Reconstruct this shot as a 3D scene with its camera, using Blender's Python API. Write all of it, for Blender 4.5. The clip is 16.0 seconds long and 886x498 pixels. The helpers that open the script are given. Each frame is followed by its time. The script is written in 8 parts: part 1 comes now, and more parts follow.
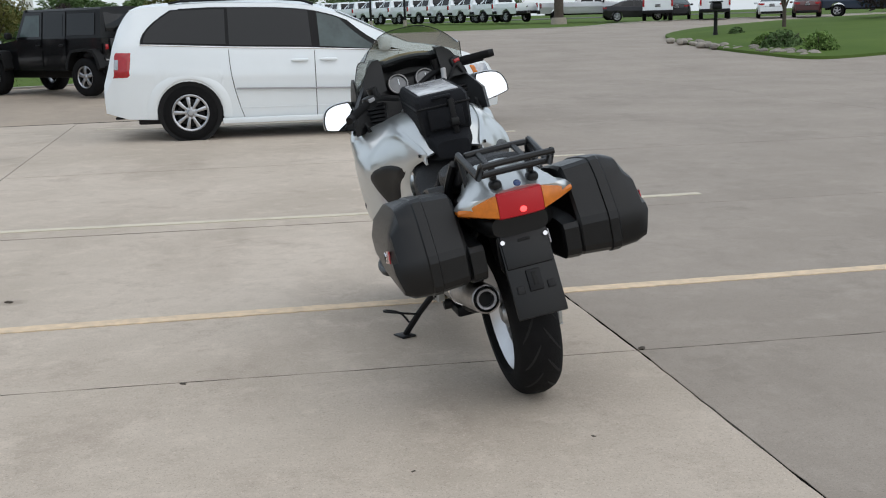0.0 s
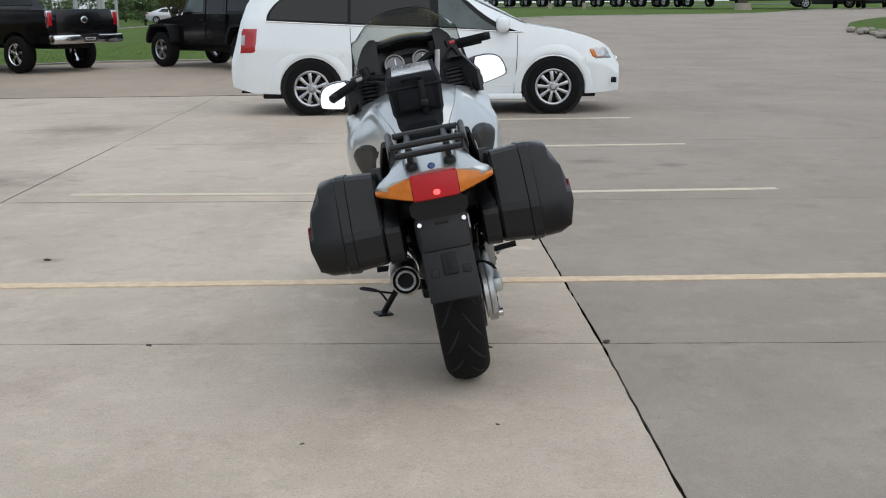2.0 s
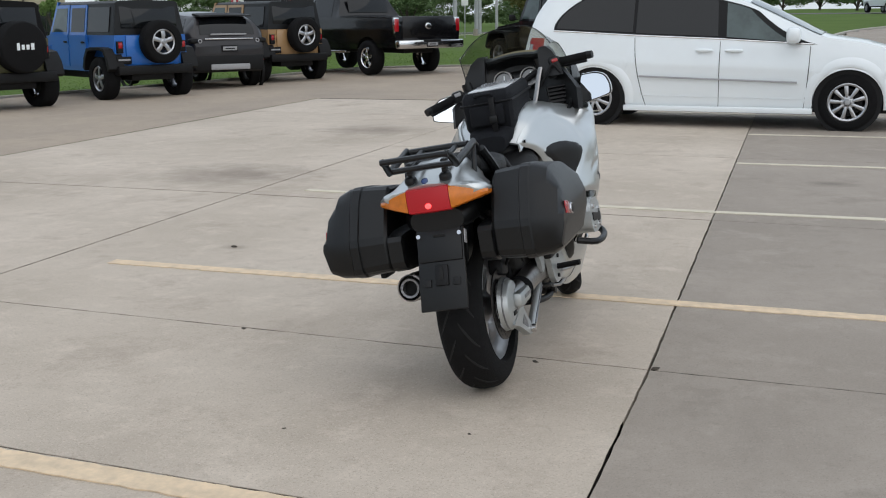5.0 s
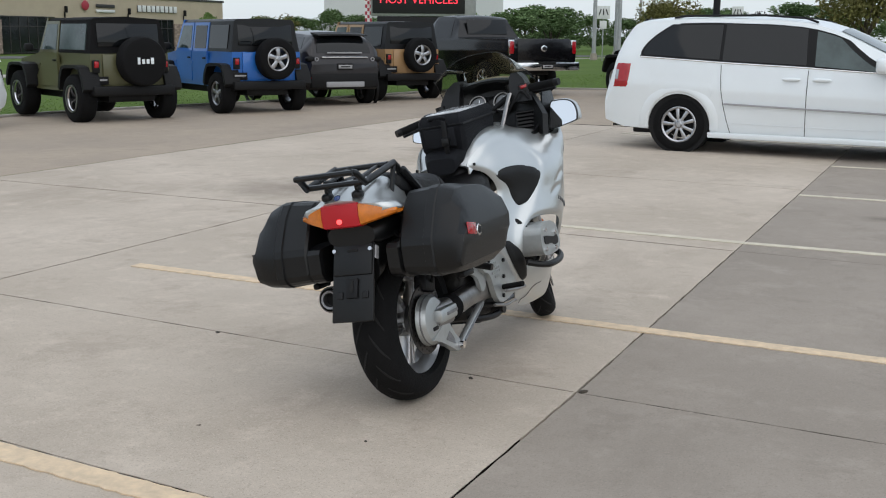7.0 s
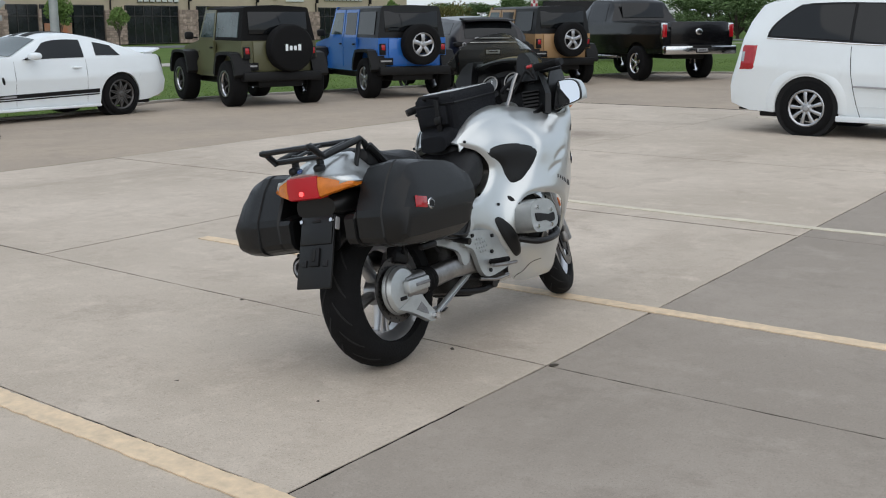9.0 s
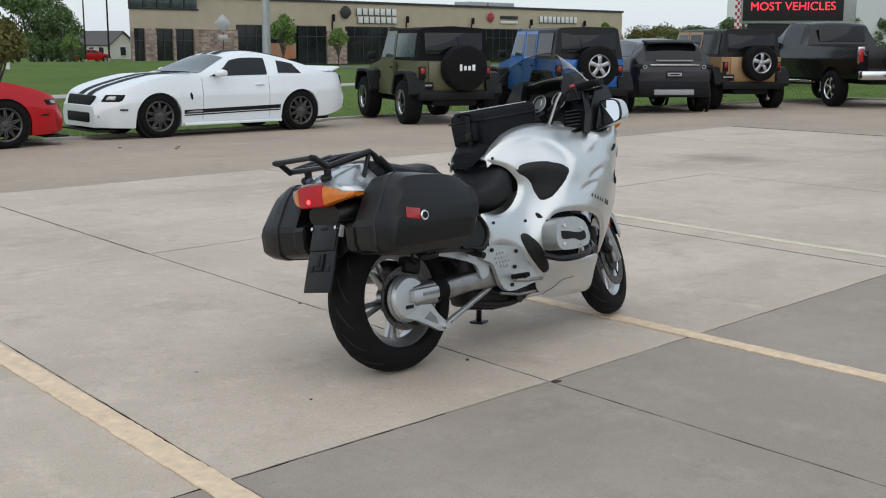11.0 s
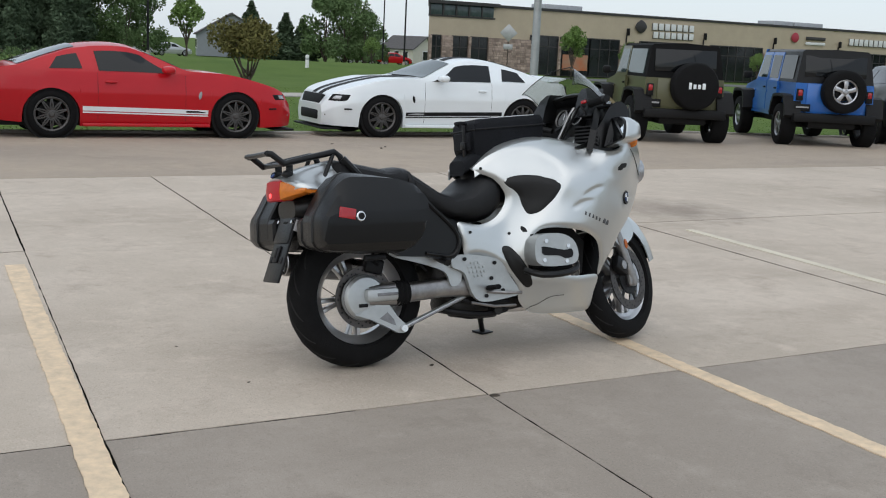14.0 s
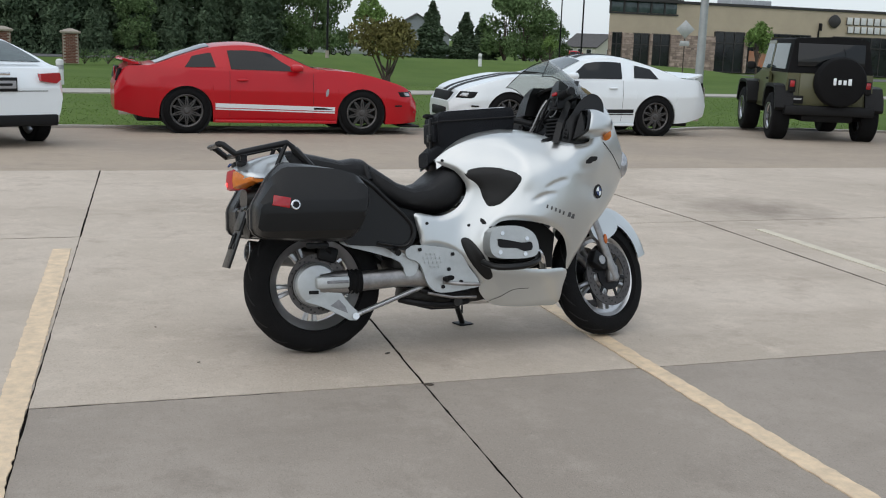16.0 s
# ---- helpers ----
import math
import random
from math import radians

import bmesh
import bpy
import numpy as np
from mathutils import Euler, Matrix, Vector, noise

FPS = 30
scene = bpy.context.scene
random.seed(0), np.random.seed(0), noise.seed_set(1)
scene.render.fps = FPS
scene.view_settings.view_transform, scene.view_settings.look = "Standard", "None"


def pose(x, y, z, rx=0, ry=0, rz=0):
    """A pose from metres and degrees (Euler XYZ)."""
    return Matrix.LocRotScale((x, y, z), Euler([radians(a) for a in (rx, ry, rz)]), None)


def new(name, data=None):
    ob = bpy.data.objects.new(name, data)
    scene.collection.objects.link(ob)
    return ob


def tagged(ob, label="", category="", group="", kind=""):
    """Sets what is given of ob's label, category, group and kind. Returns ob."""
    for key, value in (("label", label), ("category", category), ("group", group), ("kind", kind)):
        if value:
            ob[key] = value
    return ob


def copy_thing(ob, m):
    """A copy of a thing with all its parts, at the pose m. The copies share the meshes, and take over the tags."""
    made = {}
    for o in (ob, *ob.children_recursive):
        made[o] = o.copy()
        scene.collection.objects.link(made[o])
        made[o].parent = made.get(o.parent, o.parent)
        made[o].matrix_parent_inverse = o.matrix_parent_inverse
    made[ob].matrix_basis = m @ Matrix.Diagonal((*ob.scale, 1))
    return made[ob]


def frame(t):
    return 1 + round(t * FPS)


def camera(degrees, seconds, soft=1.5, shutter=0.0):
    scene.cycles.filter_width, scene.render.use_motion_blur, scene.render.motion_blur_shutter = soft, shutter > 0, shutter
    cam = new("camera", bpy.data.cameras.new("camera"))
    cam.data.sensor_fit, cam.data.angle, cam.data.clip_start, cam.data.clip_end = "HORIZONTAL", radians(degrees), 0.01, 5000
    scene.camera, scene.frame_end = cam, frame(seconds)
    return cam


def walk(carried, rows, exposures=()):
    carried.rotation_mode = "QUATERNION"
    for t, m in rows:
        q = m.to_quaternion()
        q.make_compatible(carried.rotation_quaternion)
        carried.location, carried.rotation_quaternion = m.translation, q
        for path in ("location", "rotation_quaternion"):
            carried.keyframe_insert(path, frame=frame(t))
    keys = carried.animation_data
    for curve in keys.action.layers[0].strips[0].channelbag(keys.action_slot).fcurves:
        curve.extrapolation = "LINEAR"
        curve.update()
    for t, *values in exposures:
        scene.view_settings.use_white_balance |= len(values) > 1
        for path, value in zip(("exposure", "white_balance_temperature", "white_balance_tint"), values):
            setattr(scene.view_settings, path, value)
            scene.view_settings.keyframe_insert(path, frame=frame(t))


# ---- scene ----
cam = camera(43.46, 16.0, soft=1.1)
# seconds, eye x y z, yaw, pitch, roll
ROWS = [
    (0.0, -0.076, 0.018, 1.388, -11.72, -11.63, 1.67),
    (0.5, 0.150, -0.000, 1.395, -9.84, -11.44, 0.31),
    (1.0, 0.350, -0.037, 1.392, -8.14, -11.77, 1.00),
    (1.5, 0.596, -0.082, 1.386, -5.29, -12.07, 0.93),
    (2.0, 0.802, -0.106, 1.371, -2.12, -12.35, 0.58),
    (2.5, 1.026, -0.089, 1.365, 0.68, -12.34, -0.20),
    (3.0, 1.214, -0.070, 1.370, 3.69, -11.98, 1.30),
    (3.5, 1.450, -0.086, 1.394, 8.07, -11.76, 0.41),
    (4.0, 1.676, -0.096, 1.406, 11.89, -12.24, -0.19),
    (4.2, 1.765, -0.107, 1.415, 13.15, -12.35, -0.14),
    (6.3, 2.667, -0.028, 1.431, 22.99, -11.16, -0.57),
    (6.5, 2.757, -0.012, 1.438, 23.77, -11.12, -1.14),
    (7.0, 2.955, 0.049, 1.446, 25.04, -10.90, -0.54),
    (7.5, 3.181, 0.108, 1.439, 26.94, -10.53, -0.51),
    (8.0, 3.415, 0.156, 1.434, 29.63, -10.37, 0.18),
    (8.5, 3.614, 0.218, 1.424, 32.10, -10.83, 0.62),
    (9.0, 3.796, 0.323, 1.431, 34.52, -11.64, 0.17),
    (9.5, 3.962, 0.437, 1.427, 36.75, -11.72, -0.06),
    (10.0, 4.155, 0.581, 1.421, 39.99, -11.47, -0.84),
    (10.2, 4.236, 0.602, 1.412, 41.23, -11.13, -0.42),
    (12.3, 4.921, 1.240, 1.433, 52.18, -10.96, -0.88),
    (12.5, 4.970, 1.316, 1.424, 53.24, -10.87, -0.56),
    (13.0, 5.113, 1.501, 1.437, 55.87, -10.62, -1.42),
    (13.5, 5.259, 1.679, 1.433, 58.11, -10.25, -1.32),
    (14.0, 5.434, 1.862, 1.438, 61.11, -10.32, -2.72),
    (14.5, 5.572, 2.043, 1.439, 63.33, -10.48, -1.40),
    (15.0, 5.684, 2.288, 1.453, 65.35, -10.69, -1.43),
    (15.5, 5.792, 2.535, 1.441, 67.61, -10.93, -0.04),
    (16.0, 5.923, 2.798, 1.457, 70.77, -10.79, -2.13),
]
walk(cam, [(t, pose(x, y, z, 90 + pitch, roll, yaw)) for t, x, y, z, yaw, pitch, roll in ROWS])

# ---- world and light: a bright overcast sky ----
world = bpy.data.worlds.new("overcast_sky")
scene.world = world
world.use_nodes = True
wn, wl = world.node_tree.nodes, world.node_tree.links
sky = wn.new("ShaderNodeTexSky")
sky.sky_type = "NISHITA"
sky.sun_disc = False
sky.sun_elevation, sky.sun_rotation = radians(49), radians(141)
sky.air_density, sky.dust_density, sky.ozone_density = 1.0, 1.0, 1.0
cloud = wn.new("ShaderNodeMix")
cloud.data_type = "RGBA"
cloud.inputs["Factor"].default_value = 0.8
cloud.inputs["B"].default_value = (4.95, 5.5, 6.1, 1)
wl.new(sky.outputs[0], cloud.inputs["A"])
up = wn.new("ShaderNodeTexCoord")
sep = wn.new("ShaderNodeSeparateXYZ")
rise = wn.new("ShaderNodeMapRange")
rise.inputs["From Min"].default_value, rise.inputs["From Max"].default_value = 0.0, 0.8
rise.inputs["To Min"].default_value, rise.inputs["To Max"].default_value = 1.10, 1.27
gain = wn.new("ShaderNodeVectorMath")
gain.operation = "SCALE"
wl.new(up.outputs["Generated"], sep.inputs[0])
wl.new(sep.outputs["Z"], rise.inputs["Value"])
wl.new(cloud.outputs["Result"], gain.inputs[0])
wl.new(rise.outputs["Result"], gain.inputs["Scale"])
wl.new(gain.outputs[0], wn["Background"].inputs[0])
wn["Background"].inputs[1].default_value = 0.14
sun = new("sun", bpy.data.lights.new("sun", "SUN"))
sun.data.energy, sun.data.angle, sun.data.color = 1.1, radians(100), (1.0, 0.92, 0.82)
sun.rotation_euler = (radians(31), radians(28), 0)
scene.view_settings.exposure = -0.07


# ---- materials ----
def mat(name, color, rough=0.5, metal=0.0, vary=0.0, scale=8.0, bump=0.0, bscale=60.0, color2=None, coat=0.0, island=False, rand=0.0, spec=None):
    """A surface with colour variation at two scales and fine relief."""
    m = bpy.data.materials.new(name)
    m.use_nodes = True
    n, l = m.node_tree.nodes, m.node_tree.links
    b = n["Principled BSDF"]
    b.inputs["Roughness"].default_value = rough
    b.inputs["Metallic"].default_value = metal
    b.inputs["Coat Weight"].default_value = coat
    b.inputs["Coat Roughness"].default_value = 0.06
    if spec is not None:
        b.inputs["Specular IOR Level"].default_value = spec
    c1 = (*color, 1)
    c2 = (*(color2 or tuple(max(0, c * (1 - vary)) for c in color)), 1)
    tc = n.new("ShaderNodeTexCoord")
    if vary > 0 or color2:
        no = n.new("ShaderNodeTexNoise")
        no.inputs["Scale"].default_value = scale
        no.inputs["Detail"].default_value = 8
        no.inputs["Roughness"].default_value = 0.65
        l.new(tc.outputs["Object"], no.inputs["Vector"])
        ramp = n.new("ShaderNodeValToRGB")
        ramp.color_ramp.elements[0].position, ramp.color_ramp.elements[1].position = 0.32, 0.68
        ramp.color_ramp.elements[0].color, ramp.color_ramp.elements[1].color = c2, c1
        l.new(no.outputs["Fac"], ramp.inputs["Fac"])
        out = ramp.outputs["Color"]
        if rand or island:
            src = n.new("ShaderNodeNewGeometry").outputs["Random Per Island"] if island else n.new("ShaderNodeObjectInfo").outputs["Random"]
            mr = n.new("ShaderNodeMapRange")
            mr.inputs["To Min"].default_value, mr.inputs["To Max"].default_value = 1 - (rand or 0.3), 1 + (rand or 0.3)
            l.new(src, mr.inputs["Value"])
            hs = n.new("ShaderNodeHueSaturation")
            l.new(mr.outputs["Result"], hs.inputs["Value"])
            l.new(out, hs.inputs["Color"])
            out = hs.outputs["Color"]
        l.new(out, b.inputs["Base Color"])
    else:
        b.inputs["Base Color"].default_value = c1
    if bump:
        nb = n.new("ShaderNodeTexNoise")
        nb.inputs["Scale"].default_value = bscale
        nb.inputs["Detail"].default_value = 4
        l.new(tc.outputs["Object"], nb.inputs["Vector"])
        bp = n.new("ShaderNodeBump")
        bp.inputs["Strength"].default_value = bump
        bp.inputs["Distance"].default_value = 0.01
        l.new(nb.outputs["Fac"], bp.inputs["Height"])
        l.new(bp.outputs["Normal"], b.inputs["Normal"])
    return m


def concrete(name, light, dark, stain, seed, spots=()):
    """Broom-finished slab: broad stains, blotches, fine sand grain, drips."""
    m = bpy.data.materials.new(name)
    m.use_nodes = True
    n, l = m.node_tree.nodes, m.node_tree.links
    b = n["Principled BSDF"]
    geo = n.new("ShaderNodeNewGeometry")
    mp = n.new("ShaderNodeMapping")
    mp.inputs["Location"].default_value = (seed * 7.3, seed * 3.1, seed)
    l.new(geo.outputs["Position"], mp.inputs["Vector"])

    def tex(scale, detail, rough=0.6, stretch=None):
        t = n.new("ShaderNodeTexNoise")
        t.inputs["Scale"].default_value, t.inputs["Detail"].default_value, t.inputs["Roughness"].default_value = scale, detail, rough
        if stretch:
            mm = n.new("ShaderNodeMapping")
            mm.inputs["Scale"].default_value = stretch
            l.new(mp.outputs[0], mm.inputs["Vector"])
            l.new(mm.outputs[0], t.inputs["Vector"])
        else:
            l.new(mp.outputs[0], t.inputs["Vector"])
        return t.outputs["Fac"]

    def mix(fac, a, c, lo, hi, amount=1.0):
        mr = n.new("ShaderNodeMapRange")
        mr.inputs["From Min"].default_value, mr.inputs["From Max"].default_value, mr.inputs["To Max"].default_value = lo, hi, amount
        l.new(fac, mr.inputs["Value"])
        x = n.new("ShaderNodeMix")
        x.data_type = "RGBA"
        l.new(mr.outputs["Result"], x.inputs["Factor"])
        for sock, val in ((x.inputs["A"], a), (x.inputs["B"], c)):
            if isinstance(val, tuple):
                sock.default_value = (*val, 1)
            else:
                l.new(val, sock)
        return x.outputs["Result"]

    c = mix(tex(0.55, 6), dark, light, 0.35, 0.62)
    c = mix(tex(0.9, 7, 0.7, (1.0, 0.35, 1)), c, stain, 0.53, 0.68, 0.5)
    c = mix(tex(5.0, 7, 0.75), c, dark, 0.48, 0.66, 0.55)
    c = mix(tex(3.1, 8, 0.8), c, tuple(min(1, v * 1.12) for v in light), 0.52, 0.66, 0.6)
    c = mix(tex(2.2, 8, 0.75), c, stain, 0.53, 0.66, 0.5)
    c = mix(tex(19.0, 5, 0.8), c, stain, 0.56, 0.72, 0.5)
    for x, y, rx, ry, amount in spots:
        # an oil spot where engines have dripped: a soft round stain broken up by noise
        far = n.new("ShaderNodeMapping")
        far.vector_type = "TEXTURE"
        far.inputs["Location"].default_value = (x, y, 0)
        far.inputs["Scale"].default_value = (rx, ry, 1)
        l.new(geo.outputs["Position"], far.inputs["Vector"])
        ln = n.new("ShaderNodeVectorMath")
        ln.operation = "LENGTH"
        l.new(far.outputs[0], ln.inputs[0])
        wob = n.new("ShaderNodeMath")
        wob.operation = "MULTIPLY_ADD"
        l.new(tex(3.4, 6, 0.7), wob.inputs[0])
        wob.inputs[1].default_value = 1.7
        l.new(ln.outputs["Value"], wob.inputs[2])
        c = mix(wob.outputs[0], c, tuple(v * 0.72 for v in stain), 1.95, 0.95, amount)
    c = mix(tex(120.0, 3, 0.8), c, tuple(v * 0.35 for v in dark), 0.55, 0.72, 0.6)
    c = mix(tex(85.0, 4, 0.85), c, tuple(min(1, v * 1.45) for v in light), 0.55, 0.72, 0.55)
    l.new(c, b.inputs["Base Color"])
    b.inputs["Roughness"].default_value = 0.82
    bp = n.new("ShaderNodeBump")
    bp.inputs["Strength"].default_value, bp.inputs["Distance"].default_value = 0.35, 0.006
    l.new(tex(160.0, 4), bp.inputs["Height"])
    l.new(bp.outputs["Normal"], b.inputs["Normal"])
    return m


def glass(name, tint, alpha, rough=0.02):
    """A thin tinted pane: mostly clear, with a sharp surface reflection."""
    m = bpy.data.materials.new(name)
    m.use_nodes = True
    n, l = m.node_tree.nodes, m.node_tree.links
    n.remove(n["Principled BSDF"])
    tr, gl, mx, fr = n.new("ShaderNodeBsdfTransparent"), n.new("ShaderNodeBsdfGlossy"), n.new("ShaderNodeMixShader"), n.new("ShaderNodeMapRange")
    lw, pw = n.new("ShaderNodeLayerWeight"), n.new("ShaderNodeMath")
    lw.inputs["Blend"].default_value = 0.5
    pw.operation, pw.inputs[1].default_value = "POWER", 4.0
    l.new(lw.outputs["Facing"], pw.inputs[0])
    l.new(pw.outputs[0], fr.inputs["Value"])
    fr.inputs["To Min"].default_value, fr.inputs["To Max"].default_value = 0.035, 0.75
    tr.inputs["Color"].default_value = (*(t * alpha for t in tint), 1)
    gl.inputs["Roughness"].default_value = rough
    l.new(fr.outputs[0], mx.inputs[0])
    l.new(tr.outputs[0], mx.inputs[1])
    l.new(gl.outputs[0], mx.inputs[2])
    l.new(mx.outputs[0], n["Material Output"].inputs["Surface"])
    return m


def glow(name, color, strength):
    m = mat(name, color, 0.4)
    b = m.node_tree.nodes["Principled BSDF"]
    b.inputs["Emission Color"].default_value = (*color, 1)
    b.inputs["Emission Strength"].default_value = strength
    return m


M_LIGHT = concrete("concrete_light", (0.55, 0.470, 0.388), (0.43, 0.364, 0.292), (0.31, 0.25, 0.195), 1,
                   [(-2.75, 8.95, 0.95, 0.8, 0.85), (-2.9, 13.0, 0.75, 0.65, 0.8), (-1.19, 6.03, 0.10, 0.08, 0.7)])
M_DARK = concrete("concrete_grey", (0.338, 0.290, 0.242), (0.272, 0.231, 0.19), (0.205, 0.173, 0.141), 2,
                  [(2.45, 9.7, 0.25, 0.18, 0.8), (3.1, 9.4, 0.18, 0.15, 0.75)])
M_LANE = concrete("concrete_lane", (0.385, 0.312, 0.238), (0.31, 0.255, 0.20), (0.25, 0.205, 0.165), 3)
M_JOINT = mat("joint_filler", (0.016, 0.014, 0.012), 0.95, spec=0.0, vary=0.5, scale=30)
M_YELLOW = mat("road_paint_cream", (0.78, 0.60, 0.40), 0.7, scale=14, color2=(0.55, 0.43, 0.30), bump=0.2, bscale=90)
M_WHITE_LINE = mat("road_paint_white", (0.66, 0.60, 0.47), 0.7, scale=7, color2=(0.50, 0.45, 0.36), bump=0.2, bscale=90)
M_GRASS = mat("grass", (0.105, 0.155, 0.042), 0.95, scale=0.25, color2=(0.075, 0.122, 0.032), bump=0.5, bscale=25, spec=0.05)
M_GRASS2 = mat("grass_blade", (0.15, 0.225, 0.06), 0.8, spec=0.05, scale=2, color2=(0.11, 0.18, 0.045), island=True, rand=0.3)
M_TYRE = mat("tyre_rubber", (0.008, 0.008, 0.0085), 0.85, spec=0.15, vary=0.3, scale=20, bump=0.25, bscale=120)
M_BLACKPL = mat("black_textured_plastic", (0.0065, 0.0067, 0.0072), 0.34, spec=0.32, vary=0.25, scale=6, bump=0.12, bscale=350)
M_BLACKM = mat("black_matt_metal", (0.008, 0.008, 0.009), 0.45, spec=0.22, vary=0.3, scale=10, bump=0.1, bscale=90)
M_CHROME = mat("chrome", (0.75, 0.75, 0.76), 0.12, 1.0, vary=0.15, scale=5)
M_ALU = mat("cast_aluminium", (0.40, 0.39, 0.385), 0.36, 1.0, vary=0.4, scale=14, bump=0.15, bscale=200)
M_BIKERIM = mat("silver_alloy_bike_rim", (0.60, 0.60, 0.61), 0.32, 0.95, vary=0.12, scale=9)
M_RIM = mat("alloy_rim", (0.50, 0.51, 0.53), 0.33, 1.0, vary=0.2, scale=9)
M_DARKRIM = mat("dark_alloy_rim", (0.11, 0.105, 0.102), 0.4, 0.6, vary=0.3, scale=9)
M_WHITECAR = mat("white_car_paint", (0.765, 0.81, 0.83), 0.3, vary=0.04, scale=1.5, coat=0.8)
M_REDCAR = mat("red_car_paint", (0.47, 0.005, 0.012), 0.42, vary=0.08, scale=1.5, coat=0.6, spec=0.15)
M_BLACKCAR = mat("black_car_paint", (0.004, 0.004, 0.005), 0.25, vary=0.3, scale=2, coat=0.3, spec=0.3)
M_BLUECAR = mat("blue_car_paint", (0.010, 0.125, 0.46), 0.35, vary=0.12, scale=1.5, coat=0.6)
M_GREENCAR = mat("olive_green_car_paint", (0.088, 0.087, 0.037), 0.4, vary=0.12, scale=1.5, coat=0.4)
M_TANCAR = mat("tan_car_paint", (0.36, 0.215, 0.095), 0.4, vary=0.1, scale=1.5, coat=0.4)
M_GREYCAR = mat("dark_grey_car_paint", (0.022, 0.020, 0.022), 0.3, 0.2, vary=0.15, scale=1.5, coat=0.35, spec=0.35)
M_SILVERCAR = mat("silver_car_paint", (0.55, 0.56, 0.58), 0.35, 0.5, vary=0.1, scale=1.5, coat=0.5)
M_NAVYCAR = mat("dark_blue_car_paint", (0.02, 0.035, 0.07), 0.3, 0.2, vary=0.15, scale=1.5, coat=0.7)
M_MAROON = mat("maroon_car_paint", (0.07, 0.01, 0.012), 0.3, 0.2, vary=0.15, scale=1.5, coat=0.7)
M_TINT = mat("tinted_car_glass", (0.007, 0.008, 0.009), 0.05, spec=0.4, vary=0.3, scale=1.0)
M_CLEAR = mat("pale_car_glass", (0.075, 0.105, 0.105), 0.06, scale=1.2, color2=(0.03, 0.045, 0.045))
M_TRIM = mat("black_car_trim", (0.007, 0.007, 0.0075), 0.6, spec=0.25, vary=0.2, scale=10, bump=0.1, bscale=200)
M_SOFT = mat("black_canvas_top", (0.007, 0.007, 0.0075), 0.85, spec=0.2, vary=0.3, scale=5, bump=0.4, bscale=180)
M_REDLENS = mat("red_lens", (0.40, 0.006, 0.012), 0.12, vary=0.3, scale=25, coat=0.5)
M_AMBER = mat("amber_lens", (0.68, 0.19, 0.015), 0.25, vary=0.3, scale=25, coat=0.15)
M_LAMP = mat("headlight_glass", (0.55, 0.56, 0.58), 0.08, 0.6, vary=0.5, scale=18)
M_PLATE = mat("plate_grey", (0.35, 0.35, 0.36), 0.5, vary=0.2, scale=30)
M_SILVER = mat("silver_bike_paint", (0.58, 0.602, 0.602), 0.29, 0.82, vary=0.05, scale=3, coat=0.5)
M_CAST = mat("silver_painted_casting", (0.50, 0.52, 0.52), 0.40, 0.75, vary=0.15, scale=14, bump=0.1, bscale=200)
M_DARKCAST = mat("dark_mottled_casting", (0.035, 0.033, 0.031), 0.5, 0.5, vary=0.5, scale=18, bump=0.3, bscale=120)


# ---- building helpers ----
def finish(name, bm, material, parent=None, label="", smooth=35, m=None, turn=True):
    """One bmesh as one mesh object, smooth up to an angle in degrees."""
    if turn:
        bmesh.ops.recalc_face_normals(bm, faces=bm.faces)
    me = bpy.data.meshes.new(name)
    bm.to_mesh(me)
    bm.free()
    me.materials.append(material)
    if smooth:
        me.shade_smooth()
        me.set_sharp_from_angle(angle=radians(smooth))
    ob = new(name, me)
    if parent is not None:
        ob.parent = parent
    if m is not None:
        ob.matrix_basis = m
    return tagged(ob, label)


def part(name, bm, material, parent, label="", smooth=35, m=None, turn=True):
    return finish(name, bm, material, parent, label, smooth, m, turn)


def share(name, ob, parent, m, label=""):
    """Another object on the mesh of ob."""
    o = new(name, ob.data)
    o.parent = parent
    o.matrix_basis = m
    return tagged(o, label)


def thing(name, m, label, category, group="", kind=""):
    e = new(name)
    e.matrix_basis = m
    return tagged(e, label, category, group, kind)


def box(sx, sy, sz, c=(0, 0, 0), bevel=0.0, bm=None, m=None, seg=2):
    b = bmesh.new()
    bmesh.ops.create_cube(b, size=1)
    bmesh.ops.scale(b, vec=(sx, sy, sz), verts=b.verts)
    if bevel:
        bmesh.ops.bevel(b, geom=b.edges[:], offset=bevel, segments=seg, affect="EDGES", profile=0.5)
    if m is not None:
        bmesh.ops.transform(b, matrix=m, verts=b.verts)
    bmesh.ops.translate(b, vec=c, verts=b.verts)
    return merge(bm, b)


def merge(bm, b):
    if bm is None:
        return b
    me = bpy.data.meshes.new("tmp")
    b.to_mesh(me)
    b.free()
    bm.from_mesh(me)
    bpy.data.meshes.remove(me)
    return bm


def loft(rings, closed=True, caps=True, bm=None):
    """Skin through rings of equally many points."""
    bm = bm or bmesh.new()
    vs = [[bm.verts.new(p) for p in r] for r in rings]
    n = len(rings[0])
    for a, b in zip(vs, vs[1:]):
        for i in range(n if closed else n - 1):
            j = (i + 1) % n
            try:
                bm.faces.new((a[i], a[j], b[j], b[i]))
            except ValueError:
                pass
    if caps and closed:
        for r in (vs[0], vs[-1]):
            try:
                bm.faces.new(r)
            except ValueError:
                pass
    return bm


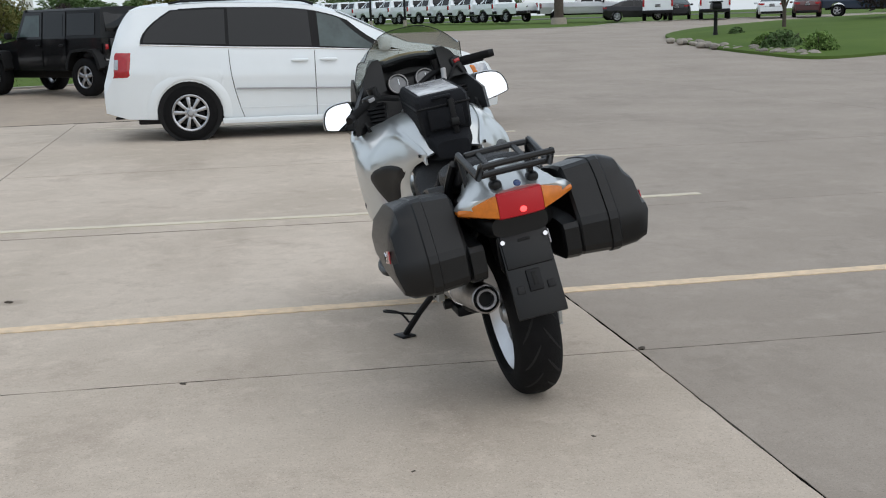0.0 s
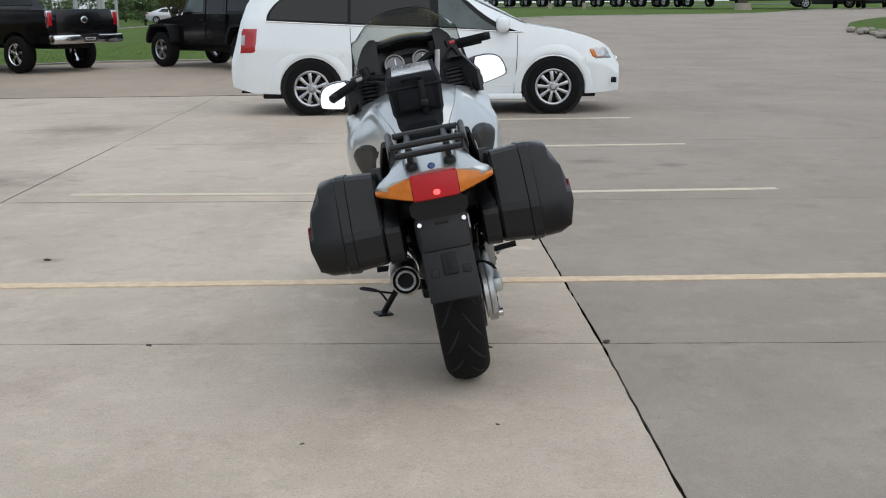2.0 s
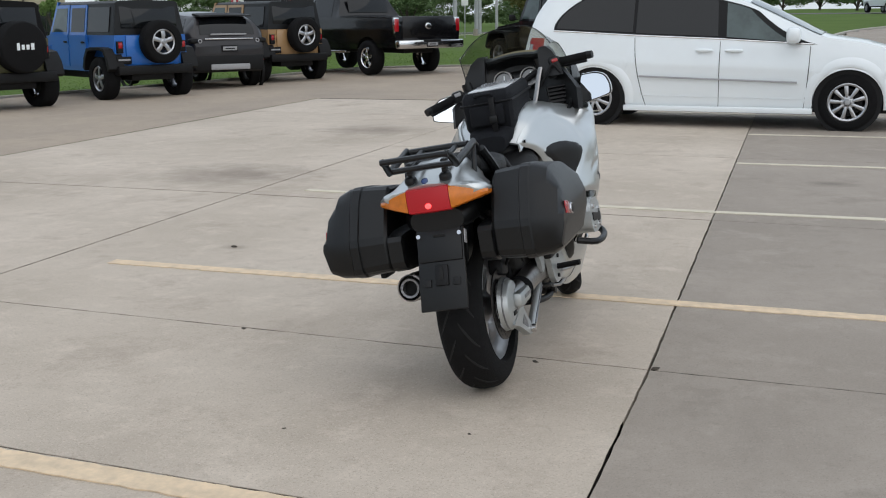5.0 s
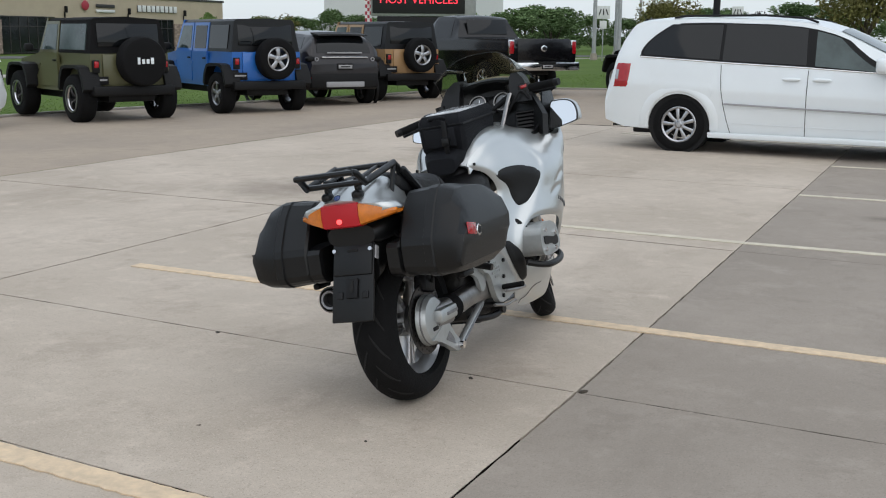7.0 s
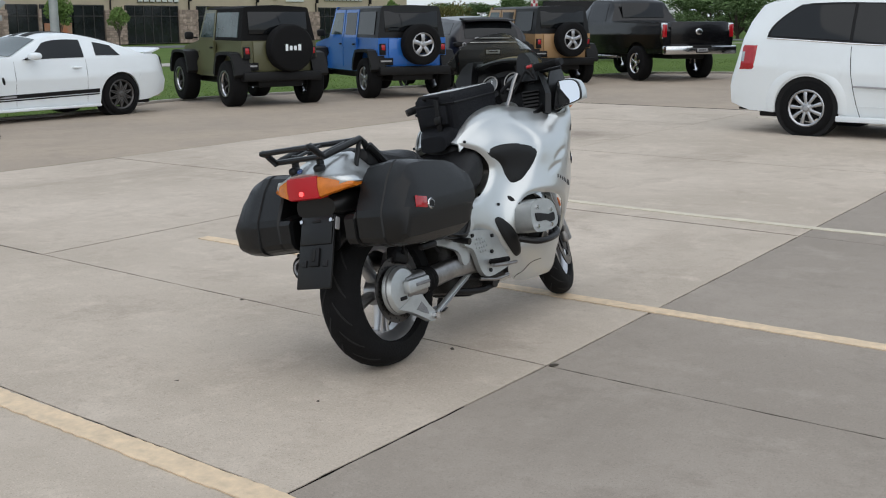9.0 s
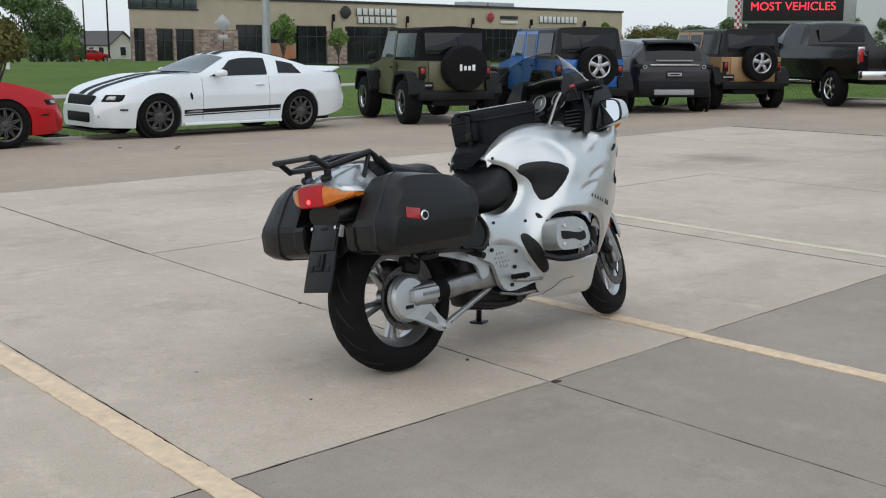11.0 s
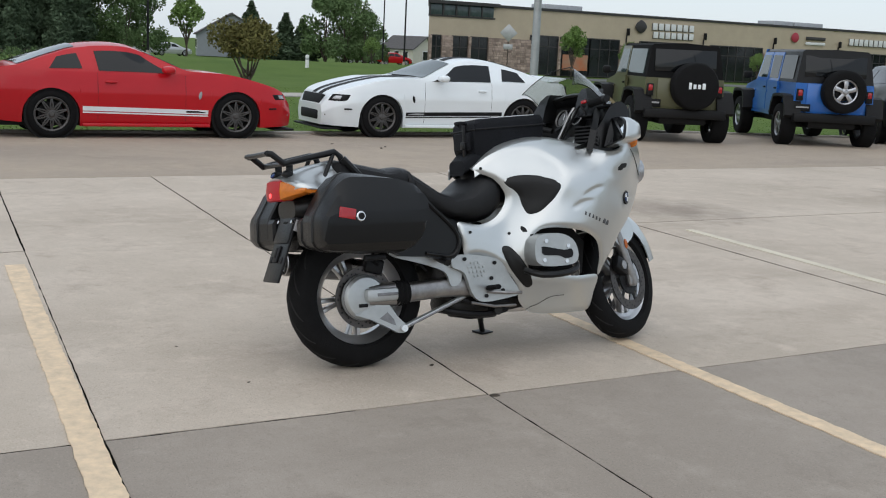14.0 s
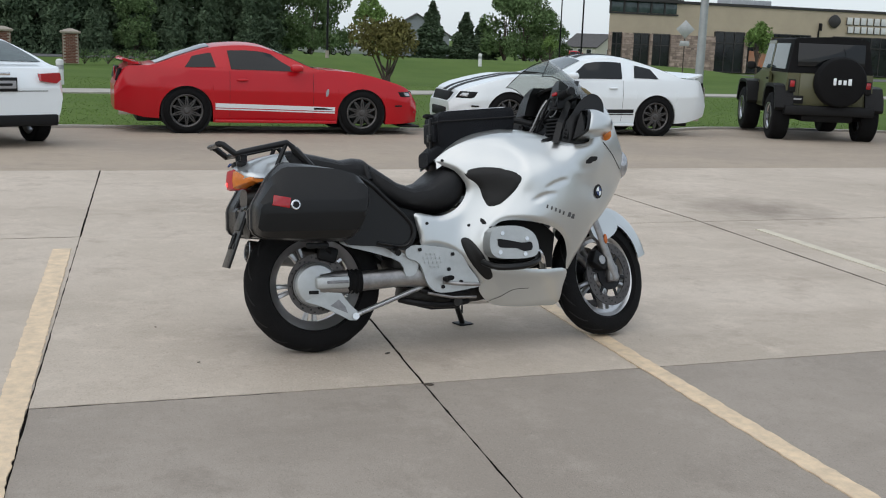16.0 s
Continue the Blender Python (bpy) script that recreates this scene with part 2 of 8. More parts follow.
def cyl(p0, p1, r0, r1=None, seg=16, bm=None, caps=True):
    p0, p1 = Vector(p0), Vector(p1)
    r1 = r0 if r1 is None else r1
    q = (p1 - p0).to_track_quat("Z", "Y")
    rings = []
    for p, r in ((p0, r0), (p1, r1)):
        rings.append([p + q @ Vector((r * math.cos(2 * math.pi * k / seg), r * math.sin(2 * math.pi * k / seg), 0)) for k in range(seg)])
    return loft(rings, True, caps, bm)


def tube(pts, r, seg=10, bm=None, smooth=0, flat=1.0):
    """A round bar along points; smooth > 0 rounds the way between them."""
    pts = [Vector(p) for p in pts]
    if smooth:
        pts = [Vector(p) for p in curve3(pts, smooth)]
    rings, prev = [], None
    for i, p in enumerate(pts):
        d = (pts[min(i + 1, len(pts) - 1)] - pts[max(i - 1, 0)]).normalized()
        if prev is None:
            up = Vector((0, 0, 1)) if abs(d.z) < 0.9 else Vector((0, 1, 0))
            side = d.cross(up).normalized()
        else:
            side = (prev - d * prev.dot(d)).normalized()
        prev = side
        up = side.cross(d)
        rr = r[i * len(r) // len(pts)] if isinstance(r, (list, tuple)) else r
        rings.append([p + side * (rr * math.cos(2 * math.pi * k / seg)) + up * (rr * flat * math.sin(2 * math.pi * k / seg)) for k in range(seg)])
    return loft(rings, True, True, bm)


def curve3(pts, n=6, closed=False):
    """Catmull-Rom through points of any dimension."""
    P = [tuple(p) for p in pts]
    out, k = [], len(P)
    for i in range(k if closed else k - 1):
        p0 = P[(i - 1) % k] if closed or i else P[0]
        p1, p2 = P[i], P[(i + 1) % k]
        p3 = P[(i + 2) % k] if closed or i + 2 < k else P[-1]
        for s in range(n):
            t = s / n
            out.append(tuple(0.5 * (2 * b + (c - a) * t + (2 * a - 5 * b + 4 * c - d) * t * t + (3 * b - a - 3 * c + d) * t ** 3) for a, b, c, d in zip(p0, p1, p2, p3)))
    if not closed:
        out.append(P[-1])
    return out


def lathe(profile, seg=32, bm=None, axis="Y", c=(0, 0, 0)):
    """Turn (radius, height) pairs about an axis."""
    rings = []
    for k in range(seg):
        a = 2 * math.pi * k / seg
        ring = []
        for r, h in profile:
            p = (r * math.cos(a), h, r * math.sin(a)) if axis == "Y" else (r * math.cos(a), r * math.sin(a), h) if axis == "Z" else (h, r * math.cos(a), r * math.sin(a))
            ring.append((p[0] + c[0], p[1] + c[1], p[2] + c[2]))
        rings.append(ring)
    rings.append(rings[0])
    bm = loft(rings, False, False, bm)
    bmesh.ops.remove_doubles(bm, verts=bm.verts, dist=1e-5)
    return bm


def prism(poly, lo, hi, axis="Y", bevel=0.0, bm=None, seg=2):
    """A flat outline given thickness along an axis. poly: (x, z) for Y, (x, y) for Z, (y, z) for X."""
    def p3(p, h):
        return (p[0], h, p[1]) if axis == "Y" else (p[0], p[1], h) if axis == "Z" else (h, p[0], p[1])
    b = loft([[p3(p, lo) for p in poly], [p3(p, hi) for p in poly]])
    if bevel:
        rim = [e for e in b.edges if e.calc_face_angle(0) > 0.9]
        bmesh.ops.bevel(b, geom=rim, offset=bevel, segments=seg, affect="EDGES", profile=0.5)
    return merge(bm, b)


def thicken(bm, t):
    """Give a sheet thickness t behind its normals."""
    bm.normal_update()
    inner = bm.verts.layers.int.get("inner") or bm.verts.layers.int.new("inner")
    vs, fs = bm.verts[:], bm.faces[:]
    rim = [e for e in bm.edges if e.is_boundary]
    twin = {v: bm.verts.new(v.co - v.normal * t) for v in vs}
    for v in twin.values():
        v[inner] = 1
    for f in fs:
        bm.faces.new([twin[v] for v in reversed(f.verts[:])])
    for e in rim:
        a, b = e.verts
        try:
            bm.faces.new((a, b, twin[b], twin[a]))
        except ValueError:
            pass
    return bm


def interp(x, table):
    """Linear look-up in (x, value) pairs."""
    return float(np.interp(x, [t[0] for t in table], [t[1] for t in table]))


def ease(x, a, b):
    t = min(1, max(0, (x - a) / (b - a)))
    return t * t * (3 - 2 * t)


# ---- ground ----
def height(x, y):
    """The lot falls a little towards the lawn and rises gently towards the far lot."""
    h = interp(x, [(-160, -1.1), (-70, -0.75), (-25, -0.3), (-12, -0.13), (-6, 0), (500, 0)])
    rise = interp(y, [(-100, 0), (24, 0), (60, 0.75), (80, 1.12), (160, 1.6), (900, 3)])
    bank = 0.85 * math.exp(-((x + 64) / 10) ** 2) * ease(y, 4, 16) * (1 - ease(y, 43, 52))
    return h + bank + rise * ease(x, -30, 2)


def sheet(name, xs, ys, dz, material, inside=None, parent=None):
    bm = bmesh.new()
    g = {}
    for i, x in enumerate(xs):
        for j, y in enumerate(ys):
            g[i, j] = bm.verts.new((x, y, height(x, y) + dz))
    for i in range(len(xs) - 1):
        for j in range(len(ys) - 1):
            if inside is None or inside((xs[i] + xs[i + 1]) / 2, (ys[j] + ys[j + 1]) / 2):
                bm.faces.new((g[i, j], g[i + 1, j], g[i + 1, j + 1], g[i, j + 1]))
    loose = [v for v in bm.verts if not v.link_faces]
    bmesh.ops.delete(bm, geom=loose, context="VERTS")
    return finish(name, bm, material, parent, smooth=0)


def spread(lo, hi, n):
    return [lo + (hi - lo) * k / n for k in range(n + 1)]


far = [-900, -500, -300, -200, -150, -110]
xs = far + spread(-80, 120, 80) + [160, 220, 300, 500, 900]
ys = [-900, -300, -100, -60] + spread(-40, 180, 88) + [220, 300, 500, 900]
ground = sheet("ground", xs, ys, -0.09, M_GRASS)
tagged(ground, "broad lawn and verge that runs to the horizon", "ground", kind="structure")

# concrete: parking bays in slabs, the lane beside them, the wide drive
LANE_X, KERB_X = -5.8, -12.35


def kerb_y(x):
    """Where the pavement meets the verge beyond the bays."""
    return interp(x, [(-13.6, 16), (-12.8, 19.4), (-9.6, 27.8), (-8.0, 28.6), (-3, 29.0), (1.5, 35), (4.5, 52), (9, 59.8), (20, 61.8), (30, 70), (60, 75), (100, 77)])


lane = sheet("road", spread(-13.65, 1.6, 61), spread(-12, 44, 112), -0.012, M_LANE, lambda x, y: (x < LANE_X or y > 18.0) and y < kerb_y(x) and (x > -12.4 or y > 13.2 + (-12.4 - x) * 1.5))
tagged(lane, "tan concrete driving lane beside the parking bays", "lane", kind="structure")


drive = sheet("pavement", spread(1.6, 100, 164), spread(-12, 78, 150), -0.012, M_DARK, lambda x, y: y < kerb_y(x) and (y > 24 or x > 19.0))
tagged(drive, "wide grey concrete drive rising to the far lot", "pavement", kind="structure")


# Unseen ground added behind the camera, so reflections pick up concrete, not lawn.
apron = sheet("apron", spread(-70, 100, 68), spread(-120, -11.5, 44), -0.012, M_LANE)
tagged(apron, "unseen concrete apron added behind the bays", "pavement", kind="structure")


# joints: x lines bend a little towards the near slabs, y lines run slightly askew
XJ = [LANE_X, -2.135, 1.607, 9.0, 20.0]
YJ = [[(-6, -11.7), (20, -12.6)], [(-6, -7.8), (20, -9.2)], [(-6, -4.1), (20, -5.4)], [(-6, -0.4), (1.6, -0.9), (20, -2.1)],
      [(-5.8, 3.26), (1.607, 2.685), (20, 1.4)], [(-5.8, 4.75), (-2.135, 4.51), (1.607, 4.272), (20, 3.3)],
      [(-5.8, 8.06), (-2.135, 7.985), (1.607, 7.735), (20, 6.9)], [(-6, 11.6), (1.6, 11.25), (20, 10.6)],
      [(-6, 15.2), (1.6, 14.9), (20, 14.2)], [(-6, 17.85), (20, 17.75)], [(-6, 22), (20, 21.6)], [(-6, 26), (20, 25.8)]]


def joint_x(i, y):
    bend = max(0.0, min(4.4 - y, 3.0))
    return XJ[i] + (0.045 if i == 1 else -0.016 if i == 2 else 0) * bend


def joint_corner(i, j):
    y = interp(XJ[i], YJ[j])
    for _ in range(2):
        y = interp(joint_x(i, y), YJ[j])
    return Vector((joint_x(i, y), y))


def slab(parent, i, j, material, k):
    """One cast slab between four joints, its edges a little ragged near the camera's way."""
    rng = random.Random(k)
    c = [joint_corner(i, j), joint_corner(i + 1, j), joint_corner(i + 1, j + 1), joint_corner(i, j + 1)]
    mid = sum(c, Vector((0, 0))) / 4
    wide = [0.0055, 0.0045, 0.0055, 0.0045]
    if i == 0:
        wide[3] = 0.001
    if i >= 2:
        wide[0] = wide[2] = 0.003
    elif j == 6:
        wide[0] = 0.009
    elif j == 5:
        wide[2] = 0.009
    elif i == 1 and j in (3, 4):
        wide[2 if j == 3 else 0] = 0.0022
    near = XJ[i] < 6 and -1 < mid.y < 10
    pts = []
    for e in range(4):
        a, b = c[e], c[(e + 1) % 4]
        d = (b - a).normalized()
        inw = Vector((-d.y, d.x))
        n = max(2, int((b - a).length / 0.09)) if near else 2
        before, after = wide[e - 1], wide[(e + 1) % 4]
        for q in range(n):
            t = q / n
            p = a + (b - a) * t + inw * (wide[e] + (rng.uniform(-0.0015, 0.0035) if near and q else 0))
            if q == 0:
                p = p + d * before
            pts.append((p.x - mid.x, p.y - mid.y))
    bm = prism(pts, -0.2, 0.0, axis="Z", bevel=0.003, seg=1)
    ob = part("slab", bm, material, parent, smooth=0)
    ob.location = (mid.x, mid.y, rng.uniform(0.0, 0.002))
    return ob


bays = thing("parking_bays", pose(0, 0, 0), "pale concrete parking bays cast in large slabs", "pavement", kind="structure")
num = 0
for i in range(len(XJ) - 1):
    for j in range(len(YJ) - 1):
        if j >= 9 and i < 2:
            continue
        num += 1
        slab(bays, i, j, M_LIGHT if i < 2 else M_DARK, num)
bed = box(7.38, 29.9, 0.1, (-2.1, 3.0, -0.0515))
box(18.38, 37.9, 0.1, (10.8, 7.0, -0.0515), bm=bed)
tagged(finish("joint_bed", bed, M_JOINT, smooth=0), "dark filler in the slab joints", "joint", kind="structure")


LINES = [[(-1.7, 2.852), (1.5, 2.632), (3.6, 2.49)], [(-1.7, 5.458), (1.6, 5.367), (3.6, 5.315)], [(-1.7, 8.28), (0.7, 8.105), (1.6, 8.06), (3.6, 8.055)], [(-1.7, 10.93), (1.6, 10.83), (3.6, 10.82)], [(-1.7, 13.62), (1.6, 13.50), (3.6, 13.49)], [(-1.75, 16.6), (-0.8, 16.3), (3.6, 16.1)]]


def stripe(k, x0, x1, w, material, label):
    """A painted bay line with worn, broken edges."""
    rng = random.Random(k)
    bm = bmesh.new()
    n = 150
    rows = []
    for i in range(n + 1):
        x = x0 + (x1 - x0) * i / n
        y = interp(x, LINES[k])
        a, b = w / 2 + rng.uniform(-0.006, 0.003), w / 2 + rng.uniform(-0.006, 0.003)
        rows.append(((x, y - a, 0.006), (x, y + b, 0.006), (x, y + b, 0.001), (x, y - a, 0.001)))
    loft(rows, True, True, bm)
    ob = finish("parking_line", bm, material, smooth=0)
    return tagged(ob, label, "parking line", "painted bay lines", "structure")


for k, x1, w, m_, lb in ((0, 3.6, 0.115, M_YELLOW, "worn cream painted bay line on concrete"), (1, 3.6, 0.10, M_YELLOW, "worn cream painted bay line under the motorcycle"), (2, 3.6, 0.09, M_WHITE_LINE, "faded whitish bay line on concrete"), (3, 3.6, 0.09, M_WHITE_LINE, "faded whitish bay line on concrete"), (4, 3.6, 0.09, M_WHITE_LINE, "faded whitish bay line beside the minivan"), (5, 3.6, 0.09, M_WHITE_LINE, "faded whitish bay line behind the minivan")):
    stripe(k, (-1.63, -1.70, -1.71, 1.62, 1.62, -1.74)[k], x1, w, m_, lb)


# ---- vehicles ----
def smooth_table(table, x):
    """Look-up with a short blur, so that profiles have no corners."""
    return sum(interp(x + d, table) for d in (-0.08, -0.04, 0, 0.04, 0.08)) / 5


class Shell:
    """A car body: for every x its sill, belt and top heights and its half widths."""

    def __init__(self, low, belt, top, width, roof, archs, r, tuck=0.03, crown=0.05):
        self.low, self.belt, self.top, self.width, self.roof = low, belt, top, width, roof
        self.archs, self.r, self.tuck, self.crown = archs, r, tuck, crown

    def zl(self, x):
        z = interp(x, self.low)
        for a in self.archs:
            d = self.r * self.r - (x - a) ** 2
            if d > 0:
                z = max(z, self.r * 0.86 + math.sqrt(d) - 0.02)
        return z

    def zt(self, x):
        return max(smooth_table(self.top, x), self.zb(x) + 0.012)

    def zb(self, x):
        return smooth_table(self.belt, x)

    def side(self, x, v):
        """v 0..1: sill to belt; 1..2: belt to roof edge. Gives the half width and height."""
        w, wr = smooth_table(self.width, x), smooth_table(self.roof, x)
        zl, zb, zt = self.zl(x), self.zb(x), self.zt(x)
        base = interp(x, self.low)
        if v <= 1:
            z = zl + (zb - zl) * v
            u = (z - base) / max(0.05, zb - base)
            return w - self.tuck * (1 - u) ** 2 * 1.6 - self.tuck * 1.3 * u ** 3 + 0.012 * math.exp(-((u - 0.62) / 0.06) ** 2), z
        u = v - 1
        wb = w - self.tuck * 1.3
        lift = min(1, (zt - zb) / 0.35)
        wt = wb + (wr - wb) * lift
        return wb + (wt - wb) * u ** 1.15, zb + (zt - zb - self.crown * lift) * u

    def over(self, x, f):
        """f 0..1 from the roof edge to the middle line."""
        y, z = self.side(x, 2)
        zt = self.zt(x)
        return y * (1 - f), z + (zt - z) * math.sin(f * math.pi / 2) ** 0.8

    def stations(self, x0, x1):
        s = set(np.round(np.linspace(x0, x1, 72), 4))
        for a in self.archs:
            s |= set(np.round(a + self.r * np.sin(np.linspace(-math.pi / 2, math.pi / 2, 15)), 4))
            s |= {round(a - self.r - 0.003, 4), round(a + self.r + 0.003, 4)}
        return sorted(v for v in s if x0 <= v <= x1)

    def body(self, x0, x1):
        rings = []
        for x in self.stations(x0, x1):
            half = [(0.62 * self.side(x, 0)[0], max(self.zl(x), 0.3) if self.zl(x) > interp(x, self.low) + 0.01 else interp(x, self.low))]
            half += [self.side(x, v) for v in (0, 0.08, 0.2, 0.35, 0.5, 0.58, 0.64, 0.72, 0.85, 0.95, 1, 1.15, 1.5, 1.85, 2)]
            half += [self.over(x, f) for f in (0.06, 0.15, 0.35, 0.7, 1)]
            ring = [(x, -y, z) for y, z in half] + [(x, y, z) for y, z in reversed(half[:-1])]
            rings.append(ring)
        return loft(rings)

    def pane(self, outline, s=1, out=0.006, n=10, bow=1.0):
        """A window on the side: outline as (x_bottom, x_top) front and rear and v range."""
        (fb, ft), (rb, rt), (v0, v1) = outline
        grid = []
        for j in range(7):
            t = j / 6
            v = v0 + (v1 - v0) * t
            row = []
            for i in range(n + 1):
                a, b = rb + (rt - rb) * t ** bow, fb + (ft - fb) * t
                x = a + (b - a) * i / n
                y, z = self.side(x, v)
                row.append((x, s * (y + out), z + out * 0.4))
            grid.append(row)
        back = [[(p[0], p[1] - s * 0.02, p[2]) for p in r] for r in grid]
        bm = bmesh.new()
        loft(grid, False, False, bm)
        rim = grid[0] + [r[-1] for r in grid[1:]] + grid[-1][-2::-1] + [r[0] for r in grid[-2:0:-1]]
        rimb = back[0] + [r[-1] for r in back[1:]] + back[-1][-2::-1] + [r[0] for r in back[-2:0:-1]]
        loft([rim, rimb], True, False, bm)
        bmesh.ops.remove_doubles(bm, verts=bm.verts, dist=1e-5)
        return bm

    def patch(self, ends, zs, s=1, out=0.005, n=6):
        """A lamp or badge laid on the side: ends as (rear x, front x) at the lower and the upper edge, zs the two heights."""
        (r0, f0), (r1, f1) = ends
        rows = []
        for j in range(n + 1):
            t = j / n
            row = []
            for i in range(n + 1):
                x = r0 + (r1 - r0) * t + (f0 + (f1 - f0) * t - r0 - (r1 - r0) * t) * i / n
                z = zs[0] + (zs[1] - zs[0]) * t
                lo, hi = self.zl(x), self.zb(x)
                y, _ = self.side(x, max(0.0, min(1.0, (z - lo) / max(0.05, hi - lo))))
                edge = 1 - max(abs(2 * t - 1), abs(2 * i / n - 1)) ** 6
                row.append((x, s * (y - 0.012 + (out + 0.012) * min(1, 3 * edge)), z))
            rows.append(row)
        return thicken(loft(rows, False, False), 0.01)

    def screen(self, x0, x1, f0=0.06, out=0.006, n=8):
        """Windscreen, rear window or bonnet stripe: a strip of the upper surface."""
        rows = []
        for i in range(n + 1):
            x = x0 + (x1 - x0) * i / n
            r = [self.over(x, f) for f in (f0, 0.2 + f0 * 0.6, 0.5, 0.8, 1)]
            dz = (self.zt(x + 0.02) - self.zt(x - 0.02)) / 0.04
            k = out / math.sqrt(1 + dz * dz)
            rows.append([(x - dz * k, -y, z + k) for y, z in r] + [(x - dz * k, y, z + k) for y, z in reversed(r[:-1])])
        bm = bmesh.new()
        loft(rows, False, False, bm)
        thicken(bm, 0.004)
        return bm


def wheel_mesh(R, width, rim_r, spokes, style, rim_mat):
    """A road wheel about the Y axis; the outer side is -Y. Thing-level empties hold tyre > and rim >."""
    ty = [(rim_r, -width * 0.42), (rim_r + 0.012, -width * 0.5), (R - 0.055, -width * 0.52), (R - 0.018, -width * 0.46), (R, -width * 0.36), (R, width * 0.36), (R - 0.018, width * 0.46), (R - 0.055, width * 0.5), (rim_r, width * 0.42), (rim_r, -width * 0.42)]
    tyre = lathe(ty, 40)
    rim = lathe([(rim_r, -width * 0.42), (rim_r - 0.012, -width * 0.44), (rim_r - 0.03, -width * 0.38), (rim_r - 0.04, width * 0.3), (rim_r, width * 0.4)], 40)
    sp = bmesh.new()
    yo = -width * (0.40 if style != "deep" else 0.2)
    for k in range(spokes):
        a0 = 2 * math.pi * k / spokes + 0.3
        pairs = ((0, 0),) if style == "wide" else ((-0.16, -0.06), (0.16, 0.06)) if style == "twin" else ((0, 0.0),)
        if style == "mesh":
            pairs = ((0.02, 0.26), (-0.02, -0.26))
        for da, db in pairs:
            w0 = 0.030 if style == "wide" else 0.013 if style == "fan" else 0.02 if style == "twin" else 0.012
            w1 = 0.045 if style == "wide" else 0.026 if style == "fan" else 0.02 if style == "twin" else 0.010
            ai, ao = a0 + db, a0 + da
            def pt(r, a, side, y):
                return (r * math.cos(a) - side * math.sin(a), y, r * math.sin(a) + side * math.cos(a))
            ri, ro = 0.035, rim_r - 0.02
            rings = []
            for r, w, y, a in ((ri, w0, yo + 0.01, ai), (rim_r * 0.5, (w0 + w1) / 2, yo - 0.008, (ai + ao) / 2), (ro, w1, yo + 0.012, ao)):
                rings.append([pt(r, a, -w, y + 0.006), pt(r, a, -w * 0.6, y), pt(r, a, w * 0.6, y), pt(r, a, w, y + 0.006), pt(r, a, w * 0.8, y + 0.035), pt(r, a, -w * 0.8, y + 0.035)])
            loft(rings, True, True, sp)
    hub = lathe([(0.0, yo - 0.012), (0.032, yo - 0.010), (0.045, yo + 0.004), (0.075, yo + 0.01), (0.08, yo + 0.05), (0.0, yo + 0.05)], 20)
    dish = lathe([(0.0, yo + 0.085), (rim_r * 0.72, yo + 0.08), (rim_r * 0.74, yo + 0.10), (0, yo + 0.11)], 28)
    return tyre, rim, sp, hub, dish


def wheel_proto(R, width, rim_r, spokes, style, rim_mat):
    """Meshes of one wheel as loose objects, kept as data for sharing."""
    out = []
    for nm, bm, mt in zip(("tyre", "rim", "spoke_set", "hub_cap", "brake_drum"), wheel_mesh(R, width, rim_r, spokes, style, rim_mat), (M_TYRE, M_CHROME if style == "deep" else rim_mat, rim_mat, rim_mat, M_BLACKM)):
        bmesh.ops.recalc_face_normals(bm, faces=bm.faces)
        me = bpy.data.meshes.new(nm)
        bm.to_mesh(me)
        bm.free()
        me.materials.append(mt)
        me.shade_smooth()
        me.set_sharp_from_angle(angle=radians(35))
        out.append((nm, me))
    return out


def put_wheel(car, proto, x, y, r, turn=0.0, name="wheel"):
    """A wheel under a car; outer side away from the car's middle."""
    w = None
    m = pose(x, y, r, 0, 0, (0 if y < 0 else 180) + turn)
    for nm, me in proto:
        o = new(name if w is None else nm, me)
        o.parent = car if w is None else w
        if w is None:
            o.matrix_basis = m
            w = o
    return w


def blob(sx, sy, sz, c, n=2.6, seg=10, bm=None, m=None):
    """A rounded block (superellipsoid)."""
    rings = []
    def pw(v, e):
        return math.copysign(abs(v) ** e, v)
    for i in range(seg + 1):
        a = -math.pi / 2 + math.pi * i / seg
        a = max(-1.5, min(1.5, a))
        ring = []
        for k in range(seg * 2):
            b = math.pi * k / seg
            p = Vector((sx * pw(math.cos(a), 2 / n) * pw(math.cos(b), 2 / n), sy * pw(math.cos(a), 2 / n) * pw(math.sin(b), 2 / n), sz * pw(math.sin(a), 2 / n)))
            if m is not None:
                p = m @ p
            ring.append((p.x + c[0], p.y + c[1], p.z + c[2]))
        rings.append(ring)
    return loft(rings, True, True, bm)


def plate(car, x, z, w=0.30, h=0.15, y=0.0, bars=True):
    """A dealer plate: dark frame, grey field, plain bars in place of writing."""
    s = 1 if x > 0 else -1
    p = part("number_plate", box(0.012, w, h, (x, y, z), 0.004), M_TRIM, car)
    part("plate_field", box(0.006, w * 0.9, h * 0.55, (x + s * 0.007, y, z), 0.001), M_PLATE, p)
    if bars:
        part("plate_bar", box(0.004, w * 0.6, h * 0.18, (x + s * 0.011, y, z), 0.001), M_TRIM, p)


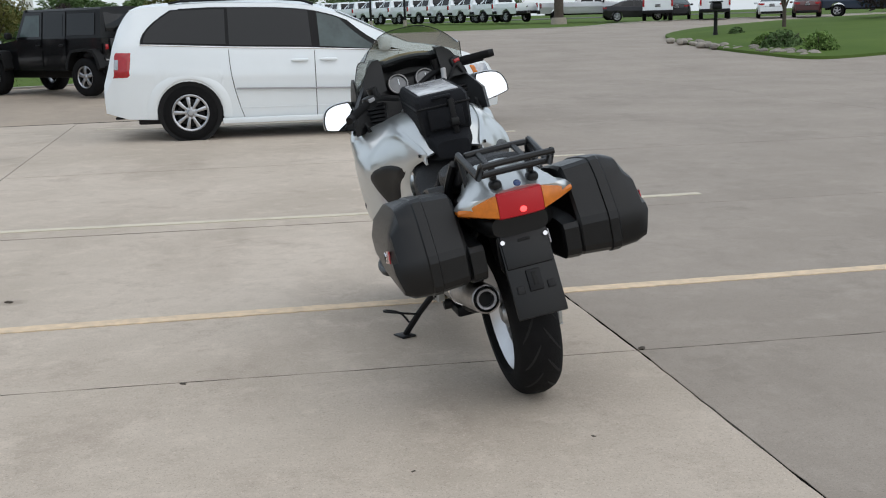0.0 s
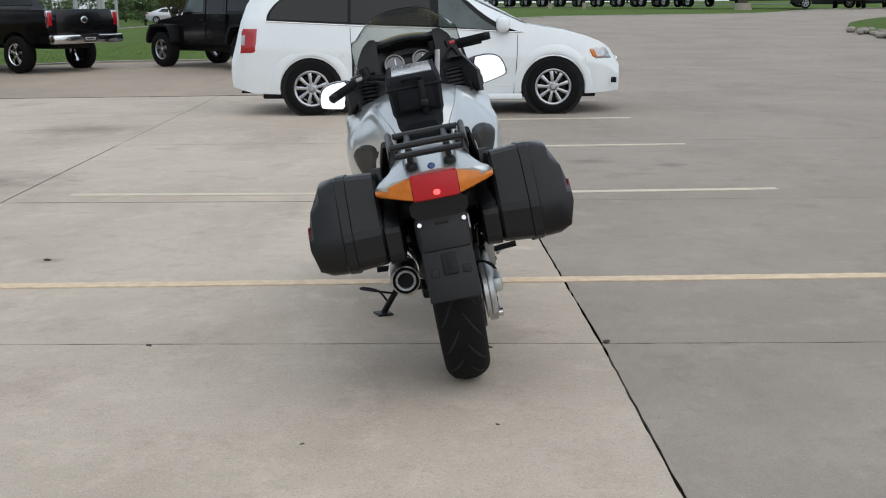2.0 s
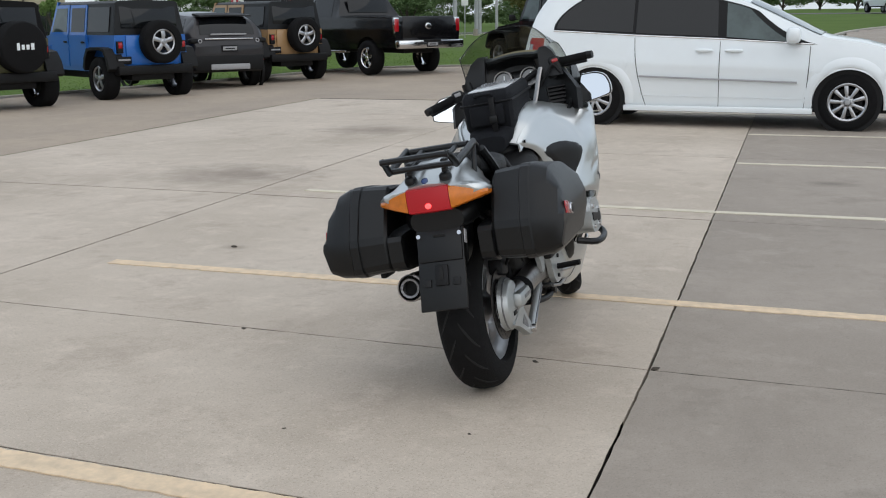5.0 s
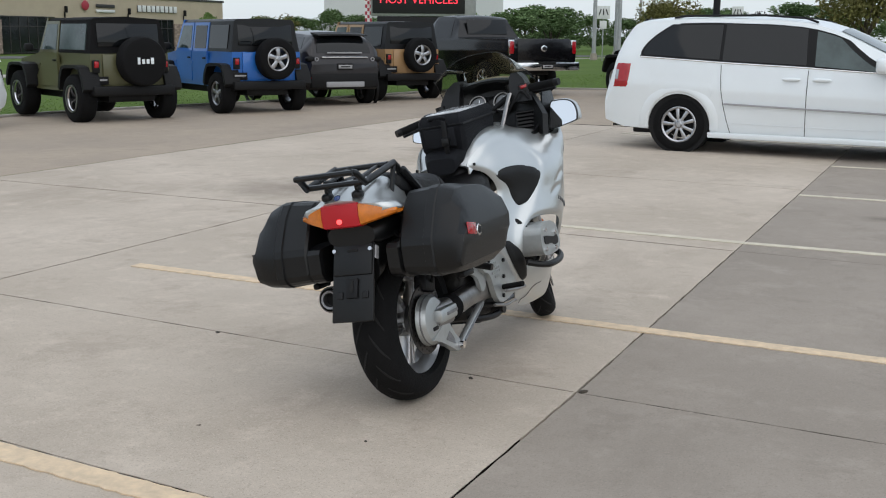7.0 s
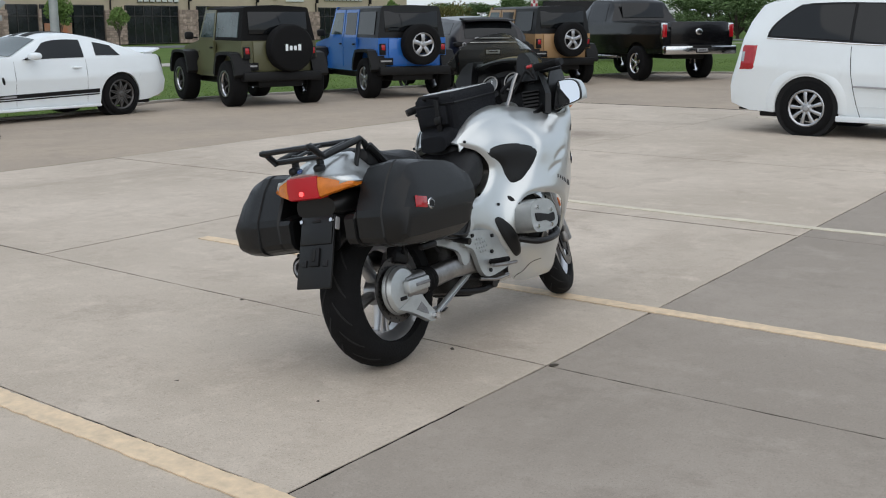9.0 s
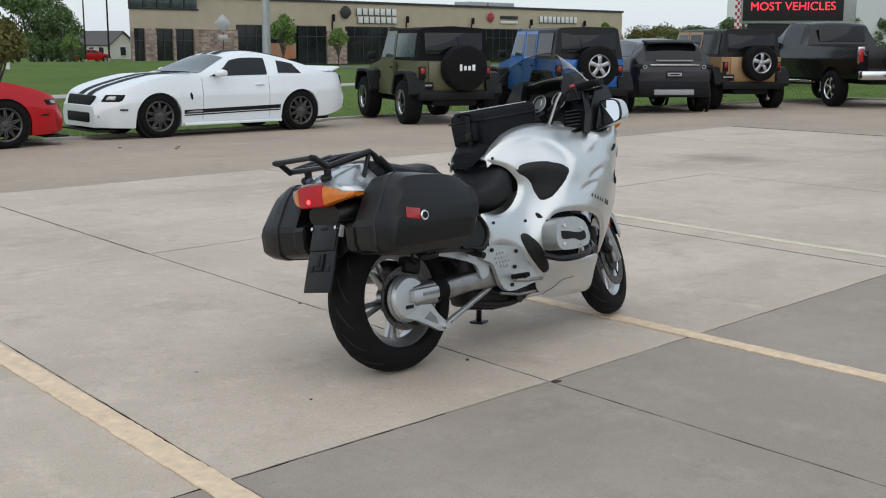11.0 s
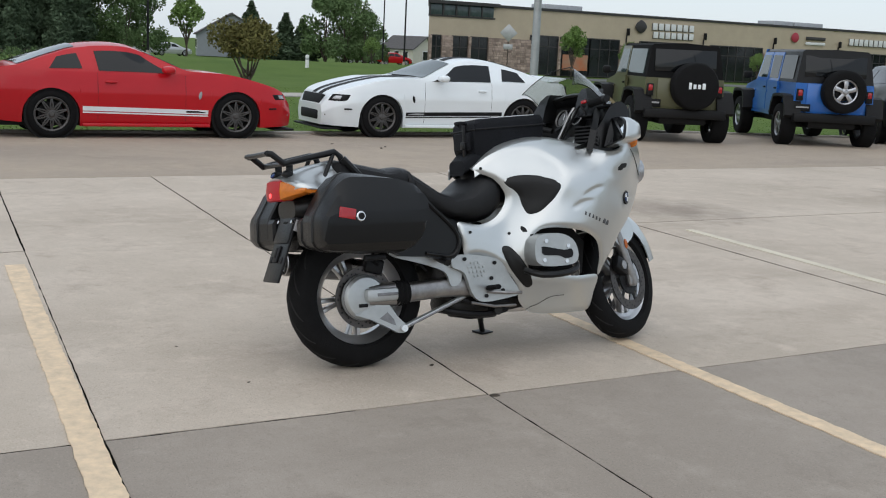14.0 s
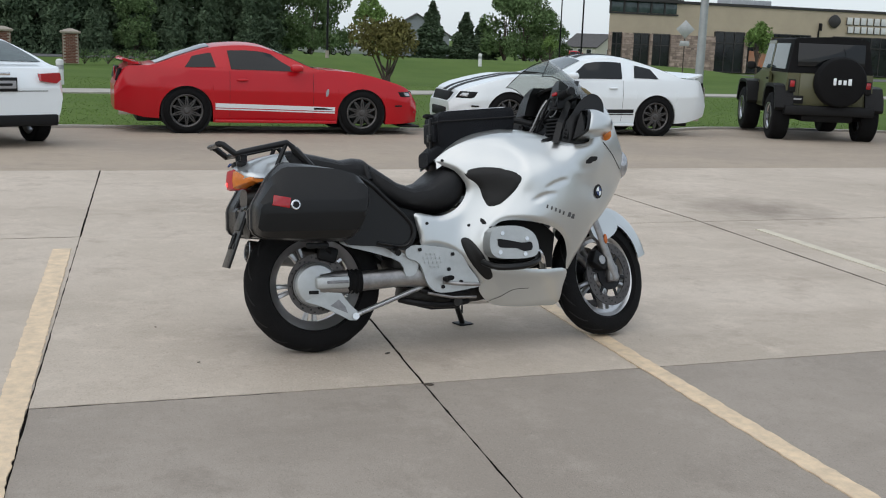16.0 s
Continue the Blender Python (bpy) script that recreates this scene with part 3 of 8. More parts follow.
def minivan(m):
    car = thing("minivan", m, "white minivan with tinted rear windows parked in a bay", "minivan")
    W = 1.545
    sh = Shell(low=[(-2.58, 0.37), (-2.3, 0.29), (-1.2, 0.24), (1.2, 0.24), (2.05, 0.26), (2.41, 0.28)],
               belt=[(-2.58, 0.58), (-2.55, 0.72), (-2.48, 1.12), (-2.4, 1.195), (-2.07, 1.19), (-1.0, 1.13), (0.0, 1.09), (1.27, 1.02), (1.7, 0.985), (2.0, 0.91), (2.18, 0.84), (2.30, 0.76), (2.37, 0.66), (2.41, 0.52)],
               top=[(-2.58, 0.60), (-2.55, 0.74), (-2.45, 1.21), (-2.31, 1.60), (-2.20, 1.68), (-1.9, 1.71), (-1.2, 1.735), (-0.4, 1.715), (0.0, 1.675), (0.30, 1.59), (0.62, 1.445), (1.22, 1.135), (1.40, 1.11), (1.7, 1.065), (2.0, 0.98), (2.18, 0.90), (2.30, 0.82), (2.37, 0.70), (2.41, 0.54)],
               width=[(-2.58, 0.86), (-2.42, 0.955), (-1.5, 1.0), (1.5, 1.0), (1.95, 0.97), (2.15, 0.915), (2.28, 0.83), (2.37, 0.72), (2.41, 0.64)],
               roof=[(-2.4, 0.72), (-1.5, 0.77), (0.3, 0.75), (0.9, 0.80), (1.3, 0.88), (2.2, 0.8), (2.41, 0.6)], archs=(-W, W), r=0.408, tuck=0.045)
    part("body", sh.body(-2.58, 2.41), M_WHITECAR, car)
    for s in (-1, 1):
        part("window_surround", sh.pane(((0.10, 0.06), (-1.82, -1.62), (1.03, 1.90)), s, 0.004), M_TRIM, car)
        part("surround_end", sh.pane(((-1.80, -1.60), (-2.10, -1.72), (1.03, 1.88)), s, 0.004, bow=2.0), M_TRIM, car)
        part("surround_front", sh.pane(((1.17, 0.46), (0.10, 0.06), (1.02, 1.90)), s, 0.004), M_TRIM, car)
        part("quarter_window", sh.pane(((-1.06, -1.06), (-2.06, -1.70), (1.07, 1.85)), s, 0.007, bow=2.0), M_TINT, car)
        part("sliding_door_window", sh.pane(((0.0, -0.03), (-1.02, -1.02), (1.06, 1.87)), s, 0.007), M_TINT, car)
        part("front_door_window", sh.pane(((0.90, 0.36), (0.10, 0.08), (1.06, 1.86)), s, 0.008), M_CLEAR, car, "pale clear window glass")
        part("belt_moulding", tube([(x, s * (sh.side(x, 1.0)[0] + 0.004), sh.side(x, 1.0)[1] + 0.006) for x in spread(-2.1, 1.12, 14)], 0.008, 6), M_CHROME, car)
        for x in (-1.03, 0.03, 1.09):
            part("door_seam", tube([(x + (0.16 * (1 - v) ** 2 if x < -1 else -0.05 * (1 - v) ** 2 if x > 1 else 0), s * (sh.side(x, v)[0] + 0.0005), sh.side(x, v)[1]) for v in (0.02, 0.2, 0.4, 0.58, 0.64, 0.8, 0.97)], 0.004, 6), M_TRIM, car)
        part("lower_crease", tube([(x, s * (sh.side(x, 0.17)[0] + 0.001), sh.side(x, 0.17)[1]) for x in spread(-0.95, 1.05, 10)], 0.006, 6, flat=0.5), M_WHITECAR, car)
        for ax in (-W, W):
            rows = []
            for k in range(25):
                a = radians(-8 + 196 * k / 24)
                row = []
                for r_, o in ((0.405, -0.02), (0.406, 0.003), (0.42, 0.009), (0.46, 0.008), (0.51, 0.0), (0.535, -0.012)):
                    px, pz = ax + r_ * math.cos(a), 0.352 + r_ * math.sin(a)
                    w_ = smooth_table(sh.width, px)
                    u_ = max(0.0, min(1.0, (pz - 0.26) / 0.80))
                    row.append((px, s * (w_ - sh.tuck * (1 - u_) ** 2 * 1.6 - sh.tuck * 1.3 * u_ ** 3 + o + 0.004), pz))
                rows.append(row)
            part("wheel_flare", loft(rows, False, False), M_WHITECAR, car, smooth=80)
        for x in (-0.16, 0.20):
            part("door_handle", blob(0.11, 0.022, 0.022, (x, s * 0.985, 0.955)), M_WHITECAR, car)
        part("side_moulding", box(1.92, 0.02, 0.024, (0.0, s * 1.006, 0.605), 0.006, m=pose(0, 0, 0, 0, 1.6, 0)), M_PLATE, car)
        part("sill", box(2.3, 0.03, 0.07, (0, s * 0.985, 0.235), 0.01), M_WHITECAR, car)
        mir = part("mirror", blob(0.085, 0.12, 0.095, (0.90, s * 1.10, 1.14), 3.4), M_WHITECAR, car)
        part("mirror_arm", box(0.08, 0.12, 0.05, (0.94, s * 0.99, 1.07), 0.01), M_TRIM, mir)
        tl = part("tail_light", sh.patch(((-2.47, -2.235), (-2.43, -2.195)), (0.775, 1.135), s, 0.012), M_REDLENS, car, smooth=60)
        part("reversing_lens", sh.patch(((-2.44, -2.375), (-2.425, -2.36)), (0.88, 1.05), s, 0.016), M_LAMP, tl)
        hl = part("headlight", sh.patch(((2.06, 2.34), (1.97, 2.22)), (0.68, 0.85), s, 0.006), M_LAMP, car, smooth=60)
        part("indicator", sh.patch(((2.05, 2.13), (1.98, 2.06)), (0.70, 0.83), s, 0.009), M_AMBER, hl, smooth=60)
        part("fog_lamp_bezel", box(0.03, 0.09, 0.07, (2.33, s * 0.77, 0.42), 0.012, m=pose(0, 0, 0, 0, 0, -40 * s)), M_TRIM, car)
        part("roof_rail", tube([(-1.75, s * 0.62, 1.69), (-1.6, s * 0.62, 1.715), (-0.6, s * 0.62, 1.725), (-0.1, s * 0.62, 1.69), (0.05, s * 0.62, 1.64)], 0.014, 8), M_TRIM, car)
        part("arch_liner", lathe([(0.30, -0.25), (0.395, -0.25), (0.395, 0.0), (0.30, 0)], 24, c=(-W, s * 0.93 + (0.25 if s < 0 else 0), 0.36)), M_TRIM, car)
        part("arch_liner", lathe([(0.30, -0.25), (0.395, -0.25), (0.395, 0.0), (0.30, 0)], 24, c=(W, s * 0.93 + (0.25 if s < 0 else 0), 0.36)), M_TRIM, car)
    part("windscreen", sh.screen(0.34, 1.20, 0.08), M_CLEAR, car)
    part("rear_window", sh.screen(-2.44, -2.32, 0.12), M_TINT, car)
    part("grille", box(0.04, 0.9, 0.14, (2.385, 0, 0.64), 0.02, m=pose(0, 0, 0, 0, 12, 0)), M_CHROME, car)
    part("air_intake", box(0.05, 1.0, 0.10, (2.40, 0, 0.38), 0.02), M_TRIM, car)
    part("floor_pan", box(4.3, 1.6, 0.12, (-0.05, 0, 0.27), 0.02), M_TRIM, car)
    part("tow_tab", box(0.12, 0.1, 0.03, (-2.42, -0.75, 0.30), 0.01), M_TRIM, car)
    wp = wheel_proto(0.345, 0.225, 0.232, 9, "fan", M_RIM)
    for x in (-W, W):
        for s in (-1, 1):
            put_wheel(car, wp, x, s * 0.84, 0.345)
    return car


def coupe(m, paint, stripe_mat, label, stripes_over):
    car = thing("coupe", m, label, "sports car")
    W = 1.372
    sh = Shell(low=[(-2.40, 0.34), (-2.0, 0.24), (-0.9, 0.17), (1.78, 0.17), (2.34, 0.19)],
               belt=[(-2.42, 0.56), (-2.38, 0.80), (-2.3, 0.965), (-1.9, 0.985), (-0.9, 0.975), (0.55, 0.965), (1.1, 0.95), (1.5, 0.90), (1.84, 0.83), (2.08, 0.755), (2.22, 0.68), (2.31, 0.58), (2.36, 0.44)],
               top=[(-2.42, 0.58), (-2.38, 0.83), (-2.3, 1.0), (-1.86, 1.03), (-1.49, 1.19), (-1.09, 1.335), (-0.75, 1.388), (-0.46, 1.402), (-0.2, 1.385), (0.0, 1.318), (0.18, 1.235), (0.60, 1.025), (0.74, 1.02), (1.22, 1.0), (1.59, 0.925), (1.96, 0.825), (2.12, 0.765), (2.24, 0.70), (2.32, 0.60), (2.36, 0.46)],
               width=[(-2.42, 0.74), (-2.30, 0.84), (-2.1, 0.89), (-1.4, 0.95), (-0.2, 0.915), (1.36, 0.945), (1.9, 0.915), (2.12, 0.85), (2.25, 0.76), (2.36, 0.60)],
               roof=[(-2.0, 0.74), (-1.0, 0.61), (-0.2, 0.58), (0.4, 0.64), (0.7, 0.78), (1.4, 0.80), (2.36, 0.5)], archs=(-W, W), r=0.402, tuck=0.055)
    part("body", sh.body(-2.42, 2.36), paint, car)
    for s in (-1, 1):
        part("side_window", sh.pane(((0.44, -0.06), (-0.70, -0.74), (1.03, 1.80)), s), M_TINT, car)
        part("quarter_window", sh.pane(((-0.93, -0.99), (-1.40, -1.28), (1.10, 1.76)), s), M_TINT, car)
        for x in (-0.72, 0.58):
            part("door_seam", tube([(x, s * (sh.side(x, v)[0] - 0.001), sh.side(x, v)[1]) for v in (0.12, 0.3, 0.5, 0.64, 0.8, 0.98)], 0.0035, 6), M_TRIM, car)
        part("door_handle", blob(0.09, 0.02, 0.02, (-0.53, s * 0.905, 0.83)), paint, car)
        mir = part("mirror", blob(0.10, 0.11, 0.06, (0.29, s * 1.0, 1.03), 2.6), paint, car)
        part("mirror_arm", box(0.05, 0.14, 0.03, (0.33, s * 0.88, 0.99), 0.01), M_TRIM, mir)
        for z0, z1, o in ((0.405, 0.47, 0.004), (0.372, 0.392, 0.004)):
            rows = []
            for x in spread(-0.94, 0.93, 16):
                row = []
                for z in (z0, z1):
                    dz = -0.035 * (x + 0.94) / 1.87
                    lo_, hi_ = sh.zl(x), sh.zb(x)
                    row.append((x, s * (sh.side(x, (z + dz - lo_) / (hi_ - lo_))[0] + o), z + dz))
                rows.append([row[0], row[1], (row[1][0], row[1][1] - s * 0.01, row[1][2]), (row[0][0], row[0][1] - s * 0.01, row[0][2])])
            st = part("rocker_stripe", loft(rows), stripe_mat, car)
        part("stripe_lettering", box(0.3, 0.006, 0.028, (0.74, s * (sh.side(0.74, 0.3)[0] + 0.003), 0.408)), M_TRIM if stripe_mat is not M_TRIM else M_PLATE, car)
        part("fender_badge", blob(0.024, 0.008, 0.062, (0.80, s * (sh.side(0.80, 0.62)[0]), 0.66), 2.0, m=pose(0, 0, 0, 0, 12, 0)), M_TRIM if paint is M_WHITECAR else M_PLATE, car)
        part("side_skirt", box(1.9, 0.05, 0.05, (0, s * 0.90, 0.20), 0.015), paint, car)
        hl = part("headlight", sh.patch(((2.0, 2.26), (1.93, 2.20)), (0.60, 0.705), s, 0.004), M_TRIM, car, smooth=60)
        part("lamp_lens", sh.patch(((2.09, 2.23), (2.06, 2.18)), (0.62, 0.69), s, 0.009), M_LAMP, hl, smooth=60)
        part("fog_lamp", blob(0.03, 0.055, 0.055, (2.30, s * 0.60, 0.37), 2), M_LAMP, car)
        part("side_marker", box(0.13, 0.014, 0.024, (1.98, s * 0.872, 0.47), 0.004, m=pose(0, 0, 0, 0, 0, -16 * s)), M_TRIM, car)
        tl = part("tail_light", box(0.05, 0.30, 0.19, (-2.345, s * 0.56, 0.86), 0.015, m=pose(0, 0, 0, 0, 12, 8 * s)), M_TRIM, car)
        for k in range(3):
            part("tail_bar", box(0.02, 0.065, 0.16, (-2.368 + 0.012 * k, s * (0.48 + 0.085 * k), 0.86), 0.008), M_REDLENS, tl)
        part("exhaust_tip", cyl((-2.36, s * 0.62, 0.31), (-2.1, s * 0.62, 0.31), 0.05), M_CHROME, car)
        for x in (-W, W):
            part("arch_liner", lathe([(0.30, -0.22), (0.385, -0.22), (0.385, 0.0), (0.30, 0)], 24, c=(x, s * 0.86 + (0.22 if s < 0 else 0), 0.345)), M_TRIM, car)
    part("windscreen", sh.screen(0.0, 0.60, 0.07), M_CLEAR, car)
    part("rear_window", sh.screen(-1.82, -1.0, 0.10), M_TINT, car)
    spo = part("spoiler", loft([[(-2.37 + 0.10 * y * y, y, 1.085), (-2.35 + 0.10 * y * y, y, 1.108), (-2.15, y, 1.062), (-2.0, y, 1.03), (-2.15, y, 1.03)] for y in spread(-0.78, 0.78, 12)]), paint, car)
    for s in (-1, 1):
        part("spoiler_foot", box(0.16, 0.05, 0.07, (-2.14, s * 0.66, 1.02), 0.012), paint, spo)
    part("grille", box(0.09, 0.92, 0.19, (2.29, 0, 0.60), 0.03, m=pose(0, 0, 0, 0, -14, 0)), M_TRIM, car)
    part("lower_grille", box(0.09, 0.86, 0.17, (2.33, 0, 0.345), 0.03), M_TRIM, car)
    part("splitter", box(0.34, 1.5, 0.03, (2.22, 0, 0.135), 0.01), M_TRIM, car)
    if stripes_over:
        for s in (-1, 1):
            for xa, xb in ((0.66, 2.28), (-0.95, -0.04), (-2.30, -1.86)):
                rows = []
                for i in range(25):
                    x = xa + (xb - xa) * i / 24
                    rows.append([(x, s * yy, sh.over(x, 1 - yy / max(0.1, sh.side(x, 2)[0]))[1] + 0.004) for yy in (0.07, 0.17, 0.27)])
                part("bonnet_stripe", thicken(loft(rows, False, False), 0.002), M_TRIM, car)
    part("wiper", tube([(0.66, -0.4, 1.03), (0.63, 0.1, 1.04), (0.60, 0.5, 1.035)], 0.012, 6), M_TRIM, car)
    part("floor_pan", box(4.2, 1.4, 0.1, (0, 0, 0.22), 0.02), M_TRIM, car)
    wp = wheel_proto(0.348, 0.25, 0.252, 10, "mesh", M_DARKRIM)
    for x in (-W, W):
        for s in (-1, 1):
            put_wheel(car, wp, x, s * 0.79, 0.348)
    return car


def jeep(m, paint, label, wb, top_mat, soft, spare_cover, R=0.40, rim="five", flare=M_TRIM):
    """Boxy off-road car: tub, flat bonnet, flares, square top, spare wheel on the tailgate."""
    car = thing("off_road_car", m, label, "off-road car")
    h = wb / 2
    rear, cowl, nose = -h - 0.42, h - 0.72, h + 0.48
    zf, zb = 0.52, 1.20
    low = prism([(rear, zf + 0.05), (rear, zb), (cowl, zb), (cowl + 0.05, zb - 0.02), (h + 0.40, 1.06), (nose, 1.0), (nose, 0.62), (h + 0.42, 0.56), (h + 0.40, 0.75), (h - 0.40, 0.75), (h - 0.46, zf), (-h + 0.46, zf), (-h + 0.40, 0.80), (-h - 0.36, 0.80), (-h - 0.38, zf + 0.05)], -0.76, 0.76, bevel=0.025)
    for v in low.verts:
        if v.co.x > cowl + 0.02:
            v.co.y *= 1 - 0.17 * (v.co.x - cowl) / (nose - cowl)
        elif v.co.x < cowl:
            v.co.y *= 1.0 - 0.03 * max(0, (v.co.z - 0.9)) / 0.3
    part("body", low, paint, car)
    zt = 1.83
    tp = bmesh.new()
    ring = []
    front_b, front_t = cowl - 0.02, cowl - 0.30
    back_b, back_t = rear + 0.02, rear + (0.10 if soft else 0.07)
    for x_b, x_t, wb_, wt_ in ((back_b, back_t, 0.735, 0.64), (back_b + 0.05, back_t + 0.06, 0.74, 0.655), ((front_b + back_b) / 2, (front_t + back_t) / 2, 0.74, 0.66), (front_t, front_t, 0.74, 0.655)):
        pts = []
        for t in (0, 0.5, 0.9, 1.0):
            z = zb + (zt - 0.05 - zb) * t
            pts.append((x_b + (x_t - x_b) * t, wb_ + (wt_ - wb_) * t, z))
        pts.append((x_t, wt_ - 0.05, zt - 0.01 - (0.015 if soft else 0)))
        pts.append((x_t, 0, zt + 0.01))
        ring.append([(a, -b, c) for a, b, c in pts] + [(a, b, c) for a, b, c in reversed(pts[:-1])])
    loft(ring, True, True, tp)
    top = part("soft_top" if soft else "hard_top", tp, top_mat, car)
    # painted door frames and windscreen frame
    scr = part("windscreen_frame", loft([[(front_b, y, zb), (front_b + 0.05, y, zb), (front_t + 0.05, y * 0.9, zt - 0.01), (front_t, y * 0.9, zt - 0.01)] for y in (-0.74, 0.74)]), paint, car)
    part("windscreen", loft([[(front_b + 0.056, y, zb + 0.08), (front_b + 0.06, y, zb + 0.08), (front_t + 0.09, y * 0.91, zt - 0.09), (front_t + 0.085, y * 0.91, zt - 0.09)] for y in (-0.66, 0.66)]), M_CLEAR, scr)
    doors = [(cowl - 0.03, cowl - 0.82)]
    if wb > 2.6:
        doors.append((cowl - 0.86, cowl - 1.56))
    for s in (-1, 1):
        def quad(xf, xr, z0, z1, xtf=0.0, off=0.0, th=0.03):
            def yy(z):
                return 0.742 - max(0, z - zb) * 0.135 + off
            o = [(xf, z0), (xr, z0), (xr, z1), (xf - xtf, z1)]
            return loft([[(x, s * yy(z), z) for x, z in o], [(x, s * (yy(z) - th), z) for x, z in o]])
        for i, (xf, xr) in enumerate(doors):
            d = part("door", quad(xf, xr, 0.60, zb, 0, 0.03, 0.05), paint, car)
            part("door_frame", quad(xf - 0.01, xr, zb, zt - 0.07, 0.24 if i == 0 else 0.0, 0.012), paint, d)
            part("door_window", quad(xf - 0.08, xr + 0.07, zb + 0.05, zt - 0.13, 0.19 if i == 0 else 0.0, 0.018), M_CLEAR if i == 0 else M_TINT, d)
            part("door_handle", blob(0.07, 0.02, 0.02, (xr + 0.1, s * 0.785, 1.06)), M_TRIM, d)
            part("hinge", box(0.06, 0.02, 0.04, (xf - 0.02, s * 0.78, 0.98), 0.006), paint, d)
        xq = doors[-1][1] - 0.06
        part("rear_side_window", quad(xq, rear + 0.20, zb + 0.06, zt - 0.12, 0.0, 0.012), M_TINT if not soft else M_CLEAR, car)
        for ax, up in ((h, 0.0), (-h, 0.0)):
            prof = []
            for k in range(9):
                a = math.pi * (0.04 + 0.92 * k / 8)
                prof.append((ax + (R + 0.13) * math.cos(a), 0.52 + (R + 0.06) * min(1, 1.25 * math.sin(a))))
            inner = [(ax + (p[0] - ax) * 0.87, p[1] - 0.05) for p in prof]
            fl = prism(prof + inner[::-1], s * 0.62, s * 0.935, bevel=0.02)
            part("wheel_flare", fl, flare, car)
        tl = part("tail_light", box(0.07, 0.12, 0.22, (rear - 0.02, s * 0.655, 0.98), 0.012), M_TRIM, car)
        part("red_lens", box(0.03, 0.08, 0.11, (rear - 0.05, s * 0.655, 1.015), 0.01), M_REDLENS, tl)
        mir = part("mirror", blob(0.05, 0.085, 0.075, (cowl + 0.02, s * 0.94, 1.28), 3.5), M_TRIM, car)
        part("mirror_arm", box(0.04, 0.12, 0.03, (cowl + 0.02, s * 0.83, 1.24), 0.01), M_TRIM, mir)
        part("headlight", cyl((nose - 0.05, s * 0.47, 0.88), (nose + 0.03, s * 0.47, 0.88), 0.09), M_LAMP, car)
    part("rear_window", box(0.012, 1.16, 0.40, (rear + 0.045, 0, 1.52), 0.004, m=pose(0, 0, 0, 0, 7, 0)), M_TINT, car)
    part("tailgate", box(0.04, 1.05, 0.58, (rear - 0.012, 0, 0.90), 0.012), paint, car)
    part("rear_bumper", box(0.20, 1.55, 0.17, (rear - 0.08, 0, 0.56), 0.03), M_TRIM, car)
    part("front_bumper", box(0.20, 1.6, 0.18, (nose + 0.12, 0, 0.62), 0.03), M_TRIM, car)
    part("grille", box(0.03, 0.8, 0.34, (nose + 0.01, 0, 0.87), 0.01), paint, car)
    part("chassis", box(wb + 0.9, 0.9, 0.2, (0, 0, 0.46), 0.03), M_TRIM, car)
    for ax in (-h, h):
        part("axle", cyl((ax, -0.7, R), (ax, 0.7, R), 0.05), M_TRIM, car)
    pr = part("dealer_plate", box(0.02, 0.30, 0.14, (rear - 0.06, 0.60, 0.74), 0.006), M_TRIM, car)
    part("plate_bar", box(0.006, 0.24, 0.03, (rear - 0.073, 0.60, 0.75)), M_PLATE, pr)
    # spare wheel, a little to the right of the middle
    wp = wheel_proto(R, 0.27, 0.235, 5, "wide", M_RIM) if rim == "five" else wheel_proto(R, 0.30, 0.235, 8, "deep", M_DARKRIM)
    sp = None
    if spare_cover:
        sp = part("spare_wheel_cover", lathe([(0.0, -0.15), (R * 0.86, -0.15), (R * 0.97, -0.13), (R + 0.01, -0.09), (R + 0.01, 0.12), (R * 0.9, 0.14), (0, 0.14)], 36), M_SOFT, car, m=pose(rear - 0.20, -0.12, 1.07, 0, 0, -90))
        for k, (w_, hgt) in enumerate(((0.05, 0.12), (0.055, 0.08), (0.055, 0.08), (0.06, 0.11))):
            part("badge_bar", box(w_, 0.01, hgt, (-0.13 + 0.085 * k, -0.156, 0.0 if k % 3 else 0.01), 0.004), M_WHITECAR, sp)
    else:
        o = put_wheel(car, wp, rear - 0.20, -0.10, 1.05, name="spare_wheel")
        o.matrix_basis = pose(rear - 0.20, -0.10, 1.07, 0, 0, -90)
    for ax in (-h, h):
        for s in (-1, 1):
            put_wheel(car, wp, ax, s * 0.77, R)
    if rim != "five":
        for ax in (-h, h):
            for s in (-1, 1):
                part("rim_ring", lathe([(0.222, -0.02), (0.24, -0.02), (0.24, 0.02), (0.222, 0.02), (0.222, -0.02)], 36), M_RIM, car, m=pose(ax, s * 0.915, R))
    return car


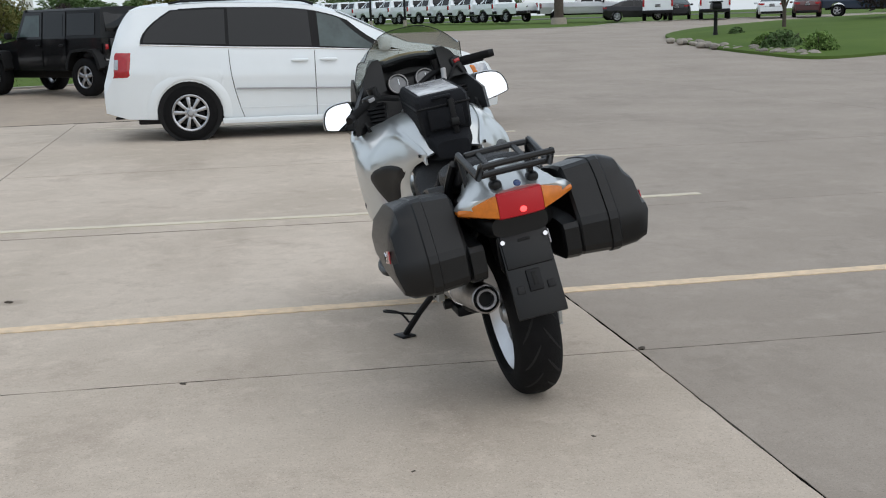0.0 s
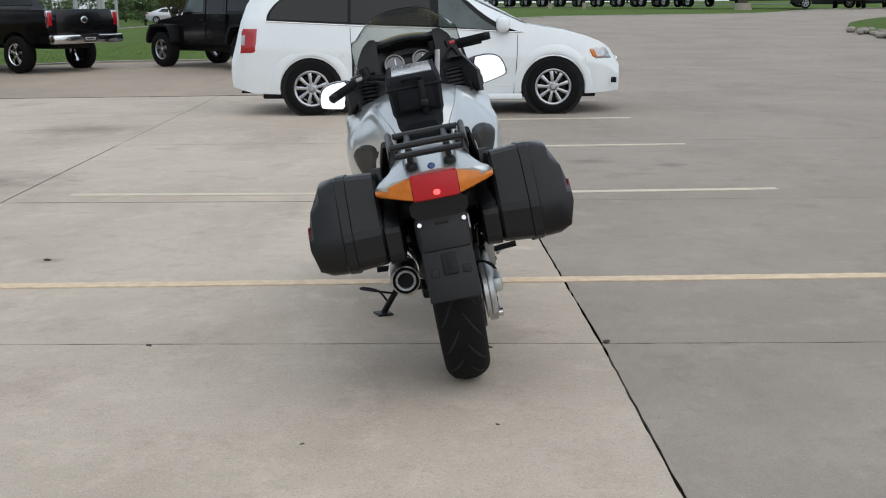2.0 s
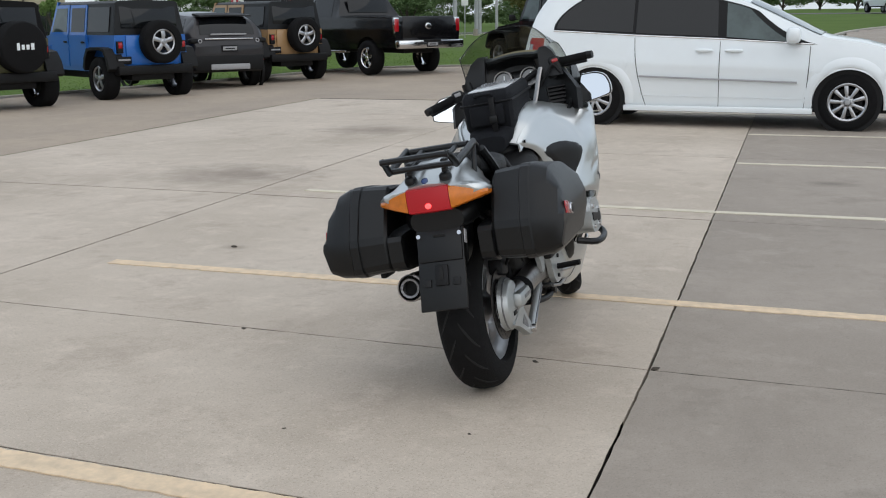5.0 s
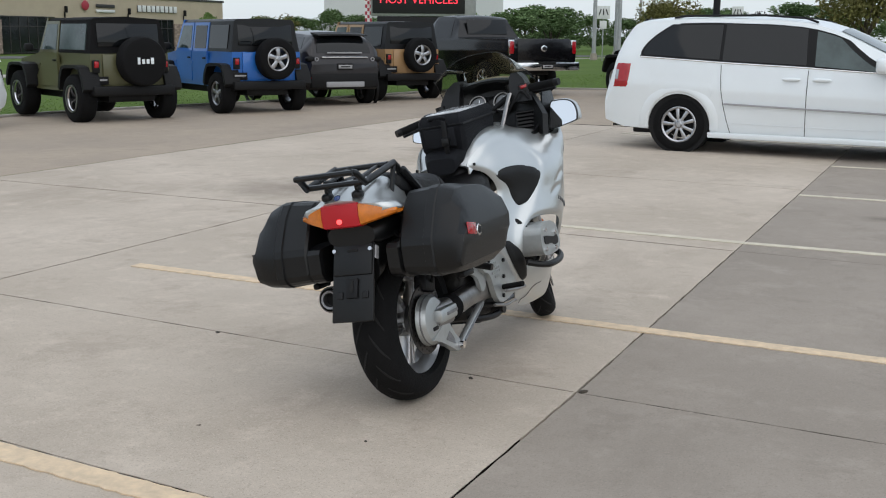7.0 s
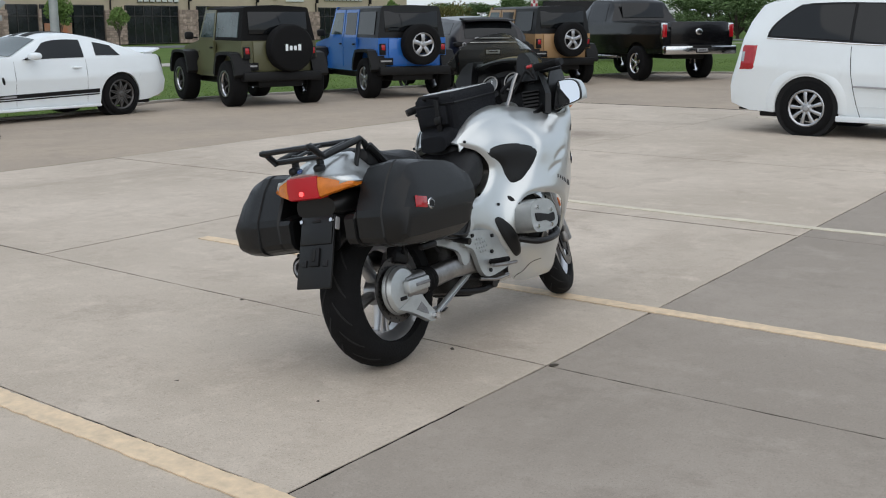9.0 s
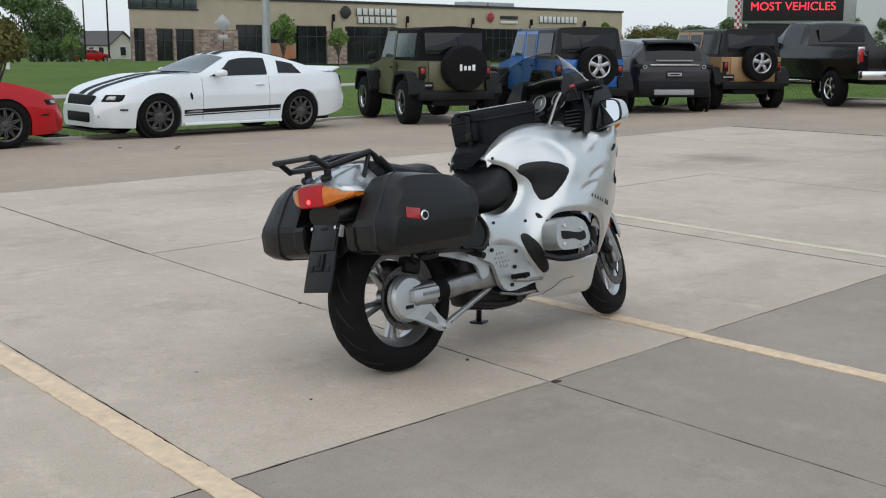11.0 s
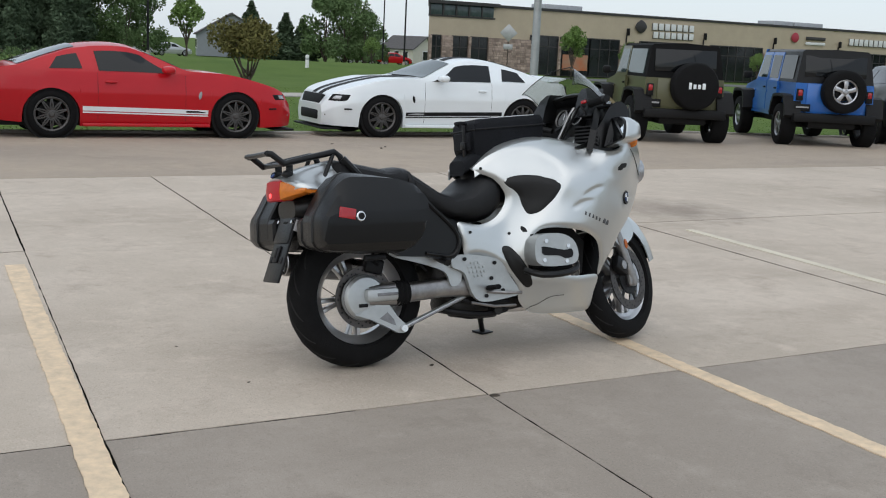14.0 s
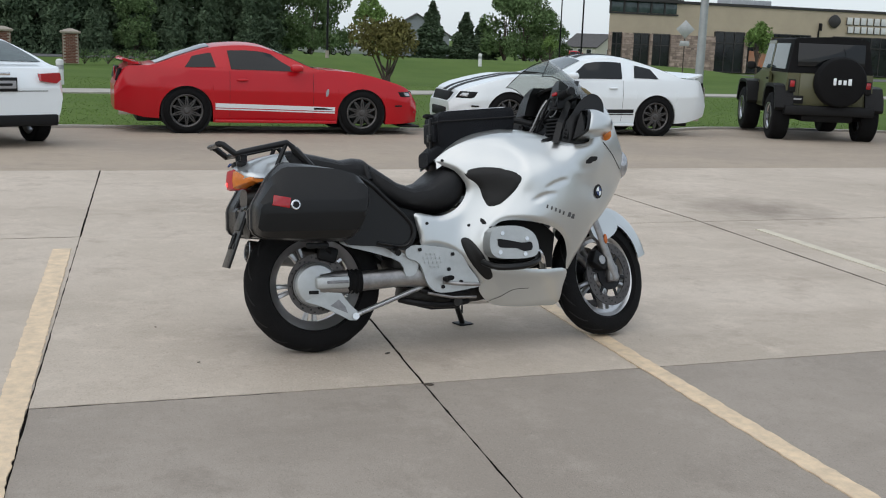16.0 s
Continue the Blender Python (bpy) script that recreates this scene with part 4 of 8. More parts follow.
def suv(m):
    """Low-roofed dark grey luxury off-roader."""
    car = thing("suv", m, "dark grey compact SUV with a sloping roof and black spoiler", "SUV")
    W = 1.33
    sh = Shell(low=[(-2.05, 0.55), (-1.9, 0.36), (1.8, 0.32), (2.2, 0.45)],
               belt=[(-2.12, 0.75), (-2.06, 1.18), (-1.6, 1.20), (0.8, 1.07), (1.7, 1.0), (2.1, 0.86), (2.22, 0.66)],
               top=[(-2.12, 0.78), (-2.06, 1.22), (-1.85, 1.50), (-1.7, 1.565), (-0.6, 1.63), (0.2, 1.62), (0.5, 1.52), (1.1, 1.13), (1.7, 1.03), (2.1, 0.90), (2.22, 0.68)],
               width=[(-2.12, 0.80), (-1.9, 0.93), (-1.2, 0.98), (1.3, 0.97), (2.0, 0.88), (2.22, 0.66)],
               roof=[(-2.0, 0.58), (-1.0, 0.66), (0.4, 0.68), (1.0, 0.8), (2.2, 0.66)], archs=(-W, W), r=0.41, tuck=0.04)
    part("body", sh.body(-2.12, 2.22), M_GREYCAR, car)
    for s in (-1, 1):
        part("rear_side_window", sh.pane(((-0.38, -0.38), (-1.75, -1.5), (1.12, 1.84)), s), M_TINT, car)
        part("front_side_window", sh.pane(((0.95, 0.28), (-0.32, -0.32), (1.08, 1.84)), s), M_TINT, car)
        tl = part("tail_light", blob(0.09, 0.16, 0.06, (-2.02, s * 0.74, 1.02), 3, m=pose(0, 0, 0, 0, 0, 18 * s)), M_TRIM, car)
        for k in (0, 1):
            part("lamp_ring", lathe([(0.028, -0.01), (0.045, -0.01), (0.045, 0.012), (0.028, 0.012), (0.028, -0.01)], 18, axis="X"), M_PLATE, tl, m=pose(-2.115 + 0.03 * k, s * (0.66 + 0.11 * k), 1.02))
        part("rear_reflector", box(0.02, 0.10, 0.04, (-2.115, s * 0.74, 0.62), 0.006), M_REDLENS, car)
        part("mirror", blob(0.07, 0.11, 0.08, (0.75, s * 1.02, 1.12), 3), M_GREYCAR, car)
        for x in (-W, W):
            part("wheel_arch_trim", lathe([(0.40, -0.03), (0.45, -0.03), (0.45, 0.03), (0.40, 0.03), (0.40, -0.03)], 32, c=(x, s * 0.955, 0.355)), M_TRIM, car)
    part("rear_window", sh.screen(-2.04, -1.84, 0.16), M_TINT, car)
    part("windscreen", sh.screen(0.42, 1.12, 0.08), M_TINT, car)
    part("roof_spoiler", loft([[(-2.02, y, 1.525 - 0.05 * y * y), (-2.0, y, 1.555 - 0.05 * y * y), (-1.6, y, 1.60 - 0.05 * y * y), (-1.6, y, 1.56 - 0.05 * y * y)] for y in spread(-0.58, 0.58, 8)]), M_TRIM, car)
    part("chrome_strip", box(0.02, 1.1, 0.025, (-2.125, 0, 1.06), 0.006), M_CHROME, car)
    part("lettering_bar", box(0.012, 0.82, 0.03, (-2.10, 0, 1.155), 0.004), M_PLATE, car)
    part("rear_bumper", box(0.16, 1.6, 0.34, (-2.06, 0, 0.56), 0.05), M_TRIM, car)
    part("skid_plate", box(0.06, 0.9, 0.12, (-2.13, 0, 0.48), 0.02), M_PLATE, car)
    plate(car, -2.135, 0.86, 0.36, 0.14)
    wp = wheel_proto(0.355, 0.235, 0.25, 5, "twin", M_DARKRIM)
    for x in (-W, W):
        for s in (-1, 1):
            put_wheel(car, wp, x, s * 0.83, 0.355)
    return car


def pickup(m, paint, label, wb=3.57, crew=True, R=0.41, lift=0.12, chrome=True, group=""):
    car = thing("pickup_truck", m, label, "pickup truck", group)
    h = wb / 2
    cabr = -0.35 if crew else 0.25
    z = lift
    sh = Shell(low=[(-h - 1.15, 0.55 + z), (-h, 0.50 + z), (h, 0.48 + z), (h + 0.95, 0.55 + z)],
               belt=[(-h - 1.18, 0.9 + z), (-h - 1.16, 1.24 + z), (cabr, 1.24 + z), (h - 0.3, 1.20 + z), (h + 0.6, 1.14 + z), (h + 0.93, 0.98 + z), (h + 0.98, 0.8 + z)],
               top=[(-h - 1.18, 0.92 + z), (-h - 1.16, 1.255 + z), (cabr - 0.16, 1.255 + z), (cabr - 0.05, 1.70 + z), (cabr + 0.15, 1.84 + z), (cabr + 1.3, 1.86 + z), (h - 1.05, 1.82 + z), (h - 0.35, 1.30 + z), (h + 0.2, 1.22 + z), (h + 0.8, 1.12 + z), (h + 0.98, 0.82 + z)],
               width=[(-h - 1.18, 0.97), (h + 0.4, 1.0), (h + 0.8, 0.95), (h + 0.98, 0.80)],
               roof=[(-h - 1.18, 0.95), (cabr - 0.3, 0.93), (cabr, 0.74), (h - 0.9, 0.76), (h - 0.3, 0.88), (h + 0.98, 0.78)], archs=(-h, h), r=0.50, tuck=0.03)
    part("body", sh.body(-h - 1.18, h + 0.98), paint, car)
    for s in (-1, 1):
        if crew:
            part("rear_door_window", sh.pane(((cabr + 0.95, cabr + 0.95), (cabr + 0.12, cabr + 0.2), (1.08, 1.84)), s), M_TINT, car)
        part("front_door_window", sh.pane(((h - 0.50, h - 0.98), (cabr + 1.05 if crew else cabr + 0.15, cabr + 1.05 if crew else cabr + 0.2), (1.08, 1.84)), s), M_TINT, car)
        tl = part("tail_light", box(0.10, 0.12, 0.30, (-h - 1.135, s * 0.915, 1.06 + z), 0.02), M_REDLENS, car)
        part("tail_light_frame", box(0.06, 0.135, 0.36, (-h - 1.135, s * 0.912, 1.06 + z), 0.01), M_CHROME if chrome else M_TRIM, tl)
        part("mirror", blob(0.06, 0.13, 0.13, (h - 0.55, s * 1.10, 1.30 + z), 3), M_TRIM, car)
        part("running_board", box(2.2, 0.16, 0.06, (0.2, s * 0.92, 0.42 + z), 0.02), M_CHROME if chrome else M_TRIM, car)
        part("headlight", blob(0.1, 0.14, 0.11, (h + 0.88, s * 0.74, 0.98 + z), 3), M_LAMP, car)
    part("rear_window", box(0.012, 1.2, 0.38, (cabr - 0.12, 0, 1.55 + z), 0.004, m=pose(0, 0, 0, 0, 14, 0)), M_TINT, car)
    part("windscreen", sh.screen(h - 1.0, h - 0.38, 0.08), M_TINT, car)
    part("tailgate", box(0.03, 1.52, 0.56, (-h - 1.18, 0, 0.99 + z), 0.012), paint, car)
    part("tailgate_badge", blob(0.012, 0.09, 0.075, (-h - 1.20, 0, 1.04 + z), 2), M_CHROME, car)
    rb = part("rear_bumper", box(0.18, 1.95, 0.20, (-h - 1.26, 0, 0.62 + z), 0.035), M_CHROME if chrome else M_TRIM, car)
    part("bumper_step", box(0.19, 0.5, 0.06, (-h - 1.27, 0, 0.70 + z), 0.01), M_TRIM, rb)
    plate(car, -h - 1.36, 0.62 + z, 0.32, 0.13)
    part("grille", box(0.06, 1.2, 0.34, (h + 0.96, 0, 0.90 + z), 0.03), M_CHROME if chrome else M_TRIM, car)
    part("front_bumper", box(0.16, 1.9, 0.2, (h + 1.0, 0, 0.62 + z), 0.04), M_CHROME if chrome else M_TRIM, car)
    part("chassis", box(wb + 1.6, 0.9, 0.2, (0, 0, 0.50 + z), 0.03), M_TRIM, car)
    wp = wheel_proto(R, 0.29, 0.25, 5, "twin", M_CHROME if chrome else M_RIM)
    for x in (-h, h):
        for s in (-1, 1):
            put_wheel(car, wp, x, s * 0.85, R)
    return car


def sedan(m, paint, label, group="", hatch=False):
    car = thing("sedan", m, label, "car", group)
    W = 1.32
    sh = Shell(low=[(-2.2, 0.42), (-1.9, 0.26), (1.9, 0.24), (2.15, 0.32)],
               belt=[(-2.25, 0.62), (-2.2, 0.98), (-1.6, 1.0), (0.6, 0.92), (1.5, 0.86), (2.0, 0.74), (2.2, 0.55)],
               top=[(-2.25, 0.64), (-2.2, 0.995), (-1.72, 1.03), (-1.0, 1.34), (-0.5, 1.42), (0.1, 1.42), (0.4, 1.34), (1.05, 0.96), (1.6, 0.88), (2.0, 0.77), (2.2, 0.57)],
               width=[(-2.25, 0.74), (-2.0, 0.87), (-1.2, 0.91), (1.3, 0.91), (1.9, 0.82), (2.2, 0.6)],
               roof=[(-2.0, 0.66), (-0.8, 0.58), (0.3, 0.60), (1.0, 0.76), (2.2, 0.6)], archs=(-W, W), r=0.37, tuck=0.035)
    part("body", sh.body(-2.25, 2.2), paint, car)
    for s in (-1, 1):
        part("rear_side_window", sh.pane(((-0.25, -0.25), (-1.1, -0.85), (1.10, 1.84)), s), M_TINT, car)
        part("front_side_window", sh.pane(((0.85, 0.22), (-0.19, -0.19), (1.08, 1.84)), s), M_TINT, car)
        part("tail_light", prism([(s * y_, z_) for y_, z_ in ((0.46, 0.84), (0.46, 0.93), (0.70, 0.945), (0.72, 0.86), (0.66, 0.81))], -2.262, -2.12, axis="X", bevel=0.01), M_REDLENS, car)
        part("side_tail_light", sh.patch(((-2.20, -2.04), (-2.20, -1.92)), (0.83, 0.945), s, 0.004), M_REDLENS, car, smooth=60)
        part("mirror", blob(0.07, 0.10, 0.065, (0.62, s * 0.96, 0.98), 2.8), paint, car)
        part("headlight", blob(0.14, 0.08, 0.06, (1.98, s * 0.70, 0.68), 2.6, m=pose(0, 0, 0, 0, 10, -30 * s)), M_LAMP, car)
    part("rear_window", sh.screen(-1.66, -1.02, 0.10), M_CLEAR, car)
    part("windscreen", sh.screen(0.4, 1.08, 0.07), M_CLEAR, car)
    part("rear_diffuser", box(0.08, 1.35, 0.14, (-2.23, 0, 0.36), 0.02), M_TRIM, car)
    part("boot_badge", box(0.008, 0.16, 0.04, (-2.252, 0, 0.93), 0.003), M_CHROME, car)
    part("boot_seam", box(0.008, 1.1, 0.008, (-2.252, 0, 0.72)), M_TRIM, car)
    plate(car, -2.262, 0.80, 0.32, 0.17)
    wp = wheel_proto(0.325, 0.22, 0.22, 5, "twin", M_RIM)
    for x in (-W, W):
        for s in (-1, 1):
            put_wheel(car, wp, x, s * 0.78, 0.325)
    return car


def on(x, y, yaw, dz=0.0):
    return pose(x, y, height(x, y) + dz, 0, 0, yaw)


minivan(on(1.24, 15.15, -3.6))
coupe(on(-12.26, 6.14, 89.3), M_REDCAR, M_WHITECAR, "red sports coupe with white rocker stripes parked by the lawn", False)
coupe(on(-12.45, 11.58, -93.0), M_WHITECAR, M_TRIM, "white sports coupe with black bonnet stripes parked by the lawn", True)
jeep(on(-11.97, 16.38, 157), M_GREENCAR, "olive green two-door off-road car with a black soft top", 2.424, M_SOFT, True, True, 0.42, "ring")
jeep(on(-11.16, 19.49, 151), M_BLUECAR, "bright blue four-door off-road car with a black hard top", 2.95, M_BLACKPL, False, False)
suv(on(-11.0, 22.5, 144))
jeep(on(-10.55, 24.75, 149), M_TANCAR, "tan four-door off-road car with a black hard top", 2.95, M_BLACKPL, False, False)
pickup(on(-8.75, 27.2, 146), M_BLACKCAR, "black crew-cab pickup truck with chrome bumper", 3.57)
jeep(on(-3.13, 26.14, 137), M_BLACKCAR, "black four-door off-road car parked beyond the minivan", 2.95, M_BLACKPL, False, False)

from mathutils.geometry import delaunay_2d_cdt


# ---- the motorcycle: x forward from the rear axle, y to its left, z up ----
def tps(ctrl):
    """A smooth sheet through (x, z, y) control points (thin plate)."""
    P = np.array(ctrl, float)
    n = len(P)
    def phi(r2):
        return np.where(r2 > 1e-12, 0.5 * r2 * np.log(np.maximum(r2, 1e-12)), 0)
    D = ((P[:, None, :2] - P[None, :, :2]) ** 2).sum(-1)
    A = np.zeros((n + 3, n + 3))
    A[:n, :n] = phi(D) + np.eye(n) * 3.5e-3
    A[:n, n] = 1
    A[:n, n + 1:] = P[:, :2]
    A[n:, :n] = A[:n, n:].T
    sol = np.linalg.solve(A, np.concatenate([P[:, 2], np.zeros(3)]))
    def f(x, z):
        one = np.isscalar(x)
        x, z = np.atleast_1d(x).astype(float), np.atleast_1d(z).astype(float)
        d = (P[None, :, 0] - x[:, None]) ** 2 + (P[None, :, 1] - z[:, None]) ** 2
        y = phi(d) @ sol[:n] + sol[n] + sol[n + 1] * x + sol[n + 2] * z
        return float(y[0]) if one else y
    return f


def line_dist(x, z, pts, closed=False):
    """Distance to a line of (x, z) points, and on which side of it (left of its way: +1)."""
    P = np.array(pts, float)
    A, B = P, np.roll(P, -1, 0)
    if not closed:
        A, B = A[:-1], B[:-1]
    x, z = np.atleast_1d(x).astype(float), np.atleast_1d(z).astype(float)
    best, sign = np.full(x.shape, 9.0), np.ones(x.shape)
    for (ax, az), (bx, bz) in zip(A, B):
        ux, uz = bx - ax, bz - az
        n2 = ux * ux + uz * uz + 1e-12
        t = np.clip(((x - ax) * ux + (z - az) * uz) / n2, 0, 1)
        d = np.hypot(x - ax - ux * t, z - az - uz * t)
        near = d < best - 1e-9
        best = np.where(near, d, best)
        sign = np.where(near, np.sign(ux * (z - az) - uz * (x - ax)), sign)
    return best, sign


def formed(name, poly, f, s, material, parent, label="", thick=0.006, step=0.022, out=0.0, round_n=4, rim=0.002, roll=0.012):
    """A panel as an object with its edges rolled in, shaded by the true slope of its form."""
    pts = curve3(poly, round_n, True)
    def g(x, z):
        d, _ = line_dist(x, z, pts, True)
        return f(x, z) + out - rim * np.clip(1 - d / roll, 0, 1) ** 2
    bm = panel(pts, g, s, thick, step)
    return part(name, bm, material, parent, label, smooth=75, turn=False)


def panel(pts, f, s=-1, thick=0.005, step=0.02):
    """A formed sheet: the outline (x, z) filled, cut into a grid and laid on the half width f; s: side."""
    xs_, zs_ = [p[0] for p in pts], [p[1] for p in pts]
    gx, gz = np.meshgrid(np.arange(min(xs_) + step / 2, max(xs_), step), np.arange(min(zs_) + step / 2, max(zs_), step))
    gx, gz = gx.ravel(), gz.ravel()
    d, _ = line_dist(gx, gz, pts, True)
    inside = np.zeros(gx.shape, bool)
    for (ax, az), (bx, bz) in zip(pts, list(pts[1:]) + [pts[0]]):
        if az != bz:
            inside ^= ((az > gz) != (bz > gz)) & (gx < ax + (bx - ax) * (gz - az) / (bz - az))
    keep = inside & (d > step * 0.4)
    flat = [Vector(p) for p in pts] + [Vector((float(a), float(b))) for a, b in zip(gx[keep], gz[keep])]
    tri = delaunay_2d_cdt(flat, [], [list(range(len(pts)))], 1, 1e-6)
    bm = bmesh.new()
    made = [bm.verts.new((v.x, 0, v.y)) for v in tri[0]]
    for fc in tri[2]:
        bm.faces.new([made[k] for k in fc])
    for v in [v for v in bm.verts if not v.link_faces]:
        bm.verts.remove(v)
    bm.normal_update()
    turned = [fc for fc in bm.faces if fc.normal.y * s < 0]
    if turned:
        bmesh.ops.reverse_faces(bm, faces=turned)
    vs = bm.verts[:]
    ys = np.atleast_1d(f(np.array([v.co.x for v in vs]), np.array([v.co.z for v in vs])))
    for v, y in zip(vs, ys):
        v.co.y = s * float(y)
    thicken(bm, thick)
    return bm


def shaped(rows, bm=None, n=2.6, seg=20):
    """Loft along x through superellipse rings: (x, half width, z middle, half height)."""
    rings = []
    for x, w, z, h in rows:
        r = []
        for k in range(seg):
            a = 2 * math.pi * k / seg
            c, sn = math.cos(a), math.sin(a)
            r.append((x, math.copysign(abs(c) ** (2 / n), c) * w, z + math.copysign(abs(sn) ** (2 / n), sn) * h))
        rings.append(r)
    return loft(rings, True, True, bm)


def ring(bm, R, r, y, c=(0, 0, 0), seg=36):
    return lathe([(R + r * math.cos(a), y + r * math.sin(a)) for a in (math.pi * k / 4 for k in range(9))], seg, bm, "Y", c)


M_SEAT = mat("seat_vinyl", (0.010, 0.010, 0.011), 0.45, spec=0.28, vary=0.25, scale=9, bump=0.35, bscale=260)
M_BAG = mat("nylon_tank_bag", (0.008, 0.009, 0.012), 0.7, spec=0.2, vary=0.3, scale=14, bump=0.5, bscale=420)
# White sky reflection on the map vinyl is painted as pale, mottled colour.
M_VINYL = mat("sky_glint_map_vinyl", (0.72, 0.73, 0.75), 0.08, vary=0.6, scale=9, bump=0.4, bscale=22)
M_PAD = mat("tan_dash_pad", (0.26, 0.21, 0.11), 0.8, vary=0.3, scale=12)
M_MIRROR = mat("mirror_glass", (0.92, 0.93, 0.94), 0.015, 1.0)
M_SCREEN = glass("smoked_windscreen", (0.80, 0.815, 0.79), 0.95)
M_ENGINE = mat("engine_casting", (0.30, 0.30, 0.31), 0.45, 0.8, vary=0.45, scale=16, bump=0.4, bscale=120)
M_GAUGE = mat("gauge_face", (0.16, 0.165, 0.17), 0.15, vary=0.3, scale=30, coat=0.8)
M_LITLENS = glow("lit_red_lens", (0.36, 0.004, 0.010), 0.16)
M_TAILGLOW = glow("lit_tail_lamp", (1.0, 0.07, 0.07), 2.2)
M_ENAMEL = mat("blue_enamel", (0.012, 0.04, 0.15), 0.2, coat=0.6)
M_LETTER = mat("dark_grey_lettering", (0.06, 0.06, 0.062), 0.5)
M_BRAKE = mat("brake_disc_steel", (0.11, 0.10, 0.095), 0.38, 1.0, vary=0.3, scale=40)
M_ORANGE = mat("orange_reflector", (0.5, 0.12, 0.02), 0.25)

bike = thing("motorcycle", pose(1.04, 3.925, 0, 0, 0, 90.5) @ pose(0, 0, 0, -10, 0, 0), "silver touring motorcycle with black side cases leaning on its stand", "motorcycle")


def bike_tyre(R, w, rim_r):
    prof = []
    for k in range(13):
        a = math.pi * (k / 12 - 0.5)
        prof.append((rim_r + (R - rim_r) * max(0.0, math.cos(a)) ** 0.55, w / 2 * math.sin(a)))
    prof.append((rim_r - 0.012, w * 0.34))
    prof.insert(0, (rim_r - 0.012, -w * 0.34))
    return lathe(prof, 72)


def tread(parent, R, w, rim_r, n, sw):
    """Slanted rain grooves: thin dark ribs set just into the tread."""
    bm = bmesh.new()
    for k in range(n):
        for s in (-1, 1):
            a0 = 2 * math.pi * (k + (0.5 if s > 0 else 0)) / n
            rings = []
            for i in range(7):
                t = i / 6
                y = s * w * (0.06 + 0.33 * t)
                a = a0 + sw * t
                q = math.asin(min(1, abs(y) / (w / 2)))
                r = rim_r + (R - rim_r) * math.cos(q) ** 0.55 + 0.0012
                wd = 0.006 * (0.4 + math.sin(math.pi * (0.1 + 0.85 * t)))
                ring_ = []
                for da, dr in ((-wd, 0), (wd, 0), (wd, -0.006), (-wd, -0.006)):
                    aa = a + da / R
                    ring_.append(((r + dr) * math.cos(aa), y, (r + dr) * math.sin(aa)))
                rings.append(ring_)
            loft(rings, True, True, bm)
    return part("tread_groove_set", bm, M_SEAM_SHADE, parent)


# Near-black for seams; paints shade into grooves, slots, outlets and the engine opening.
M_SEAM_SHADE = mat("seam_and_shade_black", (0.008, 0.008, 0.008), 0.9)


